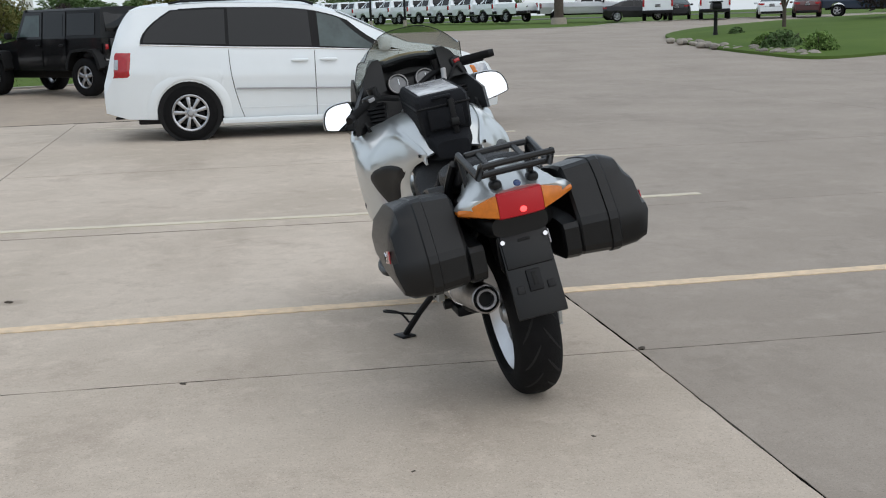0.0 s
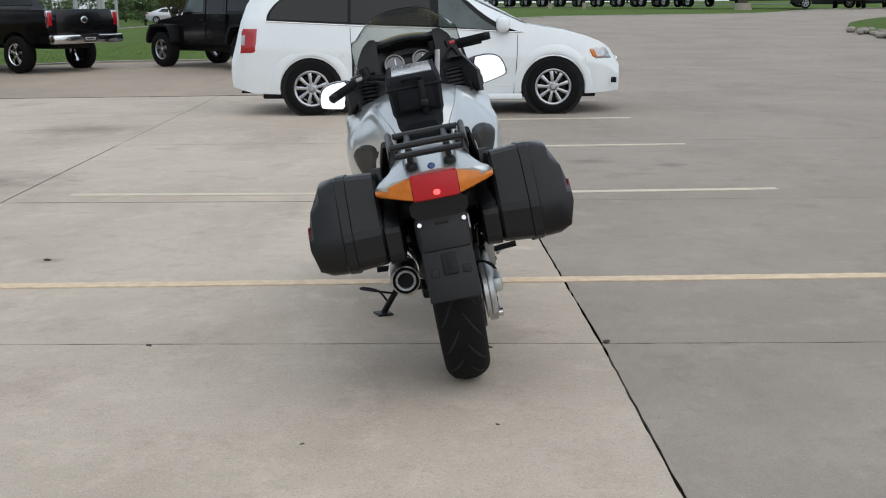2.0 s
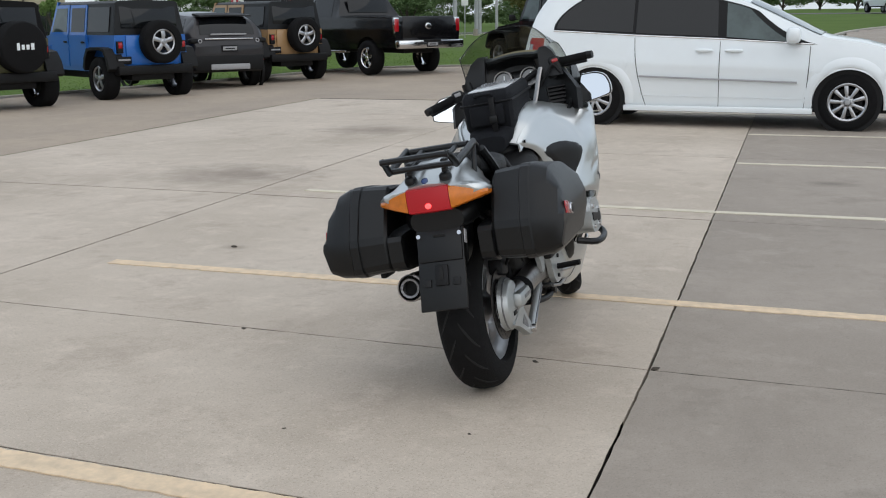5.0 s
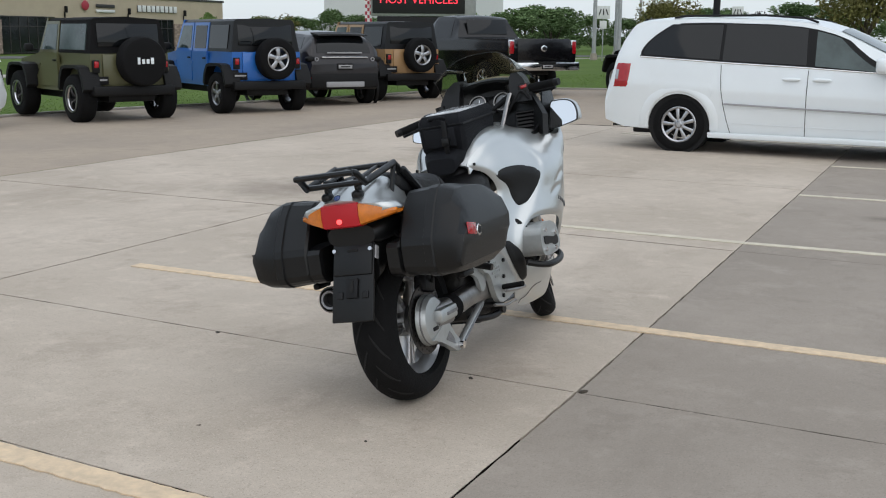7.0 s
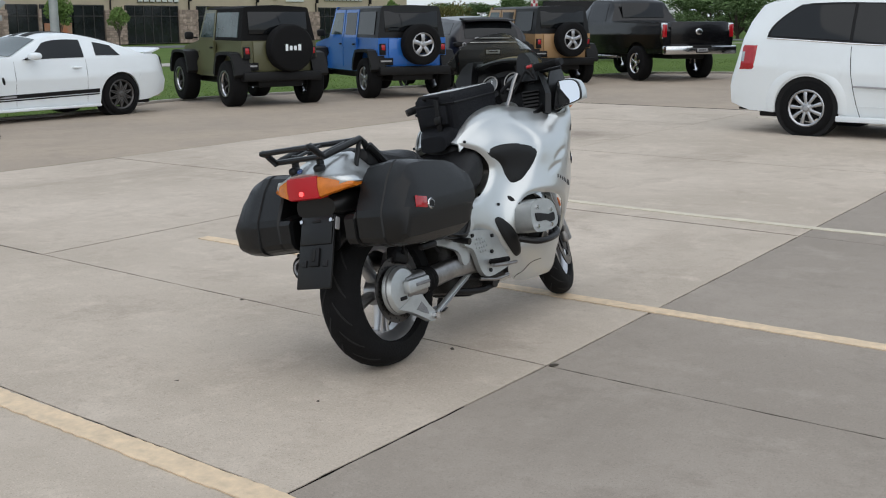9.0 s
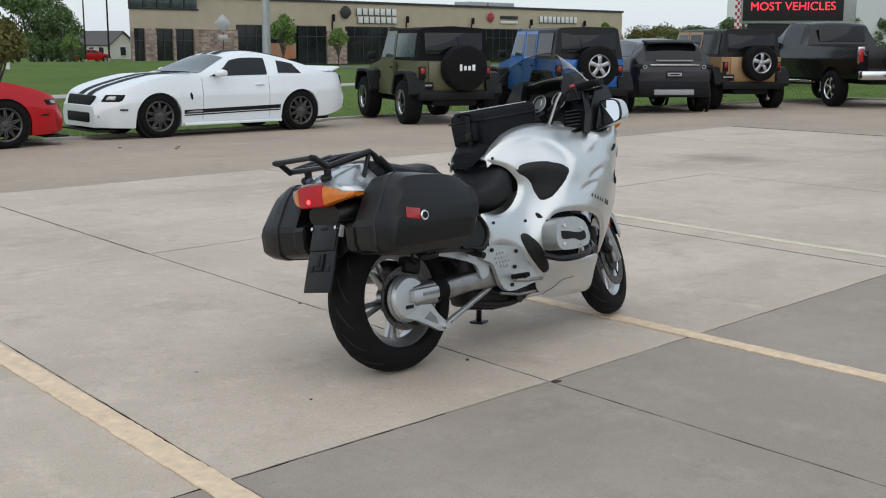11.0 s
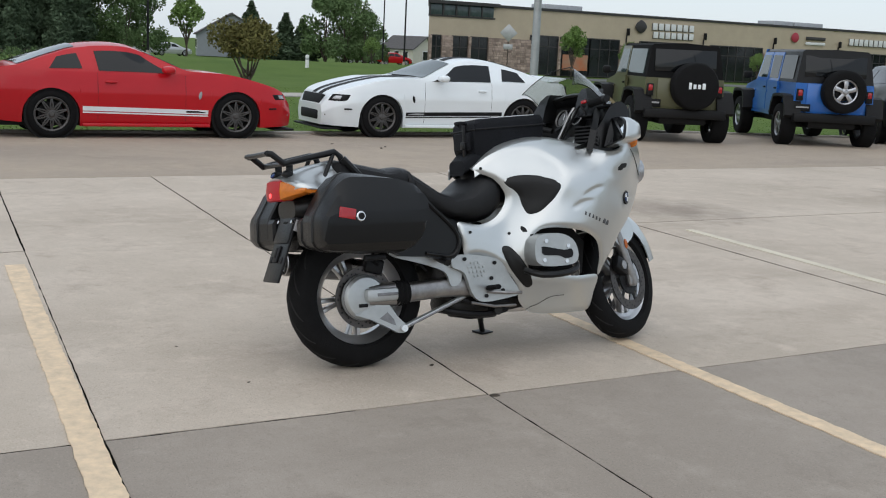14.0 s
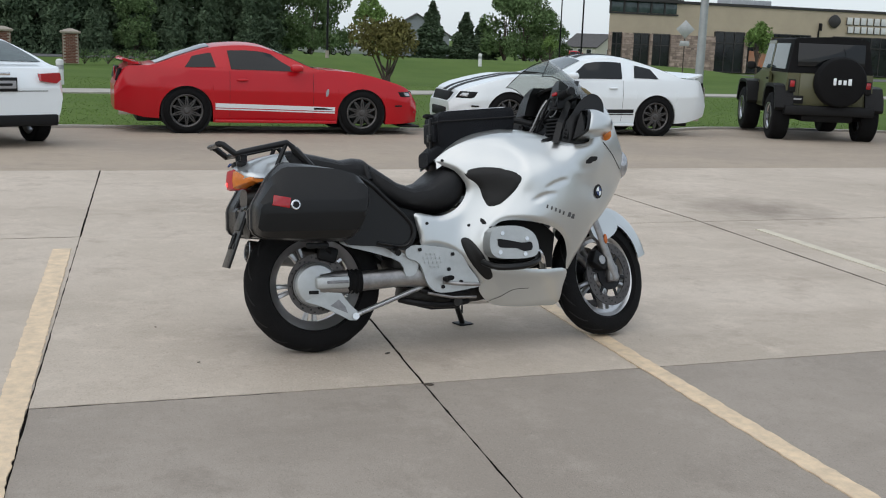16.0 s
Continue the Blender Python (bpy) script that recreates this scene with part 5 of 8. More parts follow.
def spoke_wheel(name, parent, m, R, w, rim_r, n_sp, discs, disc_r):
    wh = part(name, bike_tyre(R, w, rim_r), M_TYRE, parent, "black road tyre on a silver alloy rim", m=m)
    tread(wh, R, w, rim_r, 16, 0.34)
    hw = w * 0.40
    rim = part("rim", lathe([(rim_r - 0.004, -hw), (rim_r + 0.004, -hw - 0.006), (rim_r + 0.004, -hw + 0.004), (rim_r - 0.022, -hw + 0.02), (rim_r - 0.035, -0.02), (rim_r - 0.035, 0.02), (rim_r - 0.022, hw - 0.02), (rim_r + 0.004, hw - 0.004), (rim_r + 0.004, hw + 0.006), (rim_r - 0.004, hw), (rim_r - 0.03, hw - 0.026), (rim_r - 0.048, 0.02), (rim_r - 0.048, -0.02), (rim_r - 0.03, -hw + 0.026), (rim_r - 0.004, -hw)], 64), M_BIKERIM, wh)
    for k in range(n_sp):
        for da in (-0.13, 0.13):
            a0, a1 = 2 * math.pi * k / n_sp + da * 0.7, 2 * math.pi * k / n_sp + da * 1.05
            rings = []
            for t in (0, 0.35, 0.7, 1.0):
                r = 0.05 + (rim_r - 0.04 - 0.05) * t
                a = a0 + (a1 - a0) * t
                hwid, dep = 0.013 - 0.004 * math.sin(math.pi * t), 0.026 - 0.008 * t
                rings.append([(r * math.cos(a) - u * math.sin(a), v, r * math.sin(a) + u * math.cos(a)) for u, v in ((-hwid, -dep * 0.6), (-hwid * 0.6, -dep), (hwid * 0.6, -dep), (hwid, -dep * 0.6), (hwid, dep * 0.6), (hwid * 0.6, dep), (-hwid * 0.6, dep), (-hwid, dep * 0.6))])
            part("spoke", loft(rings), M_BIKERIM, wh)
    part("hub", lathe([(0, -0.06), (0.03, -0.06), (0.045, -0.045), (0.062, -0.03), (0.062, 0.03), (0.045, 0.045), (0.03, 0.06), (0, 0.06)], 28), M_RIM, wh)
    for y in discs:
        d = lathe([(disc_r * 0.72, y - 0.003), (disc_r, y - 0.003), (disc_r, y + 0.003), (disc_r * 0.72, y + 0.003), (disc_r * 0.72, y - 0.003)], 56)
        dd = part("brake_disc", d, M_BRAKE, wh)
        holes = bmesh.new()
        for k in range(40):
            a = 2 * math.pi * k / 40
            r = disc_r * (0.80 + 0.12 * ((k % 3) / 2))
            cyl((r * math.cos(a), y - 0.0036, r * math.sin(a)), (r * math.cos(a), y + 0.0036, r * math.sin(a)), 0.0045, seg=8, bm=holes)
        c = lathe([(0.035, y - 0.005), (disc_r * 0.5, y - 0.005), (disc_r * 0.5, y + 0.005), (0.035, y + 0.005)], 32)
        part("disc_carrier", c, M_BLACKM, wh)
        part("disc_hole_set", holes, M_BLACKM, wh)
        for k in range(6):
            a = 2 * math.pi * k / 6
            part("disc_arm", box(disc_r * 0.4, 0.006, 0.018, bevel=0.002), M_BLACKM, wh, m=pose(0, y, 0, 0, -math.degrees(a), 0) @ pose(disc_r * 0.58, 0, 0))
    part("valve", cyl((rim_r - 0.05, 0.012, 0), (rim_r - 0.085, 0.012, 0), 0.004, seg=8), M_BLACKM, wh)
    return wh


RW, FW = 0.318, 0.299
rear = spoke_wheel("rear_wheel", bike, pose(0, 0, RW, 0, 25, 0), RW, 0.172, 0.222, 5, (-0.095,), 0.138)

# steering: everything on the fork turns about the raked head
RAKE, STEER = radians(26), radians(22)
head = Vector((1.485 + 0.12, 0, 0))
axis = Vector((-math.sin(RAKE), 0, math.cos(RAKE)))
TURN_FRONT = Matrix.Translation(head) @ Matrix.Rotation(STEER, 4, axis) @ Matrix.Translation(-head)
front = spoke_wheel("front_wheel", bike, TURN_FRONT @ pose(1.485, 0, FW, 0, 10, 0), FW, 0.122, 0.222, 5, (-0.075, 0.075), 0.16)
for s in (-1, 1):
    fork = bmesh.new()
    cyl((1.50, s * 0.098, 0.27), (1.375, s * 0.098, 0.62), 0.027, 0.024, bm=fork)
    cyl((1.375, s * 0.098, 0.62), (1.25, s * 0.098, 0.92), 0.019, 0.019, bm=fork)
    box(0.07, 0.04, 0.09, (1.49, s * 0.092, 0.30), 0.015, fork)
    part("fork_leg", fork, M_ALU, bike, m=TURN_FRONT)
    cal = part("brake_caliper", box(0.10, 0.055, 0.075, (1.40, s * 0.088, 0.365), 0.014, m=pose(0, 0, 0, 0, 28, 0)), M_BLACKM, bike, m=TURN_FRONT)
    part("caliper_piston", cyl((1.40, s * 0.112, 0.365), (1.40, s * 0.122, 0.365), 0.022), M_ALU, cal)
    part("fork_reflector", blob(0.012, 0.008, 0.025, (1.44, s * 0.124, 0.47), 2), M_ORANGE, bike, m=TURN_FRONT)
fend = bmesh.new()
rings = []
for k in range(15):
    a = radians(18 + 115 * k / 14)
    r = FW + 0.028 + 0.012 * math.sin(math.pi * k / 14)
    cx, cz = 1.485 + r * math.cos(a), FW + r * math.sin(a)
    w = 0.074 + 0.008 * math.sin(math.pi * k / 14)
    rad = Vector((math.cos(a), 0, math.sin(a)))
    ringp = []
    for y, d in ((-1.0, -0.07), (-0.97, -0.02), (-0.75, 0.010), (-0.3, 0.022), (0.3, 0.022), (0.75, 0.010), (0.97, -0.02), (1.0, -0.07), (0.93, -0.07), (0.9, -0.02), (0.3, 0.016), (-0.3, 0.016), (-0.9, -0.02), (-0.93, -0.07)):
        p = Vector((cx, w * y, cz)) + rad * d
        ringp.append(p)
    rings.append(ringp)
part("front_mudguard", loft(rings, True, True, fend), M_SILVER, bike, "silver painted mudguard", m=TURN_FRONT)
for s in (-1, 1):
    part("mudguard_flank", prism(curve3([(1.40, 0.60), (1.36, 0.52), (1.42, 0.46), (1.53, 0.50), (1.56, 0.56), (1.50, 0.615)], 4, True), s * 0.082, s * 0.108, bevel=0.006), M_SILVER, bike, m=TURN_FRONT)
part("mudguard_edge", prism([(1.74, 0.40), (1.765, 0.41), (1.745, 0.47), (1.725, 0.47)], -0.07, 0.07, bevel=0.004), M_BLACKPL, bike, m=TURN_FRONT)

# engine, drive and frame
eng = bmesh.new()
blob(0.22, 0.15, 0.17, (0.86, 0, 0.43), 4, bm=eng)
blob(0.20, 0.13, 0.13, (0.55, 0, 0.40), 4, bm=eng)
part("engine_block", eng, M_DARKCAST, bike)
part("gearbox_sump", blob(0.27, 0.11, 0.055, (0.68, 0, 0.25), 4), M_DARKCAST, bike)
for s in (-1, 1):
    cyb = part("cylinder", blob(0.075, 0.10, 0.07, (0.87, s * 0.18, 0.475), 3), M_DARKCAST, bike, "dark finned cylinder")
    for k in range(7):
        part("cooling_fin", box(0.17 - 0.004 * k, 0.007, 0.15, (0.87, s * (0.145 + 0.014 * k), 0.475), 0.02), M_DARKCAST, cyb)
    cov = part("valve_cover", prism(curve3([(0.775, 0.555), (0.885, 0.565), (0.965, 0.535), (0.995, 0.475), (0.985, 0.43), (0.93, 0.415), (0.82, 0.415), (0.765, 0.435), (0.752, 0.49)], 3, True), s * 0.235, s * 0.345, bevel=0.026, seg=3), M_CAST, bike)
    part("cover_groove", prism(curve3([(0.79, 0.495), (0.80, 0.507), (0.91, 0.487), (0.955, 0.49), (0.96, 0.455), (0.92, 0.448), (0.88, 0.462), (0.80, 0.468)], 3, True), s * 0.339, s * 0.349, bevel=0.003), M_BLACKM, cov)
    for bx, bz in ((0.812, 0.532), (0.935, 0.505), (0.80, 0.445), (0.925, 0.435)):
        part("cover_bolt", cyl((bx, s * 0.339, bz), (bx, s * 0.352, bz), 0.010, seg=10), M_CHROME, cov)
    part("cylinder_guard", tube([(0.745, s * 0.27, 0.40), (0.79, s * 0.345, 0.378), (0.91, s * 0.36, 0.38), (0.99, s * 0.335, 0.40), (1.03, s * 0.26, 0.43)], 0.015, 10, smooth=4), M_BLACKPL, bike)
    part("intake_pipe", tube([(0.72, s * 0.10, 0.60), (0.76, s * 0.2, 0.60), (0.80, s * 0.25, 0.55)], 0.03, 12, smooth=4), M_BLACKM, bike)
    part("exhaust_header", tube([(0.98, s * 0.25, 0.46), (1.05, s * 0.24, 0.42), (1.08, s * 0.16, 0.30), (0.95, s * 0.10, 0.22), (0.6, s * 0.06, 0.22)], 0.021, 12, smooth=5), M_CHROME, bike)
# swing arm with shaft drive on the right
arm = bmesh.new()
shaped([(-0.02, 0.035, 0, 0.05), (0.10, 0.045, 0.0, 0.055), (0.18, 0.042, 0.002, 0.046), (0.35, 0.042, 0.012, 0.044), (0.52, 0.05, 0.02, 0.06), (0.58, 0.05, 0.02, 0.07)], arm)
bmesh.ops.translate(arm, vec=(0.02, -0.125, 0.325), verts=arm.verts)
sw = part("swing_arm", arm, M_ALU, bike)
part("rubber_boot", lathe([(0.05, -0.035), (0.057, -0.025), (0.052, -0.015), (0.058, -0.005), (0.052, 0.005), (0.058, 0.015), (0.052, 0.025), (0.054, 0.035)], 24, axis="X", c=(0.16, -0.125, 0.327)), M_TYRE, sw)
fd = lathe([(0.0, -0.150), (0.062, -0.150), (0.088, -0.145), (0.099, -0.132), (0.104, -0.108), (0.0, -0.1)], 40)
bmesh.ops.translate(fd, vec=(-0.012, 0, 0.318), verts=fd.verts)
fdr = part("final_drive", fd, M_CAST, bike, "cast silver final drive housing")
part("drive_ring", ring(None, 0.097, 0.005, -0.126, (-0.012, 0, 0.318)), M_ENGINE, fdr)
rib = part("drive_rib", box(0.155, 0.05, 0.058, (0.055, -0.158, 0.328), 0.014), M_CAST, fdr)
# Grooves and pockets from here are darker strips, recess shade put into colour.
part("rib_groove_shade", box(0.10, 0.006, 0.014, (0.075, -0.182, 0.330), 0.002), M_ENGINE, rib)
part("drive_pocket_shade", box(0.045, 0.012, 0.016, (-0.03, -0.148, 0.285), 0.003), M_BLACKM, fdr)
foot = part("drive_foot", prism([(-0.07, 0.245), (0.0, 0.222), (0.085, 0.180), (0.135, 0.152), (0.165, 0.150), (0.180, 0.165), (0.172, 0.190), (0.135, 0.225), (0.095, 0.28), (0.07, 0.30)], -0.152, -0.122, bevel=0.007), M_CAST, fdr)
part("foot_recess_shade", prism([(0.045, 0.222), (0.085, 0.202), (0.125, 0.185), (0.115, 0.215), (0.085, 0.248)], -0.1535, -0.150, bevel=0.001), M_ENGINE, foot)
strut = part("torque_strut", tube([(0.155, -0.15, 0.172), (0.48, -0.13, 0.285), (0.54, -0.12, 0.31)], 0.016, 10, flat=0.7), M_CAST, bike)
part("strut_groove_shade", tube([(0.19, -0.164, 0.182), (0.46, -0.147, 0.276)], 0.005, 6), M_ENGINE, strut)
part("strut_bolt", cyl((0.158, -0.175, 0.172), (0.158, -0.12, 0.172), 0.016), M_CHROME, bike)
part("rear_caliper", box(0.09, 0.06, 0.07, (0.05, -0.09, 0.455), 0.014, m=pose(0, 0, 0, 0, 15, 0)), M_BLACKM, bike)
part("brake_hose", tube([(0.06, -0.12, 0.46), (0.02, -0.15, 0.50), (0.08, -0.14, 0.54), (0.2, -0.13, 0.50), (0.3, -0.13, 0.42)], 0.006, 8, smooth=5), M_BLACKM, bike)
part("shock_spring", tube([(0.26 + 0.10 * k / 60, 0.042 * math.cos(k * 0.63), 0.38 + 0.28 * k / 60 + 0.012 * math.sin(k * 0.63)) for k in range(61)], 0.0065, 8), M_BLACKM, bike)
part("rear_frame", tube([(0.55, -0.12, 0.50), (0.30, -0.13, 0.58), (0.05, -0.14, 0.72), (-0.15, -0.13, 0.78)], 0.014, 10), M_BLACKM, bike)
part("rear_frame", tube([(0.55, 0.12, 0.50), (0.30, 0.13, 0.58), (0.05, 0.14, 0.72), (-0.15, 0.13, 0.78)], 0.014, 10), M_BLACKM, bike)
part("battery_cover", blob(0.17, 0.13, 0.14, (0.36, 0, 0.58), 4), M_BLACKPL, bike)
part("inner_mudguard", shaped([(-0.26, 0.09, 0.66, 0.05), (-0.15, 0.10, 0.70, 0.04), (0.1, 0.10, 0.70, 0.04), (0.28, 0.09, 0.58, 0.08)]), M_BLACKPL, bike)
# footrest plates
for s in (-1, 1):
    part("peg_bracket", prism(curve3([(0.10, 0.515), (0.26, 0.487), (0.41, 0.478), (0.46, 0.44), (0.45, 0.36), (0.40, 0.345), (0.37, 0.41), (0.25, 0.455), (0.12, 0.49)], 3, True), s * 0.160, s * 0.178, bevel=0.005), M_CAST, bike)
    fp = part("footrest_plate", prism(curve3([(0.40, 0.475), (0.48, 0.485), (0.64, 0.455), (0.70, 0.38), (0.755, 0.295), (0.70, 0.275), (0.56, 0.262), (0.50, 0.30), (0.46, 0.40), (0.40, 0.43)], 3, True), s * 0.175, s * 0.20, bevel=0.006), M_CAST, bike)
    dots = bmesh.new()
    for i in range(5):
        for j in range(4):
            if (i in (0, 4)) and j in (0, 3):
                continue
            cyl((0.475 + 0.02 * i + 0.006 * j, s * 0.199, 0.445 - 0.02 * j), (0.475 + 0.02 * i + 0.006 * j, s * 0.206, 0.445 - 0.02 * j), 0.0065, seg=8, bm=dots)
    part("heel_guard_stud_set", dots, M_CAST, fp)
    for bx, bz in ((0.46, 0.465), (0.62, 0.44), (0.60, 0.37), (0.66, 0.31), (0.57, 0.29)):
        part("plate_bolt", cyl((bx, s * 0.20, bz), (bx, s * 0.208, bz), 0.009, seg=10), M_BLACKM, fp)
    peg = part("footrest", tube([(0.585, s * 0.20, 0.325), (0.575, s * 0.30, 0.335)], 0.016, 10, flat=0.75), M_TYRE, bike)
    part("rear_footrest", tube([(0.30, s * 0.17, 0.50), (0.335, s * 0.20, 0.47), (0.335, s * 0.27, 0.455)], 0.015, 10), M_BLACKPL, bike)
    part("rear_footrest_bracket", tube([(0.15, s * 0.14, 0.53), (0.32, s * 0.18, 0.485), (0.46, s * 0.17, 0.44)], 0.014, 8), M_ALU, bike)
    part("pedal", tube([(0.57, s * 0.215, 0.31), (0.66, s * 0.235, 0.30), (0.74, s * 0.24, 0.295)], 0.008, 8), M_ALU, bike)
part("stand_bracket", box(0.16, 0.22, 0.05, (0.62, 0.02, 0.20), 0.015), M_BLACKM, bike)
part("centre_stand", tube([(0.72, -0.13, 0.215), (0.60, -0.14, 0.20), (0.46, -0.13, 0.215), (0.38, -0.11, 0.235)], 0.015, 8, smooth=3), M_BLACKM, bike)
part("stand_pivot", cyl((0.66, -0.16, 0.215), (0.66, 0.16, 0.215), 0.022), M_DARKCAST, bike)
part("brake_rod", tube([(0.50, -0.185, 0.262), (0.62, -0.19, 0.238), (0.74, -0.185, 0.235)], 0.007, 8), M_ALU, bike)
part("oil_line", tube([(0.42, -0.10, 0.30), (0.55, -0.15, 0.255), (0.72, -0.15, 0.25)], 0.012, 8, smooth=4), M_BLACKM, bike)
st = part("side_stand", tube([(0.72, 0.17, 0.27), (0.80, 0.25, 0.17), (0.86, 0.325, 0.068)], 0.014, 10), M_BLACKM, bike, "black side stand, folded down")
part("stand_foot", box(0.09, 0.07, 0.01, (0.865, 0.33, 0.0625), 0.004, m=pose(0, 0, 0, 10, 0, 20)), M_BLACKM, st)
part("stand_loop", tube([(0.80, 0.27, 0.165), (0.78, 0.33, 0.19), (0.80, 0.40, 0.21), (0.85, 0.39, 0.20), (0.86, 0.33, 0.17), (0.85, 0.30, 0.12)], 0.005, 8, smooth=5), M_BLACKM, st)
# silencer on the left
ex = bmesh.new()
lathe([(0.0, -0.30), (0.043, -0.302), (0.046, -0.335), (0.051, -0.332), (0.052, -0.322), (0.050, -0.28), (0.053, -0.27), (0.054, -0.05), (0.052, 0.10), (0.045, 0.22), (0.03, 0.34)], 32, ex, "X")
exm = pose(0.06, 0.172, 0.432, 0, 7, 2)
sil = part("silencer", ex, M_ALU, bike, "brushed silver exhaust silencer", m=exm)
part("outlet_ring", lathe([(0.028, -0.34), (0.036, -0.342), (0.036, -0.31), (0.028, -0.31), (0.028, -0.34)], 28, axis="X"), M_ENGINE, sil)
part("outlet_throat", cyl((-0.304, 0, 0), (-0.29, 0, 0), 0.0435, seg=24), M_SEAM_SHADE, sil)
part("silencer_clamp", lathe([(0.053, -0.02), (0.058, -0.02), (0.058, 0.01), (0.053, 0.01)], 28, axis="X"), M_CHROME, sil)
part("exhaust_pipe", tube([(0.33, 0.175, 0.41), (0.48, 0.14, 0.33), (0.6, 0.06, 0.24)], 0.024, 12, smooth=5), M_ALU, bike)

# bodywork
broad = tps([(0.58, 0.88, 0.135), (0.66, 0.945, 0.165), (0.80, 0.985, 0.185), (0.95, 1.005, 0.195), (1.10, 0.985, 0.235), (0.70, 0.86, 0.212), (0.66, 0.74, 0.188), (0.60, 0.63, 0.188), (0.46, 0.60, 0.19), (0.47, 0.48, 0.19), (0.85, 0.92, 0.25), (0.85, 0.80, 0.288), (0.80, 0.68, 0.25), (0.755, 0.76, 0.225), (0.92, 0.82, 0.325), (0.95, 0.72, 0.325), (1.05, 0.86, 0.335), (1.10, 0.70, 0.350), (1.0, 0.60, 0.345), (1.20, 0.93, 0.335), (1.29, 0.95, 0.325), (1.25, 0.78, 0.315), (1.30, 0.66, 0.285), (1.351, 0.722, 0.256), (1.48, 0.85, 0.185), (1.43, 0.98, 0.235), (1.33, 1.08, 0.275), (1.40, 1.13, 0.225), (1.53, 0.99, 0.15), (1.59, 0.88, 0.10), (1.56, 0.77, 0.10), (1.44, 0.70, 0.20), (1.27, 0.50, 0.255), (1.20, 0.36, 0.235), (0.80, 0.58, 0.285), (0.77, 0.49, 0.265), (0.70, 0.48, 0.222), (0.70, 0.58, 0.212), (0.76, 0.31, 0.215), (0.84, 0.20, 0.18), (1.12, 0.19, 0.19), (0.85, 0.35, 0.235), (1.10, 0.34, 0.255)])
crease_a = curve3([(0.50, 0.855), (0.58, 0.900), (0.65, 0.936), (0.75, 0.957), (0.87, 0.942), (0.935, 0.885), (0.945, 0.82), (0.91, 0.745), (0.86, 0.68), (0.80, 0.615), (0.748, 0.545), (0.725, 0.47), (0.745, 0.39), (0.80, 0.31), (0.84, 0.24)], 4)
crease_b = curve3([(0.959, 0.838), (1.014, 0.862), (1.086, 0.865), (1.173, 0.838), (1.247, 0.815), (1.322, 0.838), (1.359, 0.903), (1.34, 0.957)], 4)
scoops = [(1.09, 0.752, 0.058, 0.017, 22), (1.03, 0.694, 0.054, 0.017, 20)]


def skin(x, z):
    """The fairing's half width: its broad form with folds and two pressed-in scoops."""
    one = np.isscalar(x)
    y = np.atleast_1d(broad(x, z))
    d, side_ = line_dist(x, z, crease_a)
    y = y + 0.004 - 0.013 * 0.5 * (1 - np.tanh(side_ * d / 0.016)) * np.exp(-(d / 0.14) ** 2)
    d, side_ = line_dist(x, z, crease_b)
    y = y - 0.0014 * np.tanh(side_ * d / 0.016) * np.exp(-(d / 0.05) ** 2)
    for cx, cz, a, b, tilt in scoops:
        c_, s_ = math.cos(radians(tilt)), math.sin(radians(tilt))
        u, v = ((x - cx) * c_ + (z - cz) * s_) / a, ((z - cz) * c_ - (x - cx) * s_) / b
        y = y - 0.008 * (1 - np.tanh((np.sqrt(u * u + v * v) - 1) / 0.22)) / 2 * (0.55 + 0.45 * np.clip(v, -1, 1))
    return float(y[0]) if one else y


upper = [(0.575, 0.872), (0.615, 0.918), (0.68, 0.955), (0.78, 0.988), (0.90, 1.006), (1.02, 1.0), (1.10, 0.985), (1.16, 0.957), (1.22, 0.944), (1.285, 0.96), (1.30, 1.03), (1.315, 1.13), (1.35, 1.18), (1.405, 1.15), (1.465, 1.09), (1.53, 0.99), (1.585, 0.895), (1.59, 0.825), (1.54, 0.745), (1.455, 0.66), (1.395, 0.605), (1.33, 0.55), (1.285, 0.48), (1.235, 0.41), (1.20, 0.352), (1.185, 0.378), (1.18, 0.438), (1.14, 0.515), (1.06, 0.562), (0.94, 0.588), (0.84, 0.588), (0.793, 0.552), (0.774, 0.489), (0.78, 0.423), (0.815, 0.36), (0.775, 0.29), (0.745, 0.325), (0.70, 0.385), (0.63, 0.45), (0.55, 0.478), (0.48, 0.478), (0.465, 0.53), (0.45, 0.59), (0.455, 0.635), (0.56, 0.618), (0.64, 0.643), (0.69, 0.70), (0.697, 0.76), (0.65, 0.83)]
belly = [(0.79, 0.375), (0.90, 0.368), (1.05, 0.356), (1.19, 0.352), (1.185, 0.27), (1.165, 0.185), (1.05, 0.178), (0.92, 0.180), (0.83, 0.195), (0.765, 0.25), (0.76, 0.30)]
knee = [(0.69, 0.822), (0.75, 0.842), (0.83, 0.838), (0.90, 0.815), (0.928, 0.785), (0.905, 0.735), (0.86, 0.685), (0.825, 0.66), (0.785, 0.660), (0.765, 0.70), (0.745, 0.755), (0.705, 0.79)]
vent = [(0.662, 0.503), (0.695, 0.512), (0.735, 0.465), (0.79, 0.375), (0.808, 0.328), (0.782, 0.316), (0.735, 0.36), (0.69, 0.425)]
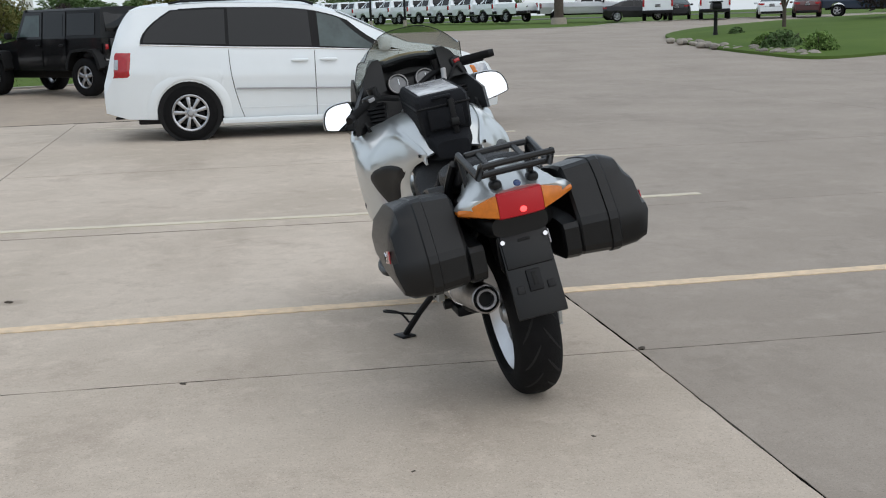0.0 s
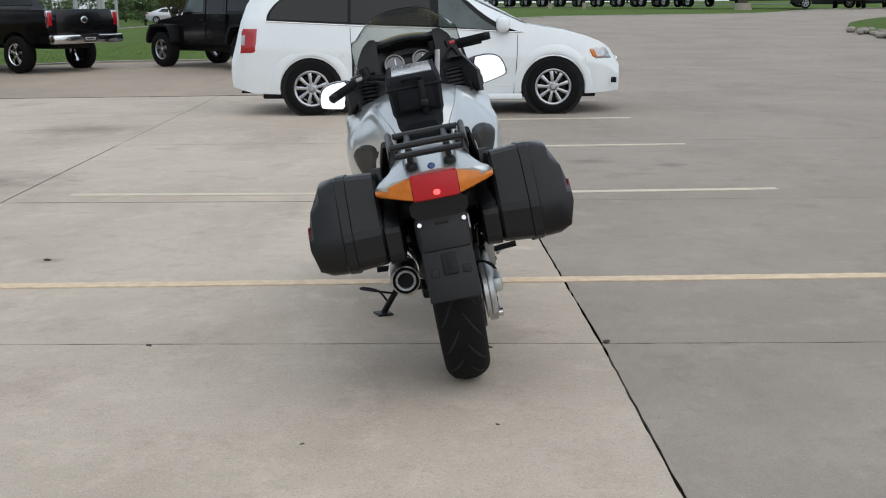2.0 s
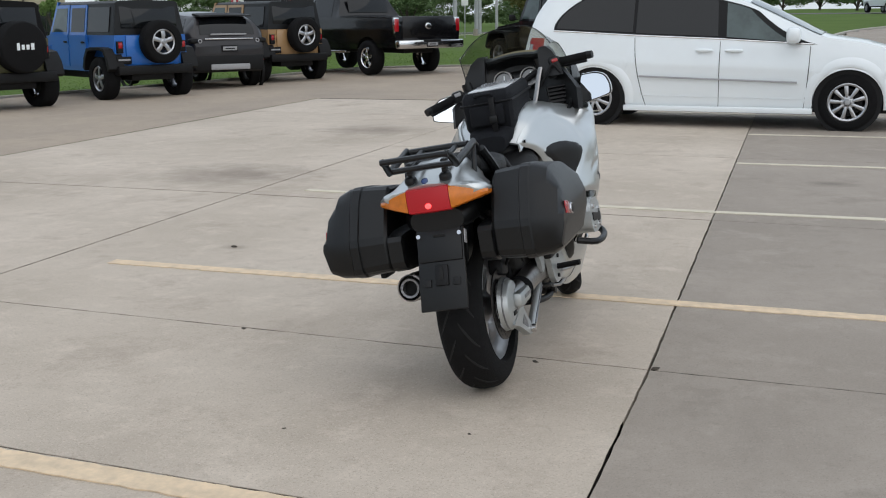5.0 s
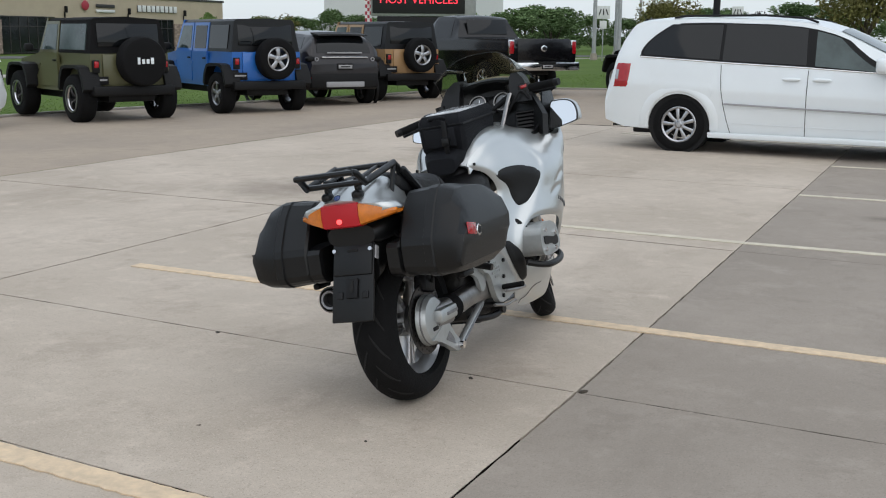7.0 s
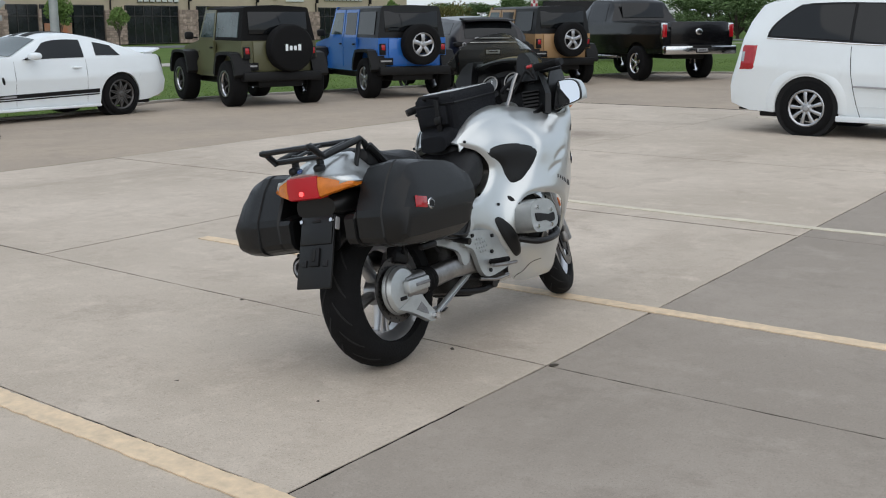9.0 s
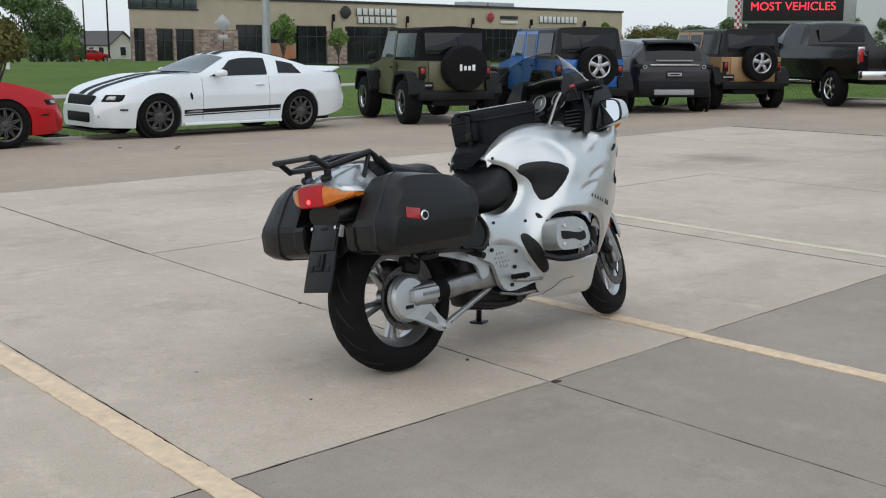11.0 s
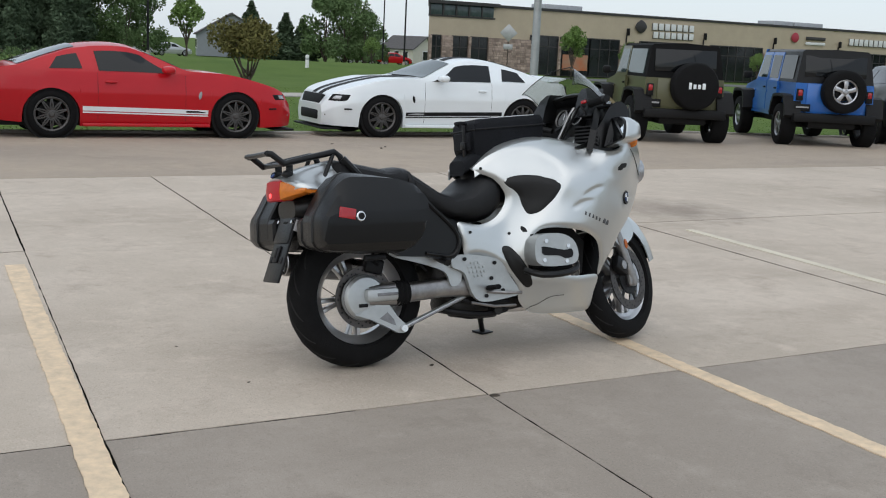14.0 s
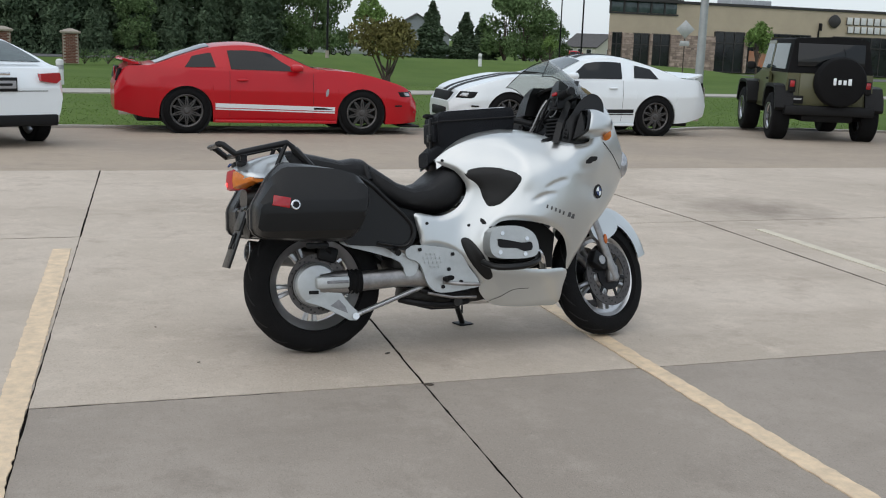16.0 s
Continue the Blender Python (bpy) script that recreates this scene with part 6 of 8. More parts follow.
for s in (-1, 1):
    fa = formed("side_fairing", upper, skin, s, M_SILVER, bike, "silver painted side fairing", thick=0.006, step=0.0075, out=0, round_n=4, rim=0.014, roll=0.028)
    formed("belly_fairing", belly, skin, s, M_SILVER, bike, thick=0.006, step=0.022, out=-0.004, round_n=4, rim=0.010, roll=0.022)
    part("fairing_seam", tube([(x, s * (skin(x, z) + 0.0005), z) for x, z in curve3([(1.372, 0.955), (1.40, 0.938), (1.468, 0.895), (1.54, 0.835)], 5)], 0.0022, 6), M_SEAM_SHADE, fa)
    part("belly_seam", tube([(x, s * (skin(x, z) - 0.003), z) for x, z in curve3([(0.803, 0.208), (0.861, 0.232), (0.919, 0.262), (0.992, 0.267)], 5)], 0.0012, 6), M_SEAM_SHADE, fa)
    # Black sheet added beside the engine, standing in for shade behind the fairing.
    part("engine_shade_sheet", prism([(0.74, 0.35), (0.76, 0.60), (1.08, 0.59), (1.16, 0.52), (1.14, 0.36)], s * 0.155, s * 0.17, bevel=0.004), M_SEAM_SHADE, bike)
    kp = formed("knee_pad", knee, skin, s, M_BLACKPL, fa, "black rubber knee pad", thick=0.012, step=0.02, out=0.007, round_n=4, rim=0.008, roll=0.014)
    formed("fairing_vent", vent, skin, s, M_BLACKPL, fa, thick=0.014, step=0.012, out=0.009, round_n=4, rim=0.007)
    # Black sheet laid on the skin paints the outlet's shaded inside.
    formed("air_outlet", [(1.235, 0.868), (1.29, 0.890), (1.335, 0.888), (1.325, 0.862), (1.28, 0.848), (1.245, 0.85)], skin, s, M_SEAM_SHADE, fa, thick=0.01, step=0.02, out=0.002, round_n=3, rim=0.003)
    part("fairing_roundel", lathe([(0, -0.004), (0.033, -0.004), (0.036, 0.0), (0.033, 0.004), (0, 0.004)], 28), M_BLACKM, fa, m=pose(1.351, s * (skin(1.351, 0.722) + 0.001), 0.722, 0, 0, -33 * s))
    for q in range(4):
        a = math.pi / 2 * q
        w_ = [(0, 0)] + [(0.022 * math.cos(a + b), 0.022 * math.sin(a + b)) for b in (0, 0.4, 0.8, 1.2, 1.5708)]
        part("roundel_quarter", prism(w_, -0.007, 0.007), M_WHITECAR if q % 2 else M_ENAMEL, fa, m=pose(1.351, s * (skin(1.351, 0.722) + 0.001), 0.722, 0, 0, -33 * s))
    for k in range(7):
        bx = 1.04 + 0.022 * k + (0.012 if k > 4 else 0)
        bz = 0.652 - 0.008 * k
        part("lettering_bar", box(0.008 if k < 5 else 0.017, 0.004, 0.017 if k < 5 else 0.023, (bx, s * (skin(bx, bz) + 0.0005), bz), 0.001, m=pose(0, 0, 0, 0, 12, 0)), M_LETTER, fa)
    for bx, bz in ((0.60, 0.878), (0.70, 0.572), (0.50, 0.585)):
        part("fairing_screw", cyl((bx, s * skin(bx, bz), bz), (bx, s * (skin(bx, bz) + 0.006), bz), 0.007, seg=10), M_BLACKM, fa)
    part("turn_signal", blob(0.03, 0.018, 0.036, (1.39, s * (skin(1.39, 1.0) + 0.002), 1.0), 2.2, m=pose(0, 0, 0, 0, -20, 30 * s)), M_AMBER, bike)
tank_edge = [(0.575, 0.872), (0.615, 0.918), (0.68, 0.955), (0.78, 0.988), (0.90, 1.006), (1.02, 1.0), (1.10, 0.985), (1.16, 0.957), (1.22, 0.944)]
rows = []
for x in spread(0.578, 1.215, 26):
    ze = sum(interp(x + d_, tank_edge) for d_ in (-0.03, -0.015, 0, 0.015, 0.03)) / 5
    ye = max(0.10, skin(x, ze - 0.012) - 0.006)
    crown = 0.030 * ease(x, 0.56, 0.72) * (1 - 0.5 * ease(x, 1.05, 1.2))
    rows.append([(x, ye * u, ze - 0.016 + (crown + 0.018) * (1 - abs(u) ** 3.2) - (0.03 if abs(u) > 0.99 else 0)) for u in (-1, -0.97, -0.9, -0.8, -0.65, -0.45, -0.2, 0, 0.2, 0.45, 0.65, 0.8, 0.9, 0.97, 1)])
tank = loft(rows, False, False)
bmesh.ops.recalc_face_normals(tank, faces=tank.faces)
if sum(f.normal.z for f in tank.faces) < 0:
    bmesh.ops.reverse_faces(tank, faces=tank.faces)
part("fuel_tank", thicken(tank, 0.01), M_SILVER, bike, smooth=75, turn=False)
part("tank_core", blob(0.27, 0.15, 0.12, (0.86, 0, 0.83), 2.5, 12), M_BLACKM, bike)
part("nose_cowl", blob(0.22, 0.17, 0.19, (1.38, 0, 0.88), 2.4, 12), M_SILVER, bike)
part("headlight", blob(0.05, 0.13, 0.08, (1.57, 0, 0.86), 2.4), M_LAMP, bike)

# seat: rider's saddle and pillion
part("rider_seat", shaped([(0.225, 0.10, 0.80, 0.06), (0.25, 0.145, 0.80, 0.075), (0.30, 0.165, 0.765, 0.075), (0.38, 0.175, 0.72, 0.065), (0.45, 0.178, 0.70, 0.062), (0.53, 0.19, 0.705, 0.078), (0.60, 0.188, 0.735, 0.108), (0.65, 0.182, 0.75, 0.112), (0.69, 0.165, 0.76, 0.09), (0.715, 0.12, 0.76, 0.05)], n=2.8), M_SEAT, bike)
part("pillion_seat", shaped([(-0.14, 0.10, 0.885, 0.035), (-0.11, 0.14, 0.88, 0.05), (0.0, 0.155, 0.855, 0.055), (0.12, 0.16, 0.83, 0.055), (0.18, 0.158, 0.835, 0.06), (0.225, 0.145, 0.825, 0.066), (0.26, 0.13, 0.80, 0.06), (0.275, 0.08, 0.79, 0.04)], n=3.0), M_SEAT, bike)
part("seat_back_roll", tube([(0.24, -0.150, 0.79), (0.225, -0.12, 0.858), (0.22, 0, 0.874), (0.225, 0.12, 0.858), (0.24, 0.150, 0.79)], 0.016, 12, smooth=5), M_SEAT, bike)
for s in (-1, 1):
    cover = curve3([(0.06, 0.80), (0.17, 0.815), (0.235, 0.775), (0.30, 0.712), (0.39, 0.632), (0.432, 0.58), (0.438, 0.535), (0.415, 0.488), (0.37, 0.468), (0.25, 0.487), (0.08, 0.525)], 3, True)
    cov = part("side_cover", prism(cover, s * 0.15, s * 0.222, bevel=0.016, seg=3), M_BLACKPL, bike, "black plastic side cover", smooth=50)
    part("cover_rim", tube([(x, s * 0.221, z) for x, z in curve3([(0.17, 0.80), (0.235, 0.757), (0.295, 0.70), (0.378, 0.625), (0.415, 0.577), (0.42, 0.537), (0.402, 0.50), (0.365, 0.484), (0.25, 0.502)], 4)], 0.013, 8, flat=0.7), M_BLACKPL, cov, smooth=60)
    part("grab_strap", tube([(-0.10, s * 0.145, 0.93), (-0.02, s * 0.165, 0.84), (0.02, s * 0.165, 0.78)], 0.016, 8, smooth=4), M_BLACKPL, bike)

# tail
tail_rows = []
for x, wt, zt_, wl_, zl_ in ((-0.08, 0.10, 0.915, 0.155, 0.80), (-0.14, 0.10, 0.915, 0.165, 0.795), (-0.20, 0.10, 0.905, 0.185, 0.79), (-0.26, 0.10, 0.890, 0.20, 0.795), (-0.31, 0.095, 0.872, 0.208, 0.80), (-0.345, 0.088, 0.855, 0.206, 0.803), (-0.365, 0.08, 0.848, 0.17, 0.81)):
    tail_rows.append([(x + 1.2 * y * y * (1 if x < -0.25 else 0), y, z) for y, z in ((-wl_ + 0.02, zl_ - 0.02), (-wl_, zl_), (-wl_ + 0.02, zl_ + 0.022), (-(wl_ + wt) / 2, (zl_ + zt_) / 2 + 0.002), (-wt, zt_ - 0.01), (-wt * 0.8, zt_), (0, zt_ + 0.006), (wt * 0.8, zt_), (wt, zt_ - 0.01), ((wl_ + wt) / 2, (zl_ + zt_) / 2 + 0.002), (wl_ - 0.02, zl_ + 0.022), (wl_, zl_), (wl_ - 0.02, zl_ - 0.02))])
part("tail_cowl", loft(tail_rows), M_SILVER, bike, "silver painted tail cowl", smooth=75)
part("tail_underside", shaped([(-0.31, 0.10, 0.715, 0.04), (-0.27, 0.13, 0.72, 0.05), (-0.1, 0.15, 0.74, 0.06), (0.1, 0.14, 0.74, 0.05)], n=3), M_BLACKPL, bike)


def lens(y0, y1, zb0, zt0, zb1, zt1):
    """A strip of the wrap-round tail lamp between two widths."""
    rings = []
    for k in range(9):
        t = k / 8
        y = y0 + (y1 - y0) * t
        zb, zt = zb0 + (zb1 - zb0) * t, zt0 + (zt1 - zt0) * t
        x = -0.372 + 1.9 * y * y
        rings.append([(x + 0.006, y, zb), (x - 0.008, y, zb + 0.006), (x - 0.012, y, (zb + zt) / 2), (x - 0.006, y, zt - 0.004), (x + 0.004, y, zt), (x + 0.05, y, zt - 0.004), (x + 0.05, y, zb + 0.004)])
    return loft(rings)


tl = part("tail_light", lens(-0.078, 0.078, 0.752, 0.842, 0.752, 0.842), M_LITLENS, bike, "red tail light with the lamp lit")
for s in (-1, 1):
    part("rear_indicator", lens(s * 0.080, s * 0.203, 0.755, 0.838, 0.782, 0.806), M_AMBER, tl, "amber turn signal lens")
part("lit_filament", blob(0.004, 0.012, 0.010, (-0.3835, -0.002, 0.778), 2.0), M_TAILGLOW, tl)
part("tail_roundel", blob(0.006, 0.013, 0.013, (-0.368, 0, 0.866), 2, m=pose(0, 0, 0, 0, 45, 0)), M_ENAMEL, bike)
# rack
for y_ in (-1, 1):
    part("rack_rail", tube([(-0.075, y_ * 0.13, 0.862), (-0.105, y_ * 0.13, 0.94), (-0.13, y_ * 0.13, 0.960), (-0.33, y_ * 0.125, 0.918), (-0.362, y_ * 0.125, 0.910), (-0.415, y_ * 0.12, 0.952), (-0.435, y_ * 0.115, 0.955)], 0.014, 8, flat=0.85), M_BLACKPL, bike, "black luggage rack rail", smooth=50)
    part("rack_stay", tube([(-0.135, y_ * 0.13, 0.955), (-0.16, y_ * 0.13, 0.90), (-0.185, y_ * 0.13, 0.845)], 0.010, 8), M_BLACKPL, bike)
for x, z, f_ in ((-0.435, 0.955, 1.0), (-0.352, 0.912, 1.0), (-0.145, 0.957, 0.9)):
    part("rack_crossbar", tube([(x, -0.125 * f_, z), (x + 0.008, -0.06, z), (x + 0.008, 0.06, z), (x, 0.125 * f_, z)], 0.015, 8, flat=0.75), M_BLACKPL, bike)
for y in (-0.065, 0.065):
    part("rack_bar", tube([(-0.15, y, 0.954), (-0.355, y, 0.912)], 0.012, 8, flat=0.6), M_BLACKPL, bike)
    ft = part("rack_foot", box(0.03, 0.022, 0.075, (-0.315, y, 0.895), 0.008), M_BLACKPL, bike)
    part("rack_foot_pad", blob(0.025, 0.022, 0.018, (-0.325, y, 0.868), 2.4), M_BLACKPL, ft)
# number plate bracket
pb = part("plate_bracket", box(0.012, 0.176, 0.30, bevel=0.004), M_BLACKPL, bike, "black number plate bracket, no plate fitted", m=pose(-0.345, 0, 0.545, 0, 20, 0))
part("bracket_upper", box(0.014, 0.165, 0.12, (-0.006, 0, 0.085), 0.005), M_BLACKPL, pb)
for y in (-0.077, 0.077):
    part("bracket_bolt", cyl((-0.02, y, 0.12), (-0.008, y, 0.12), 0.008, seg=12), M_CHROME, pb)
part("bracket_slot", box(0.006, 0.045, 0.01, (-0.013, 0, 0.118), 0.002), M_SEAM_SHADE, pb)
part("bracket_clip", box(0.012, 0.05, 0.075, (-0.010, 0, -0.025), 0.004), M_BLACKM, pb)
part("clip_slot", box(0.004, 0.016, 0.045, (-0.017, 0, -0.02), 0.001), M_SEAM_SHADE, pb)
for y in (-0.055, 0.055):
    part("bracket_tab", box(0.008, 0.028, 0.028, (-0.007, y, -0.05), 0.003), M_SEAT, pb)
part("bracket_reflector", box(0.05, 0.006, 0.05, (0.02, -0.092, 0.11), 0.003), M_PLATE, pb)
part("mud_flap", shaped([(-0.30, 0.095, 0.62, 0.09), (-0.26, 0.10, 0.63, 0.08), (-0.2, 0.095, 0.66, 0.06)], n=4), M_BLACKPL, bike)

# side cases
case_out = [(-0.335, 0.672), (-0.262, 0.80), (-0.205, 0.858), (-0.10, 0.850), (0.03, 0.830), (0.115, 0.806), (0.156, 0.76), (0.168, 0.70), (0.15, 0.62), (0.115, 0.545), (0.07, 0.517), (-0.12, 0.522), (-0.295, 0.538), (-0.335, 0.565)]
case_mid = (-0.07, 0.68)


def case_ring(s, y, k, z0=0.0, z1=2.0, cut=0.35):
    """The case's outline at one width: scaled by k, its heights kept within z0 and z1, corners cut."""
    o = [(case_mid[0] + (x - case_mid[0]) * k, min(z1, max(z0, case_mid[1] + (z - case_mid[1]) * k))) for x, z in case_out]
    r = []
    for i, p in enumerate(o):
        a, b = o[i - 1], o[(i + 1) % len(o)]
        for q in (a, b):
            d = math.hypot(q[0] - p[0], q[1] - p[1])
            t = min(0.014 / max(d, 1e-4), 0.45)
            r.append((p[0] + (q[0] - p[0]) * t, s * y, p[1] + (q[1] - p[1]) * t))
    return r


for s in (-1, 1):
    sc = part("side_case", loft([case_ring(s, 0.14, 0.90, 0.54, 0.665), case_ring(s, 0.145, 0.96, 0.53, 0.68), case_ring(s, 0.195, 0.975, 0.52, 0.69), case_ring(s, 0.20, 0.93, 0.52, 0.835), case_ring(s, 0.21, 0.96, 0.515, 0.85), case_ring(s, 0.295, 0.995), case_ring(s, 0.306, 0.995)]), M_BLACKPL, bike, "black plastic side case, closed", smooth=14)
    part("case_band", loft([case_ring(s, 0.304, 1.0), case_ring(s, 0.307, 1.022), case_ring(s, 0.338, 1.022), case_ring(s, 0.343, 1.0)]), M_BLACKPL, sc, smooth=14)
    part("case_lid", loft([case_ring(s, 0.340, 1.0), case_ring(s, 0.354, 1.0), case_ring(s, 0.402, 0.985, 0.530, 0.838), case_ring(s, 0.438, 0.965, 0.565, 0.768), case_ring(s, 0.456, 0.93, 0.635, 0.70), case_ring(s, 0.4575, 0.6, 0.65, 0.69)]), M_BLACKPL, sc, smooth=28)
    part("case_reflector", box(0.074, 0.005, 0.044, bevel=0.002), M_REDLENS, sc, "red reflector", m=pose(-0.228, s * 0.4565, 0.690, 4 * s, 10, 0))
    part("case_badge", lathe([(0, -0.003), (0.018, -0.003), (0.021, 0.0), (0.018, 0.003), (0, 0.003)], 24), M_CHROME, sc, m=pose(-0.168, s * 0.458, 0.676))
    part("badge_field", cyl((-0.168, s * 0.458, 0.676), (-0.168, s * 0.4625, 0.676), 0.014), M_BLACKM, sc)
    part("case_latch", box(0.10, 0.03, 0.025, (-0.05, s * 0.325, 0.500), 0.008), M_BLACKM, sc)
    part("case_carrier", tube([(-0.22, s * 0.12, 0.72), (-0.1, s * 0.16, 0.62), (0.12, s * 0.15, 0.56), (0.3, s * 0.13, 0.56)], 0.012, 8), M_BLACKM, bike)

# cockpit
wsr = []
for i in range(13):
    t = i / 12
    row = []
    for j in range(15):
        u = j / 7 - 1
        w = 0.275 - 0.045 * t - 0.05 * max(0, t - 0.75) / 0.25 * (t - 0.75)
        xc, zc = 1.515 - 0.312 * t, 1.13 + 0.25 * t ** 0.95
        drop = 0.06 * max(0, (t - 0.6) / 0.4) ** 2
        row.append((xc - (0.165 - 0.05 * t) * abs(u) ** 2.2, w * u, zc - 0.05 * abs(u) ** 3 - drop * abs(u) ** 3))
    wsr.append(row)
wsm = loft(wsr, False, False)
thicken(wsm, 0.003)
ws = part("windscreen", wsm, M_SCREEN, bike, "smoked transparent windscreen")
ws.visible_shadow = False
edge_pts = [wsr[i][0] for i in range(13)] + wsr[12][1:14] + [wsr[i][14] for i in range(12, -1, -1)]
part("windscreen_edge", tube(edge_pts, 0.002, 6), M_BLACKM, ws)
def dash_top(y):
    return 1.248 - 0.9 * y * y - 0.9 * max(0, abs(y) - 0.17)


def dash_x(y, z):
    return 1.245 - 1.35 * y * y + 0.30 * (z - 1.05) - 0.06 * math.exp(-((z - 1.235) / 0.03) ** 2) * (1 if abs(y) < 0.2 else 0.3)


rows = []
for j in range(25):
    y = -0.30 + 0.60 * j / 24
    lo = 0.955 + 0.35 * max(0, 0.12 - abs(y))
    rows.append([(dash_x(y, lo + (dash_top(y) - lo) * i / 14), y, lo + (dash_top(y) - lo) * i / 14) for i in range(15)])
db = loft(rows, False, False)
bmesh.ops.recalc_face_normals(db, faces=db.faces)
if sum(f.normal.x for f in db.faces) > 0:
    bmesh.ops.reverse_faces(db, faces=db.faces)
thicken(db, 0.03)
part("dashboard", db, M_BLACKPL, bike)
part("dash_core", blob(0.10, 0.20, 0.12, (1.34, 0, 1.06), 3), M_BLACKPL, bike)
hood = loft([[(1.22 + 0.02 * k, y, dash_top(y) - 0.004 + 0.012 * math.sin(k * 1.0)) for k in range(4)] for y in spread(-0.2, 0.2, 14)], False, False)
part("instrument_hood", thicken(hood, 0.012), M_BLACKPL, bike)
pad = loft([[(1.265 + 0.04 * k, y, 1.262 - 0.95 * y * y - 0.010 * (k - 1) ** 2) for k in range(5)] for y in spread(-0.17, 0.17, 14)], False, False)
part("dash_pad", thicken(pad, 0.02), M_PAD, bike, "tan padded dash top")
for s in (-1, 1):
    part("dash_horn", loft([[(x0, s * (y - w), z), (x0 + 0.11, s * (y - w * 0.6), z), (x0 + 0.11, s * (y + w * 0.6), z), (x0, s * (y + w), z)] for x0, y, w, z in ((1.15, 0.19, 0.055, 1.12), (1.165, 0.182, 0.048, 1.18), (1.185, 0.165, 0.034, 1.235), (1.205, 0.152, 0.016, 1.262))]), M_BLACKPL, bike)
    g = part("gauge", lathe([(0, 0.0), (0.042, 0.0), (0.042, -0.014), (0.049, -0.016), (0.052, 0.0), (0.052, 0.05), (0, 0.05)], 32), M_BLACKM, bike, m=pose(1.235, s * 0.066, 1.13, 0, 0, -90) @ pose(0, 0, 0, -22, 0, 0))
    part("gauge_dial", cyl((0, -0.001, 0), (0, -0.005, 0), 0.040, seg=28), M_GAUGE, g)
    part("gauge_bezel", ring(None, 0.044, 0.004, -0.014), M_ALU, g)
    part("gauge_needle", box(0.004, 0.002, 0.03, (0.006, -0.007, 0.01)), M_WHITECAR, g)
    lv = part("louvre_frame", box(0.012, 0.13, 0.11, bevel=0.01), M_BLACKPL, bike, m=pose(dash_x(0.215, 1.02) - 0.006, s * 0.215, 1.02, 0, 12, -30 * s))
    for k in range(6):
        part("louvre", box(0.014, 0.12, 0.009, (-0.012, 0, -0.045 + 0.018 * k), 0.002, m=pose(0, 0, 0, 0, 25, 0)), M_BLACKM, lv)
    part("warning_panel", box(0.01, 0.055, 0.018, bevel=0.003), M_BLACKM, bike, m=pose(dash_x(0.19, 1.115) - 0.004, s * 0.19, 1.115, 0, 12, -25 * s))
    part("cockpit_side_panel", panel(curve3([(1.06, 0.965), (1.12, 0.99), (1.19, 1.06), (1.27, 1.16), (1.34, 1.19), (1.385, 1.14), (1.36, 1.02), (1.30, 0.96), (1.20, 0.95)], 3, True), lambda x, z: 0.262 + 0.02 * np.clip((x - 1.05) / 0.25, 0, 1) - 0.20 * np.maximum(0, z - 1.08), s, 0.01, 0.03), M_BLACKPL, bike)
    # mirror under the screen
    mo = [(0.322, 1.075), (0.345, 1.088), (0.40, 1.086), (0.438, 1.068), (0.456, 1.03), (0.458, 0.995), (0.446, 0.982), (0.38, 0.967), (0.312, 0.955), (0.305, 0.965)]
    mo = curve3(mo, 3, True)
    mo = [(y - 0.018, z) for y, z in mo]
    cy, cz = 0.362, 1.02
    rings = []
    for dx, k, sh in ((-0.012, 0.97, 0), (-0.006, 1.03, 0), (0.01, 1.06, 0), (0.05, 1.03, -0.004), (0.085, 0.92, -0.02), (0.13, 0.80, -0.045), (0.17, 0.55, -0.08)):
        rings.append([(1.236 + dx + 0.26 * (z - cz) * (1 if dx < 0.05 else 0.3) + 0.10 * (cy - y) * (1 if dx < 0.05 else 0.4), s * (cy + (y - cy) * k + sh), cz + 0.012 + (z - cz) * k) for y, z in mo])
    mi = part("mirror", loft(rings), M_SILVER, bike, "silver mirror housing")
    part("mirror_rim", loft([[(1.224 + 0.10 * (cy - y) + 0.26 * (z - cz) + d, s * (cy + (y - cy) * k), cz + 0.012 + (z - cz) * k) for y, z in mo] for d, k in ((0.01, 1.035), (-0.004, 1.03), (-0.006, 0.97))], True, False), M_BLACKPL, mi)
    part("mirror_glass", loft([[(1.219 + 0.10 * (cy - y) + 0.26 * (z - cz) + d, s * (cy + (y - cy) * 0.96), cz + 0.012 + (z - cz) * 0.96) for y, z in mo] for d in (0.004, 0.0)]), M_MIRROR, mi)
    # handlebar half with grip, lever and reservoir, turned with the fork
    bar = part("handlebar", tube([(1.20, s * 0.05, 1.085), (1.18, s * 0.13, 1.12), (1.13, s * 0.21, 1.14), (1.09, s * 0.28, 1.137)], 0.014, 10, smooth=4), M_BLACKM, bike, m=TURN_FRONT)
    part("grip", tube([(1.095, s * 0.265, 1.137), (1.03, s * 0.385, 1.122)], 0.0185, 14), M_TYRE, bar)
    part("bar_end", cyl((1.03, s * 0.385, 1.122), (1.018, s * 0.406, 1.119), 0.019, 0.017), M_BLACKM, bar)
    part("switch_block", box(0.05, 0.055, 0.055, (1.105, s * 0.24, 1.14), 0.012), M_BLACKPL, bar)
    part("switch_button", box(0.012, 0.03, 0.016, (1.078, s * 0.24, 1.15), 0.003), M_REDLENS if s < 0 else M_PLATE, bar)
    part("lever", tube([(1.145, s * 0.225, 1.135), (1.14, s * 0.28, 1.115), (1.085, s * 0.385, 1.10)], 0.008, 8, smooth=4), M_BLACKM, bar)
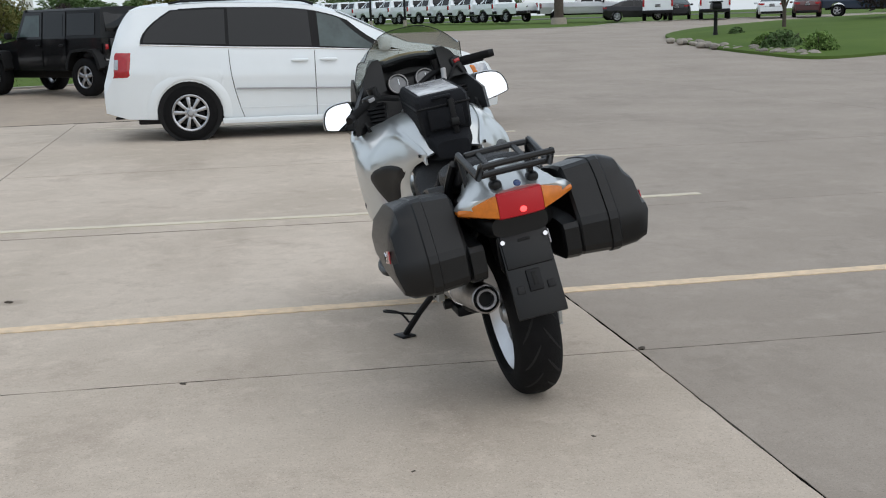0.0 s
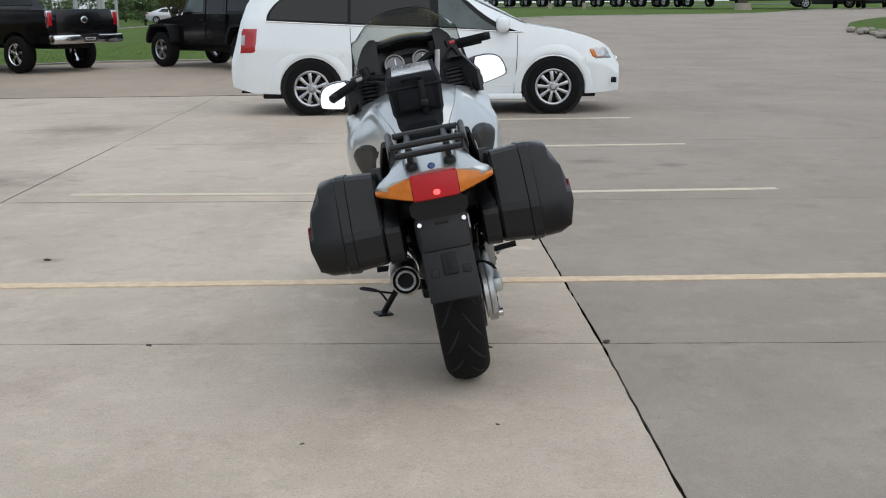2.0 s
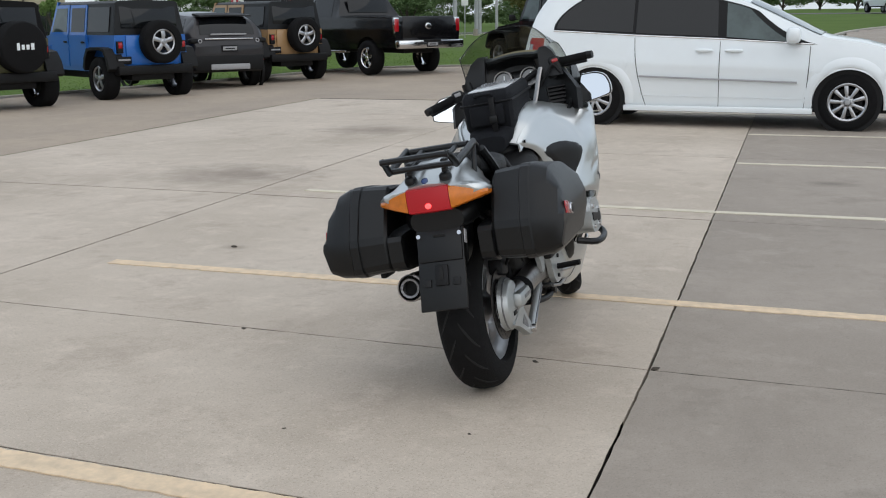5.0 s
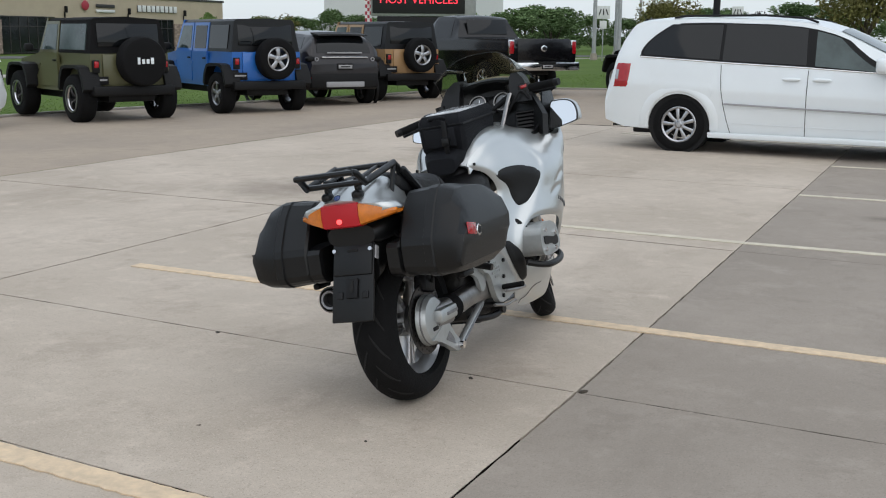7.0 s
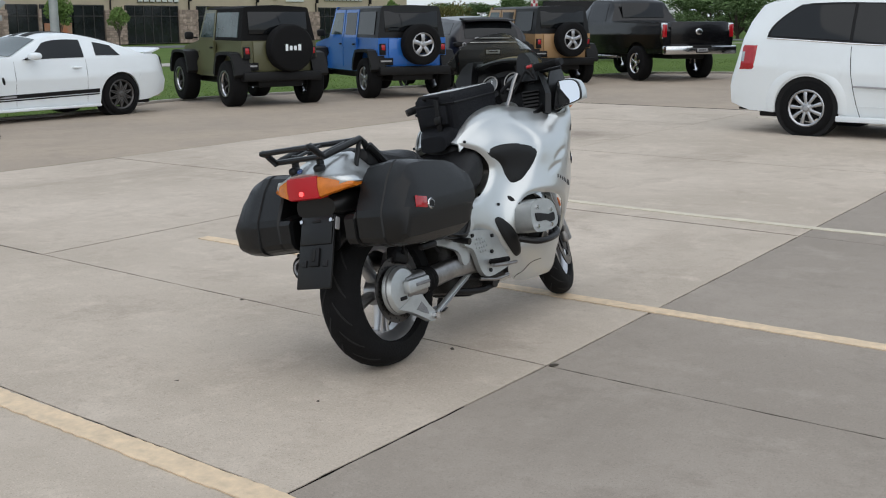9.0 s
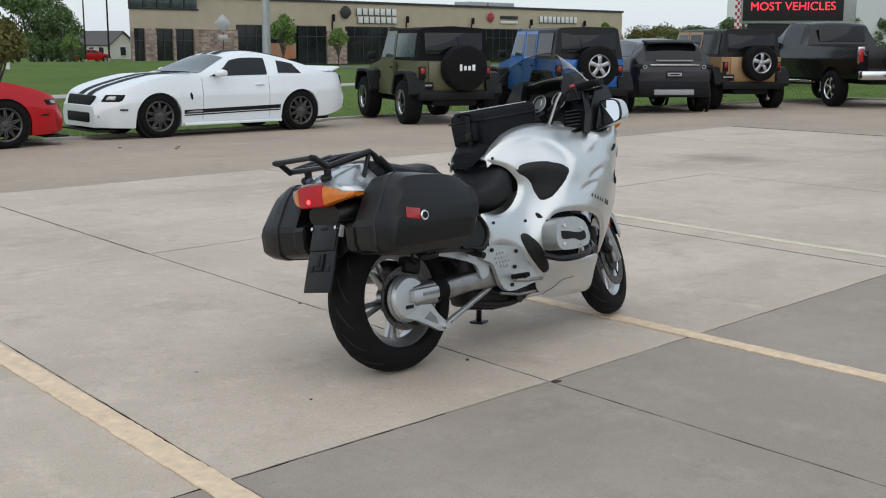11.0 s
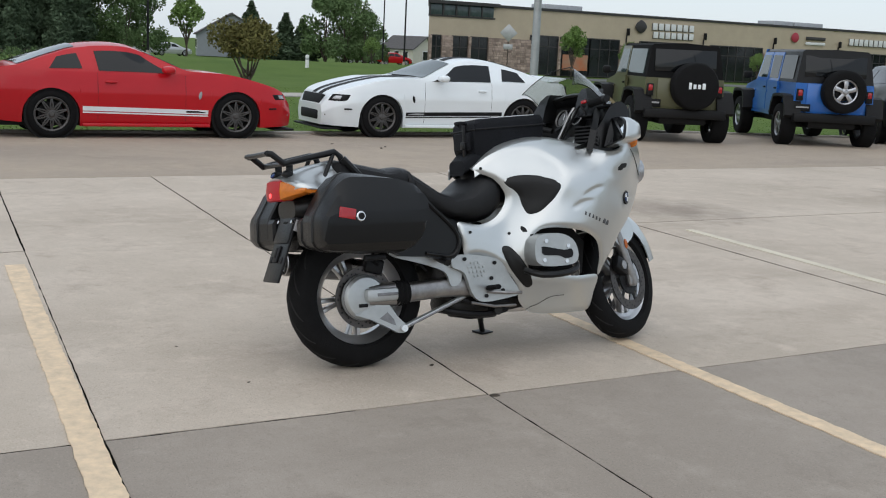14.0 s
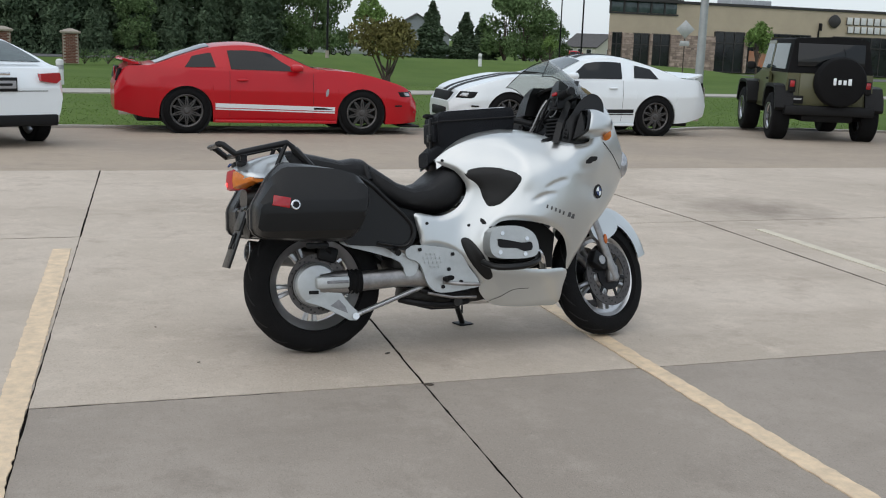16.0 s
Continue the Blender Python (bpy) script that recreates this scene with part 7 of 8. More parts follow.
    part("reservoir", cyl((1.16, s * 0.18, 1.14), (1.16, s * 0.18, 1.185), 0.024), M_BLACKPL, bar)
part("control_cable", tube([(1.15, -0.23, 1.13), (1.14, -0.2, 1.17), (1.13, -0.16, 1.12), (1.12, -0.08, 1.02)], 0.006, 8, smooth=5), M_BLACKM, bike)
part("chrome_bracket", tube([(1.06, -0.10, 0.99), (1.09, -0.115, 1.05), (1.12, -0.13, 1.12), (1.15, -0.14, 1.165)], 0.013, 8, smooth=4, flat=0.6), M_ALU, bike)
part("ignition_barrel", cyl((1.18, 0, 1.04), (1.15, 0, 1.08), 0.02), M_BLACKM, bike)

# tank bag
bag = bmesh.new()
rings = []
for z, x0, x1, w in ((0.945, 0.62, 0.965, 0.098), (0.97, 0.605, 0.98, 0.108), (1.06, 0.598, 0.99, 0.112), (1.10, 0.602, 0.99, 0.112), (1.122, 0.62, 0.98, 0.10)):
    lift = 0.03
    o = [(x0, -w), (x1, -w), (x1, w), (x0, w)]
    rr = []
    for (xa, ya), (xb, yb) in zip(o, o[1:] + o[:1]):
        for t in (0.06, 0.3, 0.7, 0.94):
            x, y = xa + (xb - xa) * t, ya + (yb - ya) * t
            rr.append((x, y, z + lift * (x - 0.6) / 0.4 - 0.012))
    rings.append(rr)
loft(rings, True, True, bag)
tb = part("tank_bag", bag, M_BAG, bike, "black nylon tank bag")
part("map_window", box(0.30, 0.17, 0.006, bevel=0.003), M_VINYL, tb, "shiny map window with pale sky reflection painted in", m=pose(0.80, 0, 1.126, 0, -4.3, 0))
part("bag_zip", tube([(0.60, -0.113, 1.062), (0.99, -0.115, 1.09), (0.992, 0.115, 1.09), (0.60, 0.113, 1.062), (0.598, -0.113, 1.062)], 0.005, 6), M_BLACKM, tb)
part("bag_pocket", box(0.02, 0.15, 0.085, (0.594, 0, 1.01), 0.008), M_BAG, tb)
part("bag_strap", box(0.012, 0.025, 0.15, (0.585, -0.03, 1.01), 0.004), M_BLACKM, tb)
part("bag_buckle", box(0.02, 0.035, 0.035, (0.58, -0.03, 0.99), 0.005), M_BLACKPL, tb)
part("bag_base", shaped([(0.555, 0.07, 0.885, 0.035), (0.60, 0.095, 0.915, 0.04), (0.68, 0.105, 0.94, 0.035), (0.8, 0.10, 0.97, 0.03)], n=4), M_BAG, tb)
part("bag_handle", tube([(0.60, -0.03, 1.095), (0.575, -0.02, 1.10), (0.575, 0.03, 1.10), (0.60, 0.04, 1.095)], 0.008, 8, smooth=3), M_BAG, tb)


# ---- planting ----
M_BARK = mat("bark", (0.09, 0.07, 0.055), 0.9, vary=0.4, scale=6, bump=0.6, bscale=30)
M_LEAF_DARK = mat("dark_conifer_needles", (0.105, 0.145, 0.088), 0.9, spec=0.1, scale=0.8, color2=(0.045, 0.072, 0.042), island=True, rand=0.35)
M_LEAF_MID = mat("green_leaves", (0.155, 0.225, 0.10), 0.85, spec=0.1, scale=0.7, color2=(0.06, 0.105, 0.038), island=True, rand=0.3)
M_LEAF_LIGHT = mat("fresh_green_leaves", (0.17, 0.26, 0.08), 0.85, spec=0.1, scale=0.7, color2=(0.11, 0.18, 0.05), island=True, rand=0.3)
M_LEAF_OLIVE = mat("olive_bronze_leaves", (0.15, 0.145, 0.05), 0.85, spec=0.1, scale=1.5, color2=(0.10, 0.095, 0.035), island=True, rand=0.3)
M_LEAF_PURPLE = mat("dark_purple_leaves", (0.035, 0.018, 0.02), 0.75, scale=1.5, color2=(0.02, 0.01, 0.012), island=True, rand=0.3)
M_ROCK = mat("river_rock", (0.30, 0.27, 0.23), 0.85, vary=0.4, scale=6, bump=0.4, bscale=20, rand=0.3)


def leaves(centres, size, rng, flat=0.0):
    """Many small bent leaves in one mesh; centres: points, size in metres."""
    verts, faces = [], []
    for c in centres:
        s = size * rng.uniform(0.6, 1.4)
        u = Vector((rng.gauss(0, 1), rng.gauss(0, 1), rng.gauss(0, 1) * (1 - flat))).normalized()
        v = u.cross(Vector((rng.gauss(0, 1), rng.gauss(0, 1), rng.gauss(0, 1)))).normalized()
        n = u.cross(v) * s * 0.25
        k = len(verts)
        c = Vector(c)
        verts += [c - u * s, c - v * s * 0.5 + n, c + u * s, c + v * s * 0.5 + n]
        faces += [(k, k + 1, k + 2, k + 3)]
    me = bpy.data.meshes.new("crown")
    me.from_pydata([tuple(v) for v in verts], [], faces)
    return me


def tree(name, label, hgt, spread_, material, seed, kind_="round", n=2600, leaf=0.16, trunk_r=0.12, bare=0.28):
    """Tapered trunk, forking limbs and a crown of separate leaves with gaps."""
    rng = random.Random(seed)
    t = thing(name, pose(0, 0, 0), label, "tree", kind="")
    bm = bmesh.new()
    top = Vector((rng.uniform(-0.1, 0.1) * spread_, rng.uniform(-0.1, 0.1) * spread_, hgt * (0.92 if kind_ == "cone" else 0.7)))
    tube([(0, 0, -0.1), (0.02, 0.01, hgt * bare), tuple(top * 0.6), tuple(top)], [trunk_r * 1.3, trunk_r, trunk_r * 0.7, trunk_r * 0.25], 8, bm, 4)
    pts = []
    if kind_ == "cone":
        for k in range(n):
            u = rng.random() ** 0.75
            z = hgt * (1 - u * (1 - bare * 0.35))
            r = spread_ * (u * 0.95 + 0.04) * math.sqrt(rng.uniform(0.25, 1))
            tier = 0.82 + 0.18 * math.sin(z / hgt * 26 + rng.uniform(-0.6, 0.6))
            a = rng.uniform(0, 2 * math.pi)
            r *= tier * (0.85 + 0.15 * math.sin(3 * a + seed))
            pts.append((r * math.cos(a), r * math.sin(a), z - 0.25 * r))
    else:
        lobes = []
        m_ = 9 if kind_ == "round" else 7
        for k in range(m_):
            a = 2 * math.pi * k / m_ + rng.uniform(-0.4, 0.4)
            rr = spread_ * rng.uniform(0.35, 0.68)
            z = hgt * rng.uniform(bare + 0.16, 0.80)
            if kind_ == "vase":
                z = hgt * rng.uniform(0.55, 0.85)
            elif kind_ == "flat":
                z = hgt * rng.uniform(0.67, 0.80)
            c = Vector((rr * math.cos(a), rr * math.sin(a), z))
            lobes.append((c, spread_ * rng.uniform(0.30, 0.48)))
            tube([(0, 0, hgt * bare * rng.uniform(0.7, 1.1)), tuple(c * 0.55 + Vector((0, 0, hgt * 0.12))), tuple(c)], [trunk_r * 0.55, trunk_r * 0.35, trunk_r * 0.12], 6, bm, 3)
        for k in range(3):
            lobes.append((Vector((rng.uniform(-0.2, 0.2) * spread_, rng.uniform(-0.2, 0.2) * spread_, hgt * rng.uniform(0.72, 0.88))), spread_ * rng.uniform(0.28, 0.42)))
        per = n // len(lobes)
        for c, r in lobes:
            for k in range(per):
                d = Vector((rng.gauss(0, 1), rng.gauss(0, 1), rng.gauss(0, 0.85))).normalized() * r * rng.uniform(0.35, 1.05) ** 0.6
                pts.append(c + d)
    part("trunk", bm, M_BARK, t)
    me = leaves(pts, leaf, rng)
    me.materials.append(material)
    cr = new("crown", me)
    cr.parent = t
    return t


def stand(proto, x, y, s=1.0, rz=0.0, sz=None, label="", first=False):
    m = pose(x, y, height(x, y) - 0.06, 0, 0, rz)
    o = proto if first else copy_thing(proto, m)
    o.matrix_basis = m
    o.scale = (s, s, sz or s)
    if label:
        o["label"] = label
    return o


low_crab = tree("ornamental_tree", "small bronze-leaved ornamental tree behind the red coupe", 2.15, 0.76, M_LEAF_OLIVE, 3, "flat", 4200, 0.042, 0.045, 0.42)
stand(low_crab, -15.6, 9.16, first=True)
crab = tree("ornamental_tree", "bronze-leaved ornamental tree behind the parked cars", 4.3, 2.7, M_LEAF_OLIVE, 3, "vase", 3800, 0.11, 0.13, 0.25)
stand(crab, -7.9, 44.0, 0.6, 70, first=True)
stand(crab, -30.5, 50.0, 0.6, 130, label="bronze-leaved ornamental tree beside the road")
stand(crab, -0.7, 45.0, 0.8, 250, label="bronze-leaved ornamental tree beyond the minivan")
pine = tree("pine_tree", "tall dark conifer in a dense row", 11.0, 3.6, M_LEAF_DARK, 5, "cone", 3600, 0.30, 0.2, 0.1)
stand(pine, -86.0, 3.0, first=True)
oak = tree("broadleaf_tree", "tall broadleaf tree in spring green leaf", 11.0, 4.6, M_LEAF_MID, 8, "round", 4600, 0.26, 0.16, 0.05)
stand(oak, -92.0, 22.5, 0.62, first=True)
birch = tree("young_tree", "slender young tree with light green leaves", 6.0, 1.7, M_LEAF_LIGHT, 11, "round", 1800, 0.15, 0.07, 0.25)
stand(birch, -90.6, 29.6, 1.0, first=True)
rng = random.Random(21)
for k in range(22):
    stand(pine, -87 - rng.uniform(0, 7), -16 + 1.75 * k, rng.uniform(0.75, 1.0), rng.uniform(0, 360), rng.uniform(0.75, 1.05))
for k in range(12):
    stand(pine if k % 4 else oak, -84 - rng.uniform(0, 2), -14 + 2.9 * k, rng.uniform(0.5, 0.65) if k % 4 else 0.45, rng.uniform(0, 360), label="dense low tree in front of the conifers")
for x, y, s_, sz in ((-90, 24.2, 0.5, 0.62), (-93, 26.5, 0.52, 0.64), (-89, 41.9, 0.58, 0.66), (-88, 43.4, 0.55, 0.62), (-87, 44.9, 0.45, 0.5), (-100, 50, 0.45, 0.4), (-104, 54, 0.4, 0.36)):
    stand(oak, x, y, s_, rng.uniform(0, 360), sz)
for x, y, s_, sz in ((-92, 35.9, 0.85, 0.50), (-91, 38.8, 0.8, 0.42), (-90.5, 40.2, 0.75, 0.38)):
    stand(pine, x, y, s_, rng.uniform(0, 360), sz, label="dark conifer standing alone on the lawn")
for x, y, s_ in ((-82, 43.2, 0.5), (-72, 57, 0.8), (-74, 64.5, 0.62), (-74, 80, 0.55), (-74, 103, 0.8)):
    stand(birch, x, y, s_, rng.uniform(0, 360))
# far tree line beyond the road
for k in range(30):
    a = radians(34 - 1.65 * k)
    d = 165 + rng.uniform(-25, 35)
    stand(oak, 3 - d * math.sin(a), d * math.cos(a), rng.uniform(0.7, 1.1), rng.uniform(0, 360), rng.uniform(0.42, 0.6), label="distant green tree beyond the road")
for x, y, s_ in ((-40, 108, 0.8), (-36, 110, 0.9), (-26, 120, 0.7), (-20, 112, 0.8)):
    stand(oak, x, y, s_, rng.uniform(0, 360), s_ * 0.5, label="round green tree beyond the road")


def bush(x, y, r, h, seed, material, label, n=900):
    rng_ = random.Random(seed)
    t = thing("bush", pose(x, y, height(x, y)), label, "bush")
    bm = bmesh.new()
    for k in range(9):
        a = rng_.uniform(0, 2 * math.pi)
        tube([(0, 0, -0.05), (0.3 * r * math.cos(a), 0.3 * r * math.sin(a), h * 0.4), (0.7 * r * math.cos(a), 0.7 * r * math.sin(a), h * rng_.uniform(0.5, 0.9))], 0.012, 5, bm)
    part("stems", bm, M_BARK, t)
    pts = []
    for k in range(n):
        a, u = rng_.uniform(0, 2 * math.pi), math.sqrt(rng_.random())
        rr = r * u * (0.85 + 0.15 * math.sin(4 * a + seed))
        zt = h * math.sqrt(max(0.05, 1 - u * u)) * (0.85 + 0.3 * rng_.random())
        pts.append((rr * math.cos(a), rr * math.sin(a), zt * rng_.uniform(0.55, 1)))
    me = leaves(pts, 0.07, rng_)
    me.materials.append(material)
    o = new("foliage", me)
    o.parent = t
    return t


# ---- planted island by the drive ----
IS = [(16.0, 27.6), (15.7, 30.5), (16.2, 35.5), (17.6, 41.5), (19.6, 46.5), (23.5, 52), (30, 57.5), (44, 64), (70, 66), (70, 36), (42, 33), (26, 30.4), (19.5, 28.8)]
isl = bmesh.new()
outline = curve3(IS, 6, True)
cxi, cyi = 34.0, 43.0
rings = []
for k, dz in ((1.0, -0.10), (1.0, 0.07), (0.985, 0.10), (0.8, 0.30), (0.5, 0.5), (0.2, 0.6), (0.02, 0.62)):
    rings.append([(cxi + (x - cxi) * k, cyi + (y - cyi) * k, height(cxi + (x - cxi) * k, cyi + (y - cyi) * k) + dz) for x, y in outline])
loft(rings, True, True, isl)
tagged(finish("lawn_island", isl, M_GRASS, smooth=60), "mown grass island with a planted edge", "lawn", kind="structure")
rng = random.Random(4)
for k in range(70):
    x = 16.1 + rng.uniform(-0.25, 0.5)
    y = rng.uniform(28.0, 39.5)
    x += 0.0 if y < 35 else (y - 35) * 0.17
    r_ = rng.uniform(0.10, 0.20)
    rk_ = blob(r_, r_ * rng.uniform(0.6, 0.9), r_ * 0.55, (0, 0, 0), rng.uniform(2.0, 2.6), 5)
    ob = finish("edging_rock", rk_, M_ROCK, smooth=40)
    ob.matrix_basis = pose(x, y, height(x, y) + 0.05 + r_ * 0.2, 0, 0, rng.uniform(0, 180))
    tagged(ob, "rounded tan edging rock beside the lawn island", "rock", "edging rocks")
bush(16.9, 29.3, 0.65, 0.62, 1, M_LEAF_LIGHT, "low light green bush among edging rocks")
bush(17.0, 31.6, 0.7, 0.62, 2, M_LEAF_MID, "low green bush among edging rocks")
bush(17.1, 32.7, 0.55, 0.5, 3, M_LEAF_LIGHT, "low light green bush among edging rocks")
bush(19.6, 40.0, 0.35, 0.45, 4, M_LEAF_MID, "small green shrub beside the lamp post")
stand(birch, 22.4, 41.5, 0.9, 40, label="slender young tree on the grass island")
plum = tree("plum_tree", "dark purple-leaved multi-stemmed tree on the island", 4.5, 2.6, M_LEAF_PURPLE, 14, "round", 3000, 0.13, 0.12, 0.18)
stand(plum, 29.5, 43.5, first=True)
stand(plum, -33.0, 66.0, 0.55, 90, label="dark purple-leaved tree beyond the road")
stand(plum, -7.4, 61.0, 0.5, 200, label="dark purple-leaved tree beyond the drive")


def lamp_low(x, y):
    t = thing("low_lamp", pose(x, y, height(x, y) + 0.05), "black low lamp post with a wide flat head on the island", "lamp post")
    part("post", lathe([(0.16, 0), (0.17, 0.1), (0.10, 0.16), (0.075, 0.3), (0.07, 1.0), (0.10, 1.05), (0, 1.06)], 16, axis="Z"), M_BLACKM, t)
    part("head", box(0.36, 1.15, 0.26, (0, 0, 1.22), 0.06, m=pose(0, 0, 0, 0, 0, -20)), M_BLACKM, t)
    part("head_cap", box(0.42, 1.25, 0.05, (0, 0, 1.38), 0.02, m=pose(0, 0, 0, 0, 0, -20)), M_BLACKM, t)


lamp_low(18.9, 40.3)

# ---- lawn, footpath and street furniture on the far side ----
M_PATH = mat("footpath_concrete", (0.42, 0.39, 0.35), 0.85, vary=0.2, scale=1.5, bump=0.2, bscale=80)
M_ROAD = mat("asphalt", (0.11, 0.11, 0.11), 0.9, vary=0.25, scale=0.6, bump=0.3, bscale=60)
M_BRICK = mat("brick", (0.17, 0.075, 0.05), 0.85, vary=0.3, scale=8, bump=0.4, bscale=60, rand=0.2)
M_CAP = mat("pillar_cap_stone", (0.34, 0.30, 0.25), 0.85, vary=0.2, scale=6, bump=0.3)
M_GALV = mat("galvanised_steel", (0.42, 0.43, 0.44), 0.5, 0.6, vary=0.2, scale=4, bump=0.1)
M_WHITEP = mat("white_post_paint", (0.7, 0.71, 0.70), 0.6, vary=0.15, scale=6)


def ribbon(name, line, w, dz, material, label, cat):
    bm = bmesh.new()
    L = curve3(line, 8)
    rows = []
    for i, p in enumerate(L):
        a, b = Vector(L[max(0, i - 1)]), Vector(L[min(len(L) - 1, i + 1)])
        d = (b - a).normalized()
        n = Vector((-d.y, d.x)) * w / 2
        rows.append([(p[0] - n.x, p[1] - n.y, height(p[0] - n.x, p[1] - n.y) + dz), (p[0] + n.x, p[1] + n.y, height(p[0] + n.x, p[1] + n.y) + dz), (p[0] + n.x, p[1] + n.y, height(p[0], p[1]) - 0.2), (p[0] - n.x, p[1] - n.y, height(p[0], p[1]) - 0.2)])
    loft(rows, True, True, bm)
    return tagged(finish(name, bm, material, smooth=0), label, cat, kind="structure")


ribbon("footpath", [(-24.5, -40), (-25.5, -10), (-27.0, 3.7), (-30.4, 15), (-33.0, 27), (-35, 45), (-33, 70), (-25, 85), (-8, 95)], 2.2, -0.05, M_PATH, "pale concrete footpath across the lawn", "footpath")
ribbon("street", [(-82, -60), (-80, 15), (-76, 60), (-62, 95), (-30, 104), (-5, 104), (60, 112)], 9.0, -0.06, M_ROAD, "asphalt street beyond the lawn", "road")
ribbon("kerb", [(-12.45, -12), (-12.45, 8), (-12.5, 13.0), (-13.55, 15.6), (-12.85, 19.4), (-9.7, 27.8), (-8.0, 28.6), (-3, 29.0), (1.5, 35), (4.5, 52), (9, 59.6), (20, 61.6), (30, 70), (60, 75), (100, 77)], 0.18, 0.03, M_PATH, "low concrete kerb between pavement and lawn", "kerb")

M_BLADE_N = 60000
rng = random.Random(9)
bv, bf = [], []
while len(bf) < M_BLADE_N:
    x = -12.6 - 26 * rng.random() ** 1.8
    y = rng.uniform(-2, 40)
    edge = interp(y, [(-12, -12.6), (13.0, -12.7), (15.6, -13.75), (19.4, -13.05), (27.8, -9.9), (28.6, -8.2)])
    x = x + 12.6 + edge if y < 28.6 else rng.uniform(-22, 1)
    if y > 28.6 and y < kerb_y(x) + 0.4:
        continue
    z = height(x, y) - 0.09
    a, h_ = rng.uniform(0, math.pi), rng.uniform(0.015, 0.035)
    w_ = 0.012
    k = len(bv)
    lx, ly = rng.uniform(-0.04, 0.04), rng.uniform(-0.04, 0.04)
    bv += [(x - w_ * math.cos(a), y - w_ * math.sin(a), z), (x + w_ * math.cos(a), y + w_ * math.sin(a), z), (x + lx, y + ly, z + h_)]
    bf += [(k, k + 1, k + 2)]
gm = bpy.data.meshes.new("grass_blades")
gm.from_pydata(bv, [], bf)
gm.materials.append(M_GRASS2)
tagged(new("grass_blades", gm), "short green lawn grass along the kerb", "grass", kind="stuff")


def pillar(x, y):
    t = thing("brick_pillar", pose(x, y, height(x, y)), "brown brick gate pillar with a stone cap", "pillar", "gate pillars")
    part("core", box(0.78, 0.78, 1.55, (0, 0, 0.77)), M_CAP, t)
    part("cap", loft([[(-a, -a, z), (a, -a, z), (a, a, z), (-a, a, z)] for a, z in ((0.50, 1.55), (0.52, 1.60), (0.52, 1.66), (0.12, 1.80))]), M_CAP, t, smooth=0)
    first = None
    for row in range(19):
        for side in range(4):
            for k in range(4):
                u = -0.30 + 0.2 * k + (0.1 if row % 2 else 0) - 0.05
                if abs(u) > 0.34:
                    continue
                m = pose(0, 0, 0, 0, 0, 90 * side) @ pose(u, -0.395, 0.045 + 0.081 * row)
                if first is None:
                    first = part("brick", box(0.19, 0.03, 0.068, bevel=0.004, seg=1), M_BRICK, t, smooth=0)
                    first.matrix_basis = m
                else:
                    share("brick", first, t, m)


pillar(-56.7, 3.9)
pillar(-56.0, 0.6)
for k in range(7):
    bush(-57.5 + 0.3 * k, 4.6 + 1.2 * k, 0.9, 0.75, 30 + k, M_LEAF_MID, "clipped green bush beside the gate pillar", 260)


def bollard(x, y):
    t = thing("utility_post", pose(x, y, height(x, y)), "white plastic utility post standing in the lawn", "post")
    part("post", lathe([(0.11, 0), (0.11, 0.68), (0.10, 0.72), (0.05, 0.75), (0, 0.755)], 16, axis="Z"), M_WHITEP, t)
    part("label_band", lathe([(0.1115, 0.45), (0.113, 0.45), (0.113, 0.58), (0.1115, 0.58)], 16, axis="Z"), M_GALV, t)


bollard(-29.2, 3.1)
bollard(-56.1, 26.8)


def pole(x, y, h, r, label, arm=0.0, arm_yaw=0.0, material=None):
    t = thing("lamp_post", pose(x, y, height(x, y)), label, "lamp post")
    part("shaft", cyl((0, 0, -0.1), (0, 0, h), r, r * 0.72, 14), material or M_GALV, t)
    part("base", cyl((0, 0, -0.1), (0, 0, 0.35), r * 1.7, r * 1.5, 14), M_CAP, t)
    if arm:
        part("arm", tube([(0, 0, h - 0.1), (arm * 0.5 * math.cos(radians(arm_yaw)), arm * 0.5 * math.sin(radians(arm_yaw)), h + 0.1), (arm * math.cos(radians(arm_yaw)), arm * math.sin(radians(arm_yaw)), h + 0.1)], 0.04, 8, smooth=4), material or M_GALV, t)
        part("head", box(0.6, 0.25, 0.1, (arm * math.cos(radians(arm_yaw)), arm * math.sin(radians(arm_yaw)), h + 0.08), 0.03, m=pose(0, 0, 0, 0, 0, arm_yaw)), M_BLACKM, t)
    return t


pole(-29.6, 25.1, 9.0, 0.16, "thick grey steel lamp post on the lawn", 1.2, 30)
pole(-70, 40.2, 9.0, 0.07, "thin dark lamp post beyond the lawn", 0, 0, M_BLACKM)
pole(-0.38, 16.42, 6.5, 0.055, "black steel lamp post behind the minivan", 0, 0, M_BLACKM)
pole(-71, 38.9, 6.0, 0.06, "thin dark lamp post beyond the lawn", 1.0, 200, M_BLACKM)
pole(-60, 18.5, 9.5, 0.07, "thin dark lamp post near the conifers", 0, 0, M_BLACKM)
for d_, px in ((86, -9.5), (84, -11.2)):
    pole(d_ * math.sin(radians(-px - 1.5)), d_ * math.cos(radians(px)), 9.0, 0.09, "dark lamp post in the far lot", 0, 0, M_BLACKM)
pole(23.0, 73.0, 8.5, 0.33, "thick brown light column in the far lot", 0, 0, M_BARK)


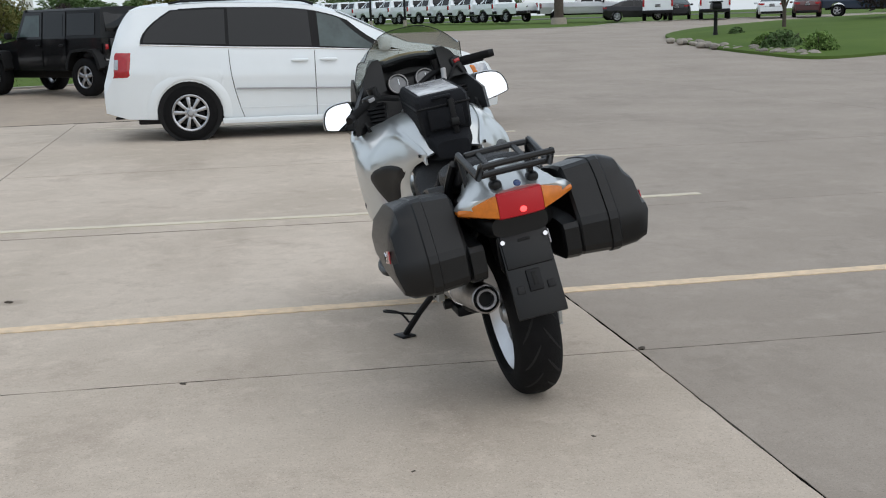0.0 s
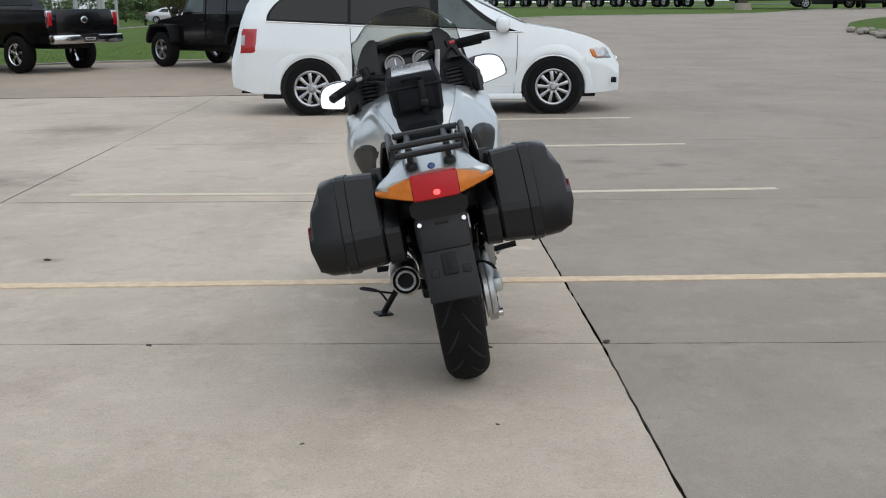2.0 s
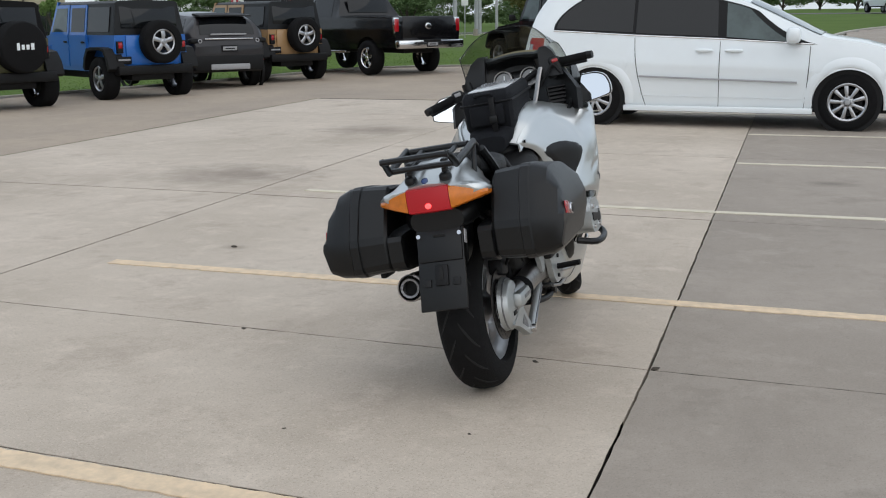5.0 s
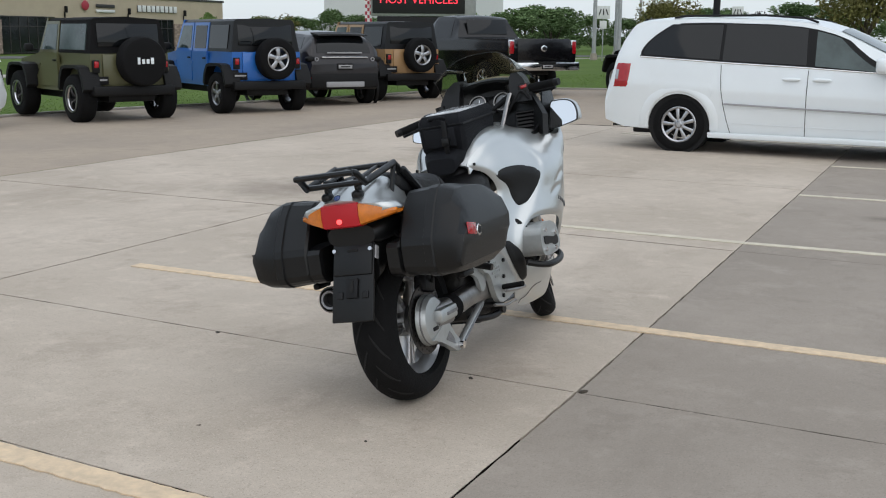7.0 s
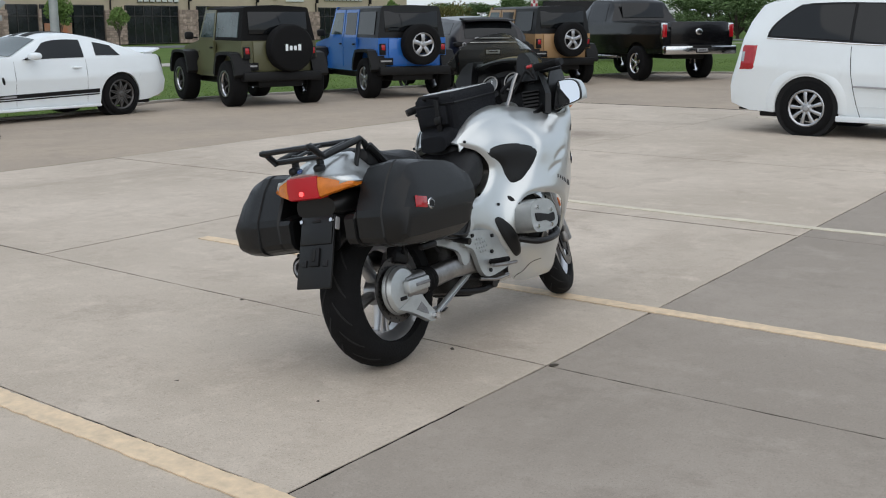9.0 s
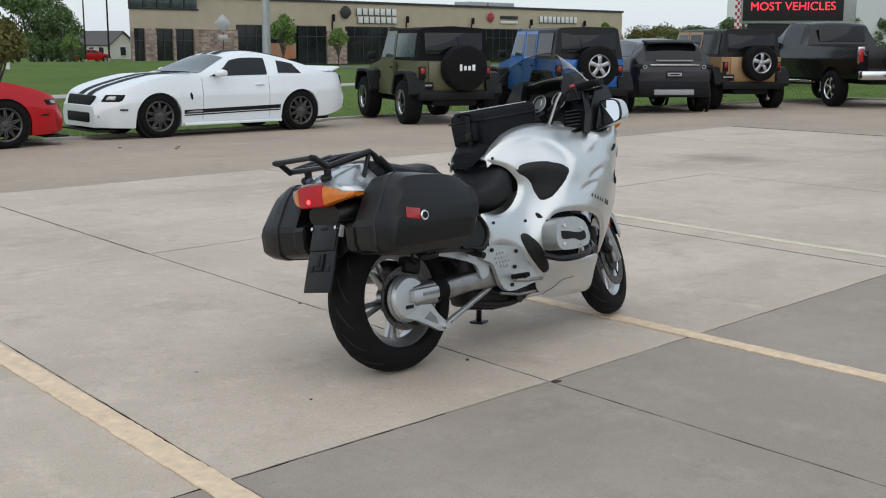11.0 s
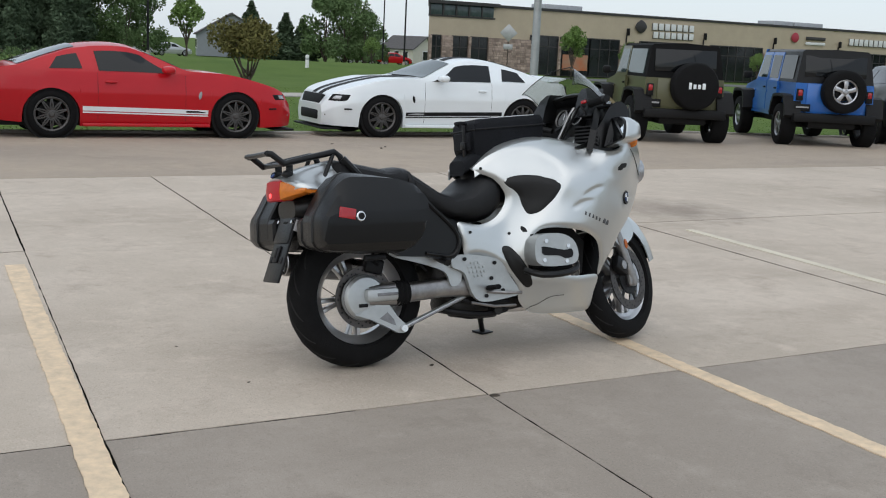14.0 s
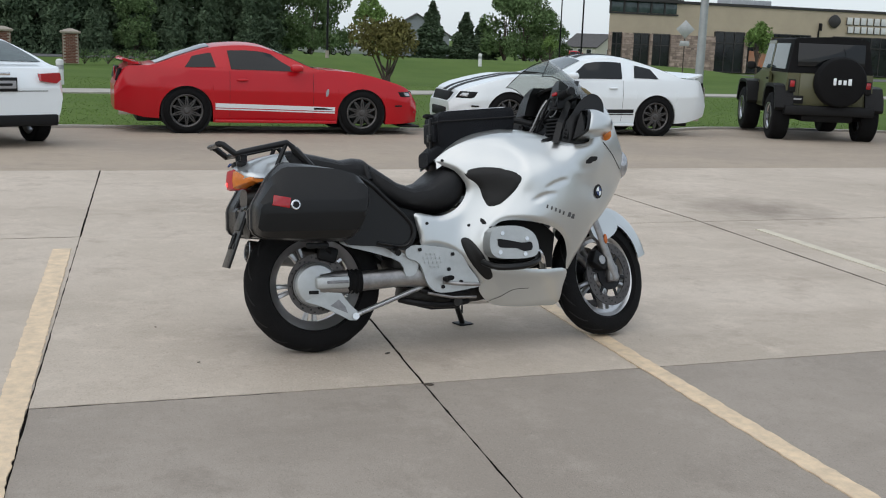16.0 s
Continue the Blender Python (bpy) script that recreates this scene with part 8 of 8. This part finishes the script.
def road_sign(x, y, z, yaw, kind_, label):
    t = thing("road_sign", pose(x, y, height(x, y), 0, 0, yaw), label, "road sign")
    part("post", box(0.06, 0.06, z + 0.3, (0, 0, z / 2), 0.01), M_BARK if kind_ == "diamond" else M_GALV, t)
    if kind_ == "diamond":
        part("panel", box(0.02, 0.75, 0.75, (0.05, 0, z + 0.2), 0.006, m=pose(0, 0, 0, 45, 0, 0)), M_GALV, t)
        part("panel", box(0.02, 0.55, 0.30, (0.05, 0, z - 0.62), 0.006), M_GALV, t)
    else:
        part("panel", box(0.02, 0.75, 0.75, (0.05, 0, z + 0.2), 0.006), M_WHITEP, t)
        for k in range(3):
            part("arrow_bar", box(0.008, 0.06, 0.36, (0.065, -0.2 + 0.2 * k, z + 0.22), 0.002, m=pose(0, 0, 0, -20 + 20 * k, 0, 0)), M_TRIM, t)
        part("lower_panel", box(0.02, 0.4, 0.45, (0.05, 0, z - 0.5), 0.006), M_WHITEP, t)


road_sign(-52.0, 38.0, 2.6, -35, "diamond", "grey back of a diamond road sign on a wooden post")
road_sign(-16.6, 64.0, 2.5, -75, "lane", "white lane arrow road sign on a steel post")
road_sign(-11.5, 78.0, 2.4, -80, "lane", "small white route sign on a steel post")


def signal(x, y, arm, yaw, n, label):
    t = thing("traffic_signal", pose(x, y, height(x, y), 0, 0, yaw), label, "traffic light")
    part("mast", cyl((0, 0, 0), (0, 0, 7.0), 0.13, 0.10), M_GALV, t)
    part("mast_arm", tube([(0, 0, 5.4), (arm * 0.5, 0, 5.75), (arm, 0, 5.8)], 0.08, 8, smooth=4), M_GALV, t)
    for k in range(n):
        bx = arm * (0.98 - 0.32 * k)
        hd = part("signal_head", box(0.36, 0.3, 1.05, (bx, 0, 5.45), 0.04), M_BLACKM, t)
        for j, mt in enumerate((M_REDLENS, M_TRIM, M_TRIM)):
            part("signal_lens", cyl((bx, -0.15, 5.78 - 0.33 * j), (bx, -0.17, 5.78 - 0.33 * j), 0.11), mt, hd)


signal(-22.0, 92.0, 13.0, 0, 3, "traffic signal mast with three black heads over the street")
signal(-17.5, 70.5, 5.0, 200, 1, "traffic signal mast beside the street")
for x, y in ((-19.0, 70.0), (-18.0, 71.5)):
    pole(x, y, 9.5, 0.14, "grey steel pole beside the crossing")

# ---- LED message board ----
M_LEDBACK = mat("black_led_panel", (0.006, 0.006, 0.007), 0.6, vary=0.3, scale=20)
M_LED = glow("red_led_letters", (1.0, 0.03, 0.06), 1.3)
M_CHECK = mat("red_check_paint", (0.35, 0.03, 0.05), 0.5)
board = thing("message_board", pose(-16.5, 39.45, height(-16.5, 39.45), 0, 0, 26.5), "black LED message board with red letters in a grey frame", "sign")
part("housing", box(4.05, 0.5, 2.3, (0.18, 0.0, 3.36), 0.04), M_GALV, board)
part("screen", box(3.55, 0.06, 2.06, (0, -0.27, 3.34), 0.02), M_LEDBACK, board)
part("pedestal", box(3.2, 0.4, 2.2, (0, 0, 1.1), 0.03), M_BLACKM, board)
fc = bpy.data.curves.new("message", "FONT")
fc.body, fc.size, fc.align_x, fc.extrude = "MOST VEHICLES", 0.42, "CENTER", 0.004
tmp = new("message_curve", fc)
dg = bpy.context.evaluated_depsgraph_get()
me = bpy.data.meshes.new_from_object(tmp.evaluated_get(dg))
bpy.data.objects.remove(tmp)
bpy.data.curves.remove(fc)
me.materials.clear()
me.materials.append(M_LED)
msg = new("message", me)
msg.parent = board
msg.matrix_basis = pose(0.0, -0.305, 2.69, 90, 0, 0)
ck = part("check_column", box(0.27, 0.3, 4.4, (-1.93, -0.05, 2.2), 0.01), M_WHITEP, board)
for i in range(3):
    for j in range(34):
        if (i + j) % 2:
            part("check", box(0.085, 0.01, 0.125, (-2.02 + 0.09 * i, -0.206, 0.1 + 0.13 * j)), M_CHECK, ck)

# ---- the flat-roofed shop building ----
M_STUCCO = mat("tan_stucco", (0.46, 0.39, 0.285), 0.9, vary=0.12, scale=0.5, bump=0.2, bscale=30)
M_STONE = mat("mixed_field_stone", (0.30, 0.235, 0.19), 0.9, scale=2.2, color2=(0.17, 0.13, 0.105), bump=0.6, bscale=6, rand=0.25)
M_STONE_MIX = mat("mixed_field_stone_facing", (0.42, 0.33, 0.27), 0.9, scale=2.2, color2=(0.24, 0.18, 0.15), bump=0.6, bscale=6, island=True, rand=0.35)
M_SHOPGLASS = mat("dark_shop_glass", (0.018, 0.021, 0.024), 0.08, vary=0.5, scale=0.6)
M_PARAPET = mat("dark_parapet_cap", (0.03, 0.027, 0.025), 0.5, vary=0.2)
M_POSTER = mat("orange_window_poster", (0.42, 0.12, 0.04), 0.6, scale=0.8, color2=(0.30, 0.22, 0.15))
BZ = -0.85
shop = thing("shop_building", pose(-85, 52.8, BZ), "tan stucco shop building with stone piers and dark windows", "building")
part("wall", prism([(-0.0, -2.6), (-7, 1.4), (-7, 68.2), (0, 68.2)], 0, 6.1, axis="Z"), M_STUCCO, shop, smooth=0)
part("parapet", prism([(0.12, 4.3), (-7.1, 4.3), (-7.1, 68.35), (0.12, 68.35)], 6.1, 6.34, axis="Z"), M_PARAPET, shop, smooth=0)
part("tower_cap", prism([(0.45, -3.0), (-7.4, 1.2), (-7.4, 4.6), (0.45, 4.6)], 6.12, 6.42, axis="Z"), M_PARAPET, shop, smooth=0)
part("tower_band", prism([(0.10, -2.7), (0.02, -2.7), (0.02, 4.35), (0.10, 4.35)], 4.98, 5.12, axis="Z"), M_PARAPET, shop, smooth=0)
for k in range(5):
    tw = part("tower_window", box(0.10, 1.16, 0.96, (0.02, -1.9 + 1.37 * k, 5.62), 0.01), M_CLEAR, shop)
    part("mullion", box(0.14, 0.16, 1.0, (0.04, -2.58 + 1.37 * k, 5.62)), M_PARAPET, tw)
spans = [(-2.6, -2.35, "p", 3.3), (-2.35, -1.3, "w", 3.3), (-1.3, -0.15, "p", 3.3), (-0.15, 1.5, "w", 3.3), (1.5, 1.8, "p", 3.3), (1.8, 3.65, "w", 3.3), (3.65, 8.4, "p", 3.3), (8.4, 11.6, "w", 3.75), (11.6, 11.9, "p", 3.3), (11.9, 15.4, "w", 3.75), (15.4, 19.0, "w", 3.75), (19.0, 21.6, "p", 3.3), (21.6, 28.4, "w", 3.75), (28.4, 31.0, "p", 3.3), (31.0, 38.4, "w", 3.75), (38.4, 41.2, "p", 3.3), (41.2, 48.0, "w", 3.75), (48.0, 50.4, "p", 3.3), (50.4, 58.0, "w", 3.75), (58.0, 60.4, "p", 3.3), (60.4, 66.4, "w", 3.75), (66.4, 68.1, "p", 3.3)]
for y, y1, kd, hh in spans:
    w_ = y1 - y
    if kd == "p":
        pr_ = part("stone_pier", box(0.25, w_, hh, (0.12, y + w_ / 2, hh / 2), 0.02), M_STONE, shop)
        rr_ = random.Random(int(y * 10) + 50)
        stones = bmesh.new()
        z = 0.05
        while z < hh - 0.1:
            h_ = rr_.uniform(0.14, 0.28)
            yy = y + 0.02
            while yy < y + w_ - 0.15:
                l_ = min(rr_.uniform(0.25, 0.6), y + w_ - 0.02 - yy)
                box(0.10, l_ - 0.025, h_ - 0.025, (0.25 + rr_.uniform(0, 0.03), yy + l_ / 2, z + h_ / 2), bm=stones)
                yy += l_
            z += h_
        part("stone_facing", stones, M_STONE_MIX, pr_, smooth=0)
    else:
        wn_ = part("shop_window", box(0.10, w_, hh, (0.03, y + w_ / 2, hh / 2)), M_SHOPGLASS, shop)
        nm = max(2, round(w_ / 1.15))
        for k in range(nm + 1):
            part("mullion", box(0.14, 0.09, hh, (0.06, y + w_ * k / nm, hh / 2)), M_PARAPET, wn_)
        for z in (0.08, hh - 1.0, hh):
            part("transom", box(0.13, w_, 0.09, (0.06, y + w_ / 2, z)), M_PARAPET, wn_)
part("window_poster", box(0.03, 3.0, 1.5, (0.12, 13.7, 1.35)), M_POSTER, shop)
for yy in (19.8, 29.9, 39.9, 49.9, 60.0):
    sc_ = part("wall_lamp", box(0.35, 0.22, 0.7, (0.35, yy, 4.6), 0.05), M_BLACKM, shop)
    part("downpipe", box(0.10, 0.12, 4.2, (0.14, yy, 2.2)), M_BLACKM, sc_)


def letters(yc, z, n, w_, h_, material, name):
    """A fascia sign: plain upright bars in place of the lettering."""
    g_ = part(name, box(0.06, n * w_ * 1.12, h_ * 1.25, (0.06, yc, z)), M_STUCCO, shop)
    for k in range(n):
        yy = yc - (n - 1) * w_ * 0.56 + k * w_ * 1.12
        s_ = part("sign_bar", box(0.12, w_ * 0.8, h_, (0.17, yy, z), 0.02), material, g_)
        part("sign_return", box(0.10, w_ * 0.86, h_ * 1.08, (0.11, yy - 0.03, z - 0.03), 0.02), M_PARAPET, s_)
    return g_


letters(25.7, 5.30, 7, 0.72, 0.66, M_WHITEP, "upper_sign")
letters(25.8, 4.47, 7, 0.70, 0.62, M_WHITEP, "lower_sign")
part("sign_emblem", blob(0.10, 0.75, 0.65, (0.2, 21.5, 5.2), 1.6), M_PARAPET, shop)
letters(55.1, 4.98, 9, 0.72, 0.72, M_WHITEP, "fascia_sign")
part("small_sign", box(0.1, 3.0, 0.36, (0.15, 46.2, 5.1), 0.03), M_PARAPET, shop)
part("small_sign_emblem", blob(0.1, 0.6, 0.55, (0.2, 43.0, 5.1), 1.7), M_CHECK, shop)
part("small_sign_strip", box(0.1, 3.0, 0.3, (0.15, 46.2, 4.55), 0.03), M_WHITEP, shop)
for yy, l_ in ((14, 4.5), (44, 3.0), (48, 4.5)):
    part("roof_unit", box(2.5, l_, 1.0, (-4, yy, 6.4), 0.05), M_GALV, shop)


# ---- other buildings ----
def house(x, y, yaw, w, d, h, roof_h, wall, label, cat="house"):
    t = thing("house", pose(x, y, height(x, y), 0, 0, yaw), label, cat)
    part("wall", box(w, d, h, (0, 0, h / 2)), wall, t)
    part("gable", prism([(-d / 2, h), (d / 2, h), (0, h + roof_h)], -w / 2, w / 2, axis="X"), wall, t, smooth=0)
    for s in (-1, 1):
        L = math.hypot(d / 2, roof_h) + 0.4
        a = math.degrees(math.atan2(roof_h, d / 2))
        part("roof", box(w + 0.6, L, 0.14, (0, s * (d / 4 + 0.1), h + roof_h / 2 + 0.02), m=pose(0, 0, 0, -s * a, 0, 0)), M_ROOF, t)
    for k in (-1, 0, 1):
        wn_ = part("window", box(1.0, 0.08, 1.2, (k * w * 0.28, -d / 2 - 0.02, h * 0.55)), M_WHITEP, t)
        part("pane", box(0.8, 0.08, 1.0, (k * w * 0.28, -d / 2 - 0.05, h * 0.55)), M_SHOPGLASS, wn_)
    wn_ = part("window", box(0.08, 1.2, 1.3, (w / 2 + 0.02, 0, h * 0.55)), M_WHITEP, t)
    part("pane", box(0.08, 1.0, 1.1, (w / 2 + 0.05, 0, h * 0.55)), M_SHOPGLASS, wn_)
    return t


M_ROOF = mat("asphalt_shingles", (0.10, 0.095, 0.095), 0.9, vary=0.3, scale=3, bump=0.4, bscale=30)
M_SIDING = mat("grey_siding", (0.24, 0.26, 0.28), 0.8, vary=0.1, scale=2)
M_CREAM = mat("cream_siding", (0.55, 0.53, 0.46), 0.8, vary=0.1, scale=2)
house(-128, 45.8, -15, 8, 8, 2.6, 2.4, M_SIDING, "grey sided house with a dark gable roof among trees")
house(-134, 73.5, 20, 6, 5, 1.9, 1.6, M_CREAM, "small cream house with a gable roof beyond the street")
blg = thing("hall_building", pose(-75, 158, height(-75, 158), 0, 0, 0), "white roofed hall with a brick upper storey", "building")
part("wall", box(16, 30, 8.5, (0, 0, 4.25)), M_WHITEP, blg)
part("upper_storey", box(10, 12, 3.2, (2, -6, 10.0)), M_BRICK, blg)
part("roof", box(11, 13.5, 0.5, (2, -6, 11.8), 0.05), M_WHITEP, blg)
for k in range(5):
    part("upper_window", box(0.1, 1.0, 1.2, (7.03, -10.5 + 2.2 * k, 10.0)), M_SHOPGLASS, blg)

# ---- the far lot ----
sedan(on(-10.64, 1.33, 205), M_WHITECAR, "white sedan with red tail lights parked by the lawn")
fleet = pickup(on(20.6, 79.0, 112), M_WHITECAR, "white pickup truck in a row on the far lot", 3.6, True, 0.40, 0.05, False, "far row of white pickup trucks")
for k in range(1, 11):
    x, y = 20.6 - 1.15 * k, 79.0 + 2.15 * k
    copy_thing(fleet, on(x, y, 112))
silver = pickup(on(25.6, 75.6, -14), M_SILVERCAR, "silver pickup truck parked side-on in the far lot", 3.7, True, 0.40, 0.05, False)


def van(m, label, paint, group=""):
    """Tall panel van, seen from behind."""
    t = thing("panel_van", m, label, "van", group)
    sh = Shell(low=[(-2.8, 0.45), (2.6, 0.40)], belt=[(-2.9, 1.0), (-2.85, 1.3), (1.4, 1.3), (2.3, 1.1), (2.75, 0.8)],
               top=[(-2.9, 1.1), (-2.86, 2.0), (-2.8, 2.46), (-2.5, 2.52), (0.9, 2.5), (1.25, 2.35), (1.9, 1.4), (2.5, 1.18), (2.75, 0.9)],
               width=[(-2.9, 0.97), (1.8, 1.0), (2.5, 0.9), (2.75, 0.75)], roof=[(-2.9, 0.86), (1.0, 0.84), (2.0, 0.9), (2.75, 0.75)], archs=(-1.65, 1.65), r=0.42)
    part("body", sh.body(-2.9, 2.75), paint, t)
    for s in (-1, 1):
        part("rear_window", box(0.03, 0.66, 0.62, (-2.885, s * 0.42, 1.80), 0.01), M_TINT, t)
        part("tail_light", box(0.06, 0.12, 0.55, (-2.90, s * 0.90, 1.15), 0.02), M_REDLENS, t)
        part("front_window", sh.pane(((1.7, 1.2), (0.55, 0.55), (1.08, 1.7)), s), M_TINT, t)
    part("windscreen", sh.screen(1.25, 1.9, 0.08), M_TINT, t)
    part("rear_bumper", box(0.2, 1.9, 0.22, (-2.92, 0, 0.55), 0.04), M_TRIM, t)
    plate(t, -2.93, 0.95, 0.34, 0.16)
    wp = wheel_proto(0.36, 0.24, 0.22, 5, "twin", M_RIM)
    for x in (-1.65, 1.65):
        for s in (-1, 1):
            put_wheel(t, wp, x, s * 0.85, 0.36)
    return t


v1 = van(on(29.4, 71.5, 68), "white panel van parked tail-on in the far lot", M_WHITECAR, "far white vans")
copy_thing(v1, on(33.0, 70.5, 66))
suvs = sedan(on(28.0, 71.6, -20), M_GREYCAR, "dark grey car parked in the far lot", "far dark cars")
copy_thing(suvs, on(31.2, 72.4, 66))
sedan(on(36.2, 68.8, 64), M_WHITECAR, "white car parked tail-on in the far lot", "far white cars")
sedan(on(38.6, 68.5, 62), M_MAROON, "maroon car parked in the far lot", "far dark cars")
pickup(on(41.5, 66.0, -35), M_NAVYCAR, "dark blue pickup truck parked in the far lot", 3.6, True, 0.40, 0.05, False)
c_far = sedan(on(-116, 31.0, 95), M_SILVERCAR, "pale car on the distant street", "distant street cars")
copy_thing(c_far, on(-116, 35.2, 95))
sedan(on(-110, 59.1, 92), M_REDCAR, "red car on the distant street", "distant street cars")
copy_thing(c_far, on(-109, 54.2, 95))
copy_thing(c_far, on(-20, 104.0, 5))
copy_thing(c_far, on(-14, 105.5, 5))


# ---- litter on the concrete ----
M_LITTER = mat("dead_leaf_bits", (0.07, 0.055, 0.04), 0.9, vary=0.4, scale=30)
for k, (x, y, r_) in enumerate(((-1.2, 6.04, 0.028), (0.46, 3.26, 0.011), (1.1, 3.39, 0.011), (1.14, 4.25, 0.018), (1.63, 4.29, 0.025), (-0.27, 4.37, 0.018), (-9.47, 9.18, 0.035), (-9.23, 9.0, 0.04), (-10.05, 8.57, 0.03))):
    bm = blob(r_, r_ * 0.55, r_ * 0.22, (0, 0, 0), 2.0, 5)
    rr_ = random.Random(k)
    for v in bm.verts:
        v.co *= rr_.uniform(0.75, 1.2)
    ob = finish("dead_leaf", bm, M_LITTER, smooth=0)
    ob.matrix_basis = pose(x, y, height(x, y) + r_ * 0.12, 0, 0, rr_.uniform(0, 180))
    tagged(ob, "small dark dead leaf lying on the concrete", "leaf", "dead leaves on the concrete")
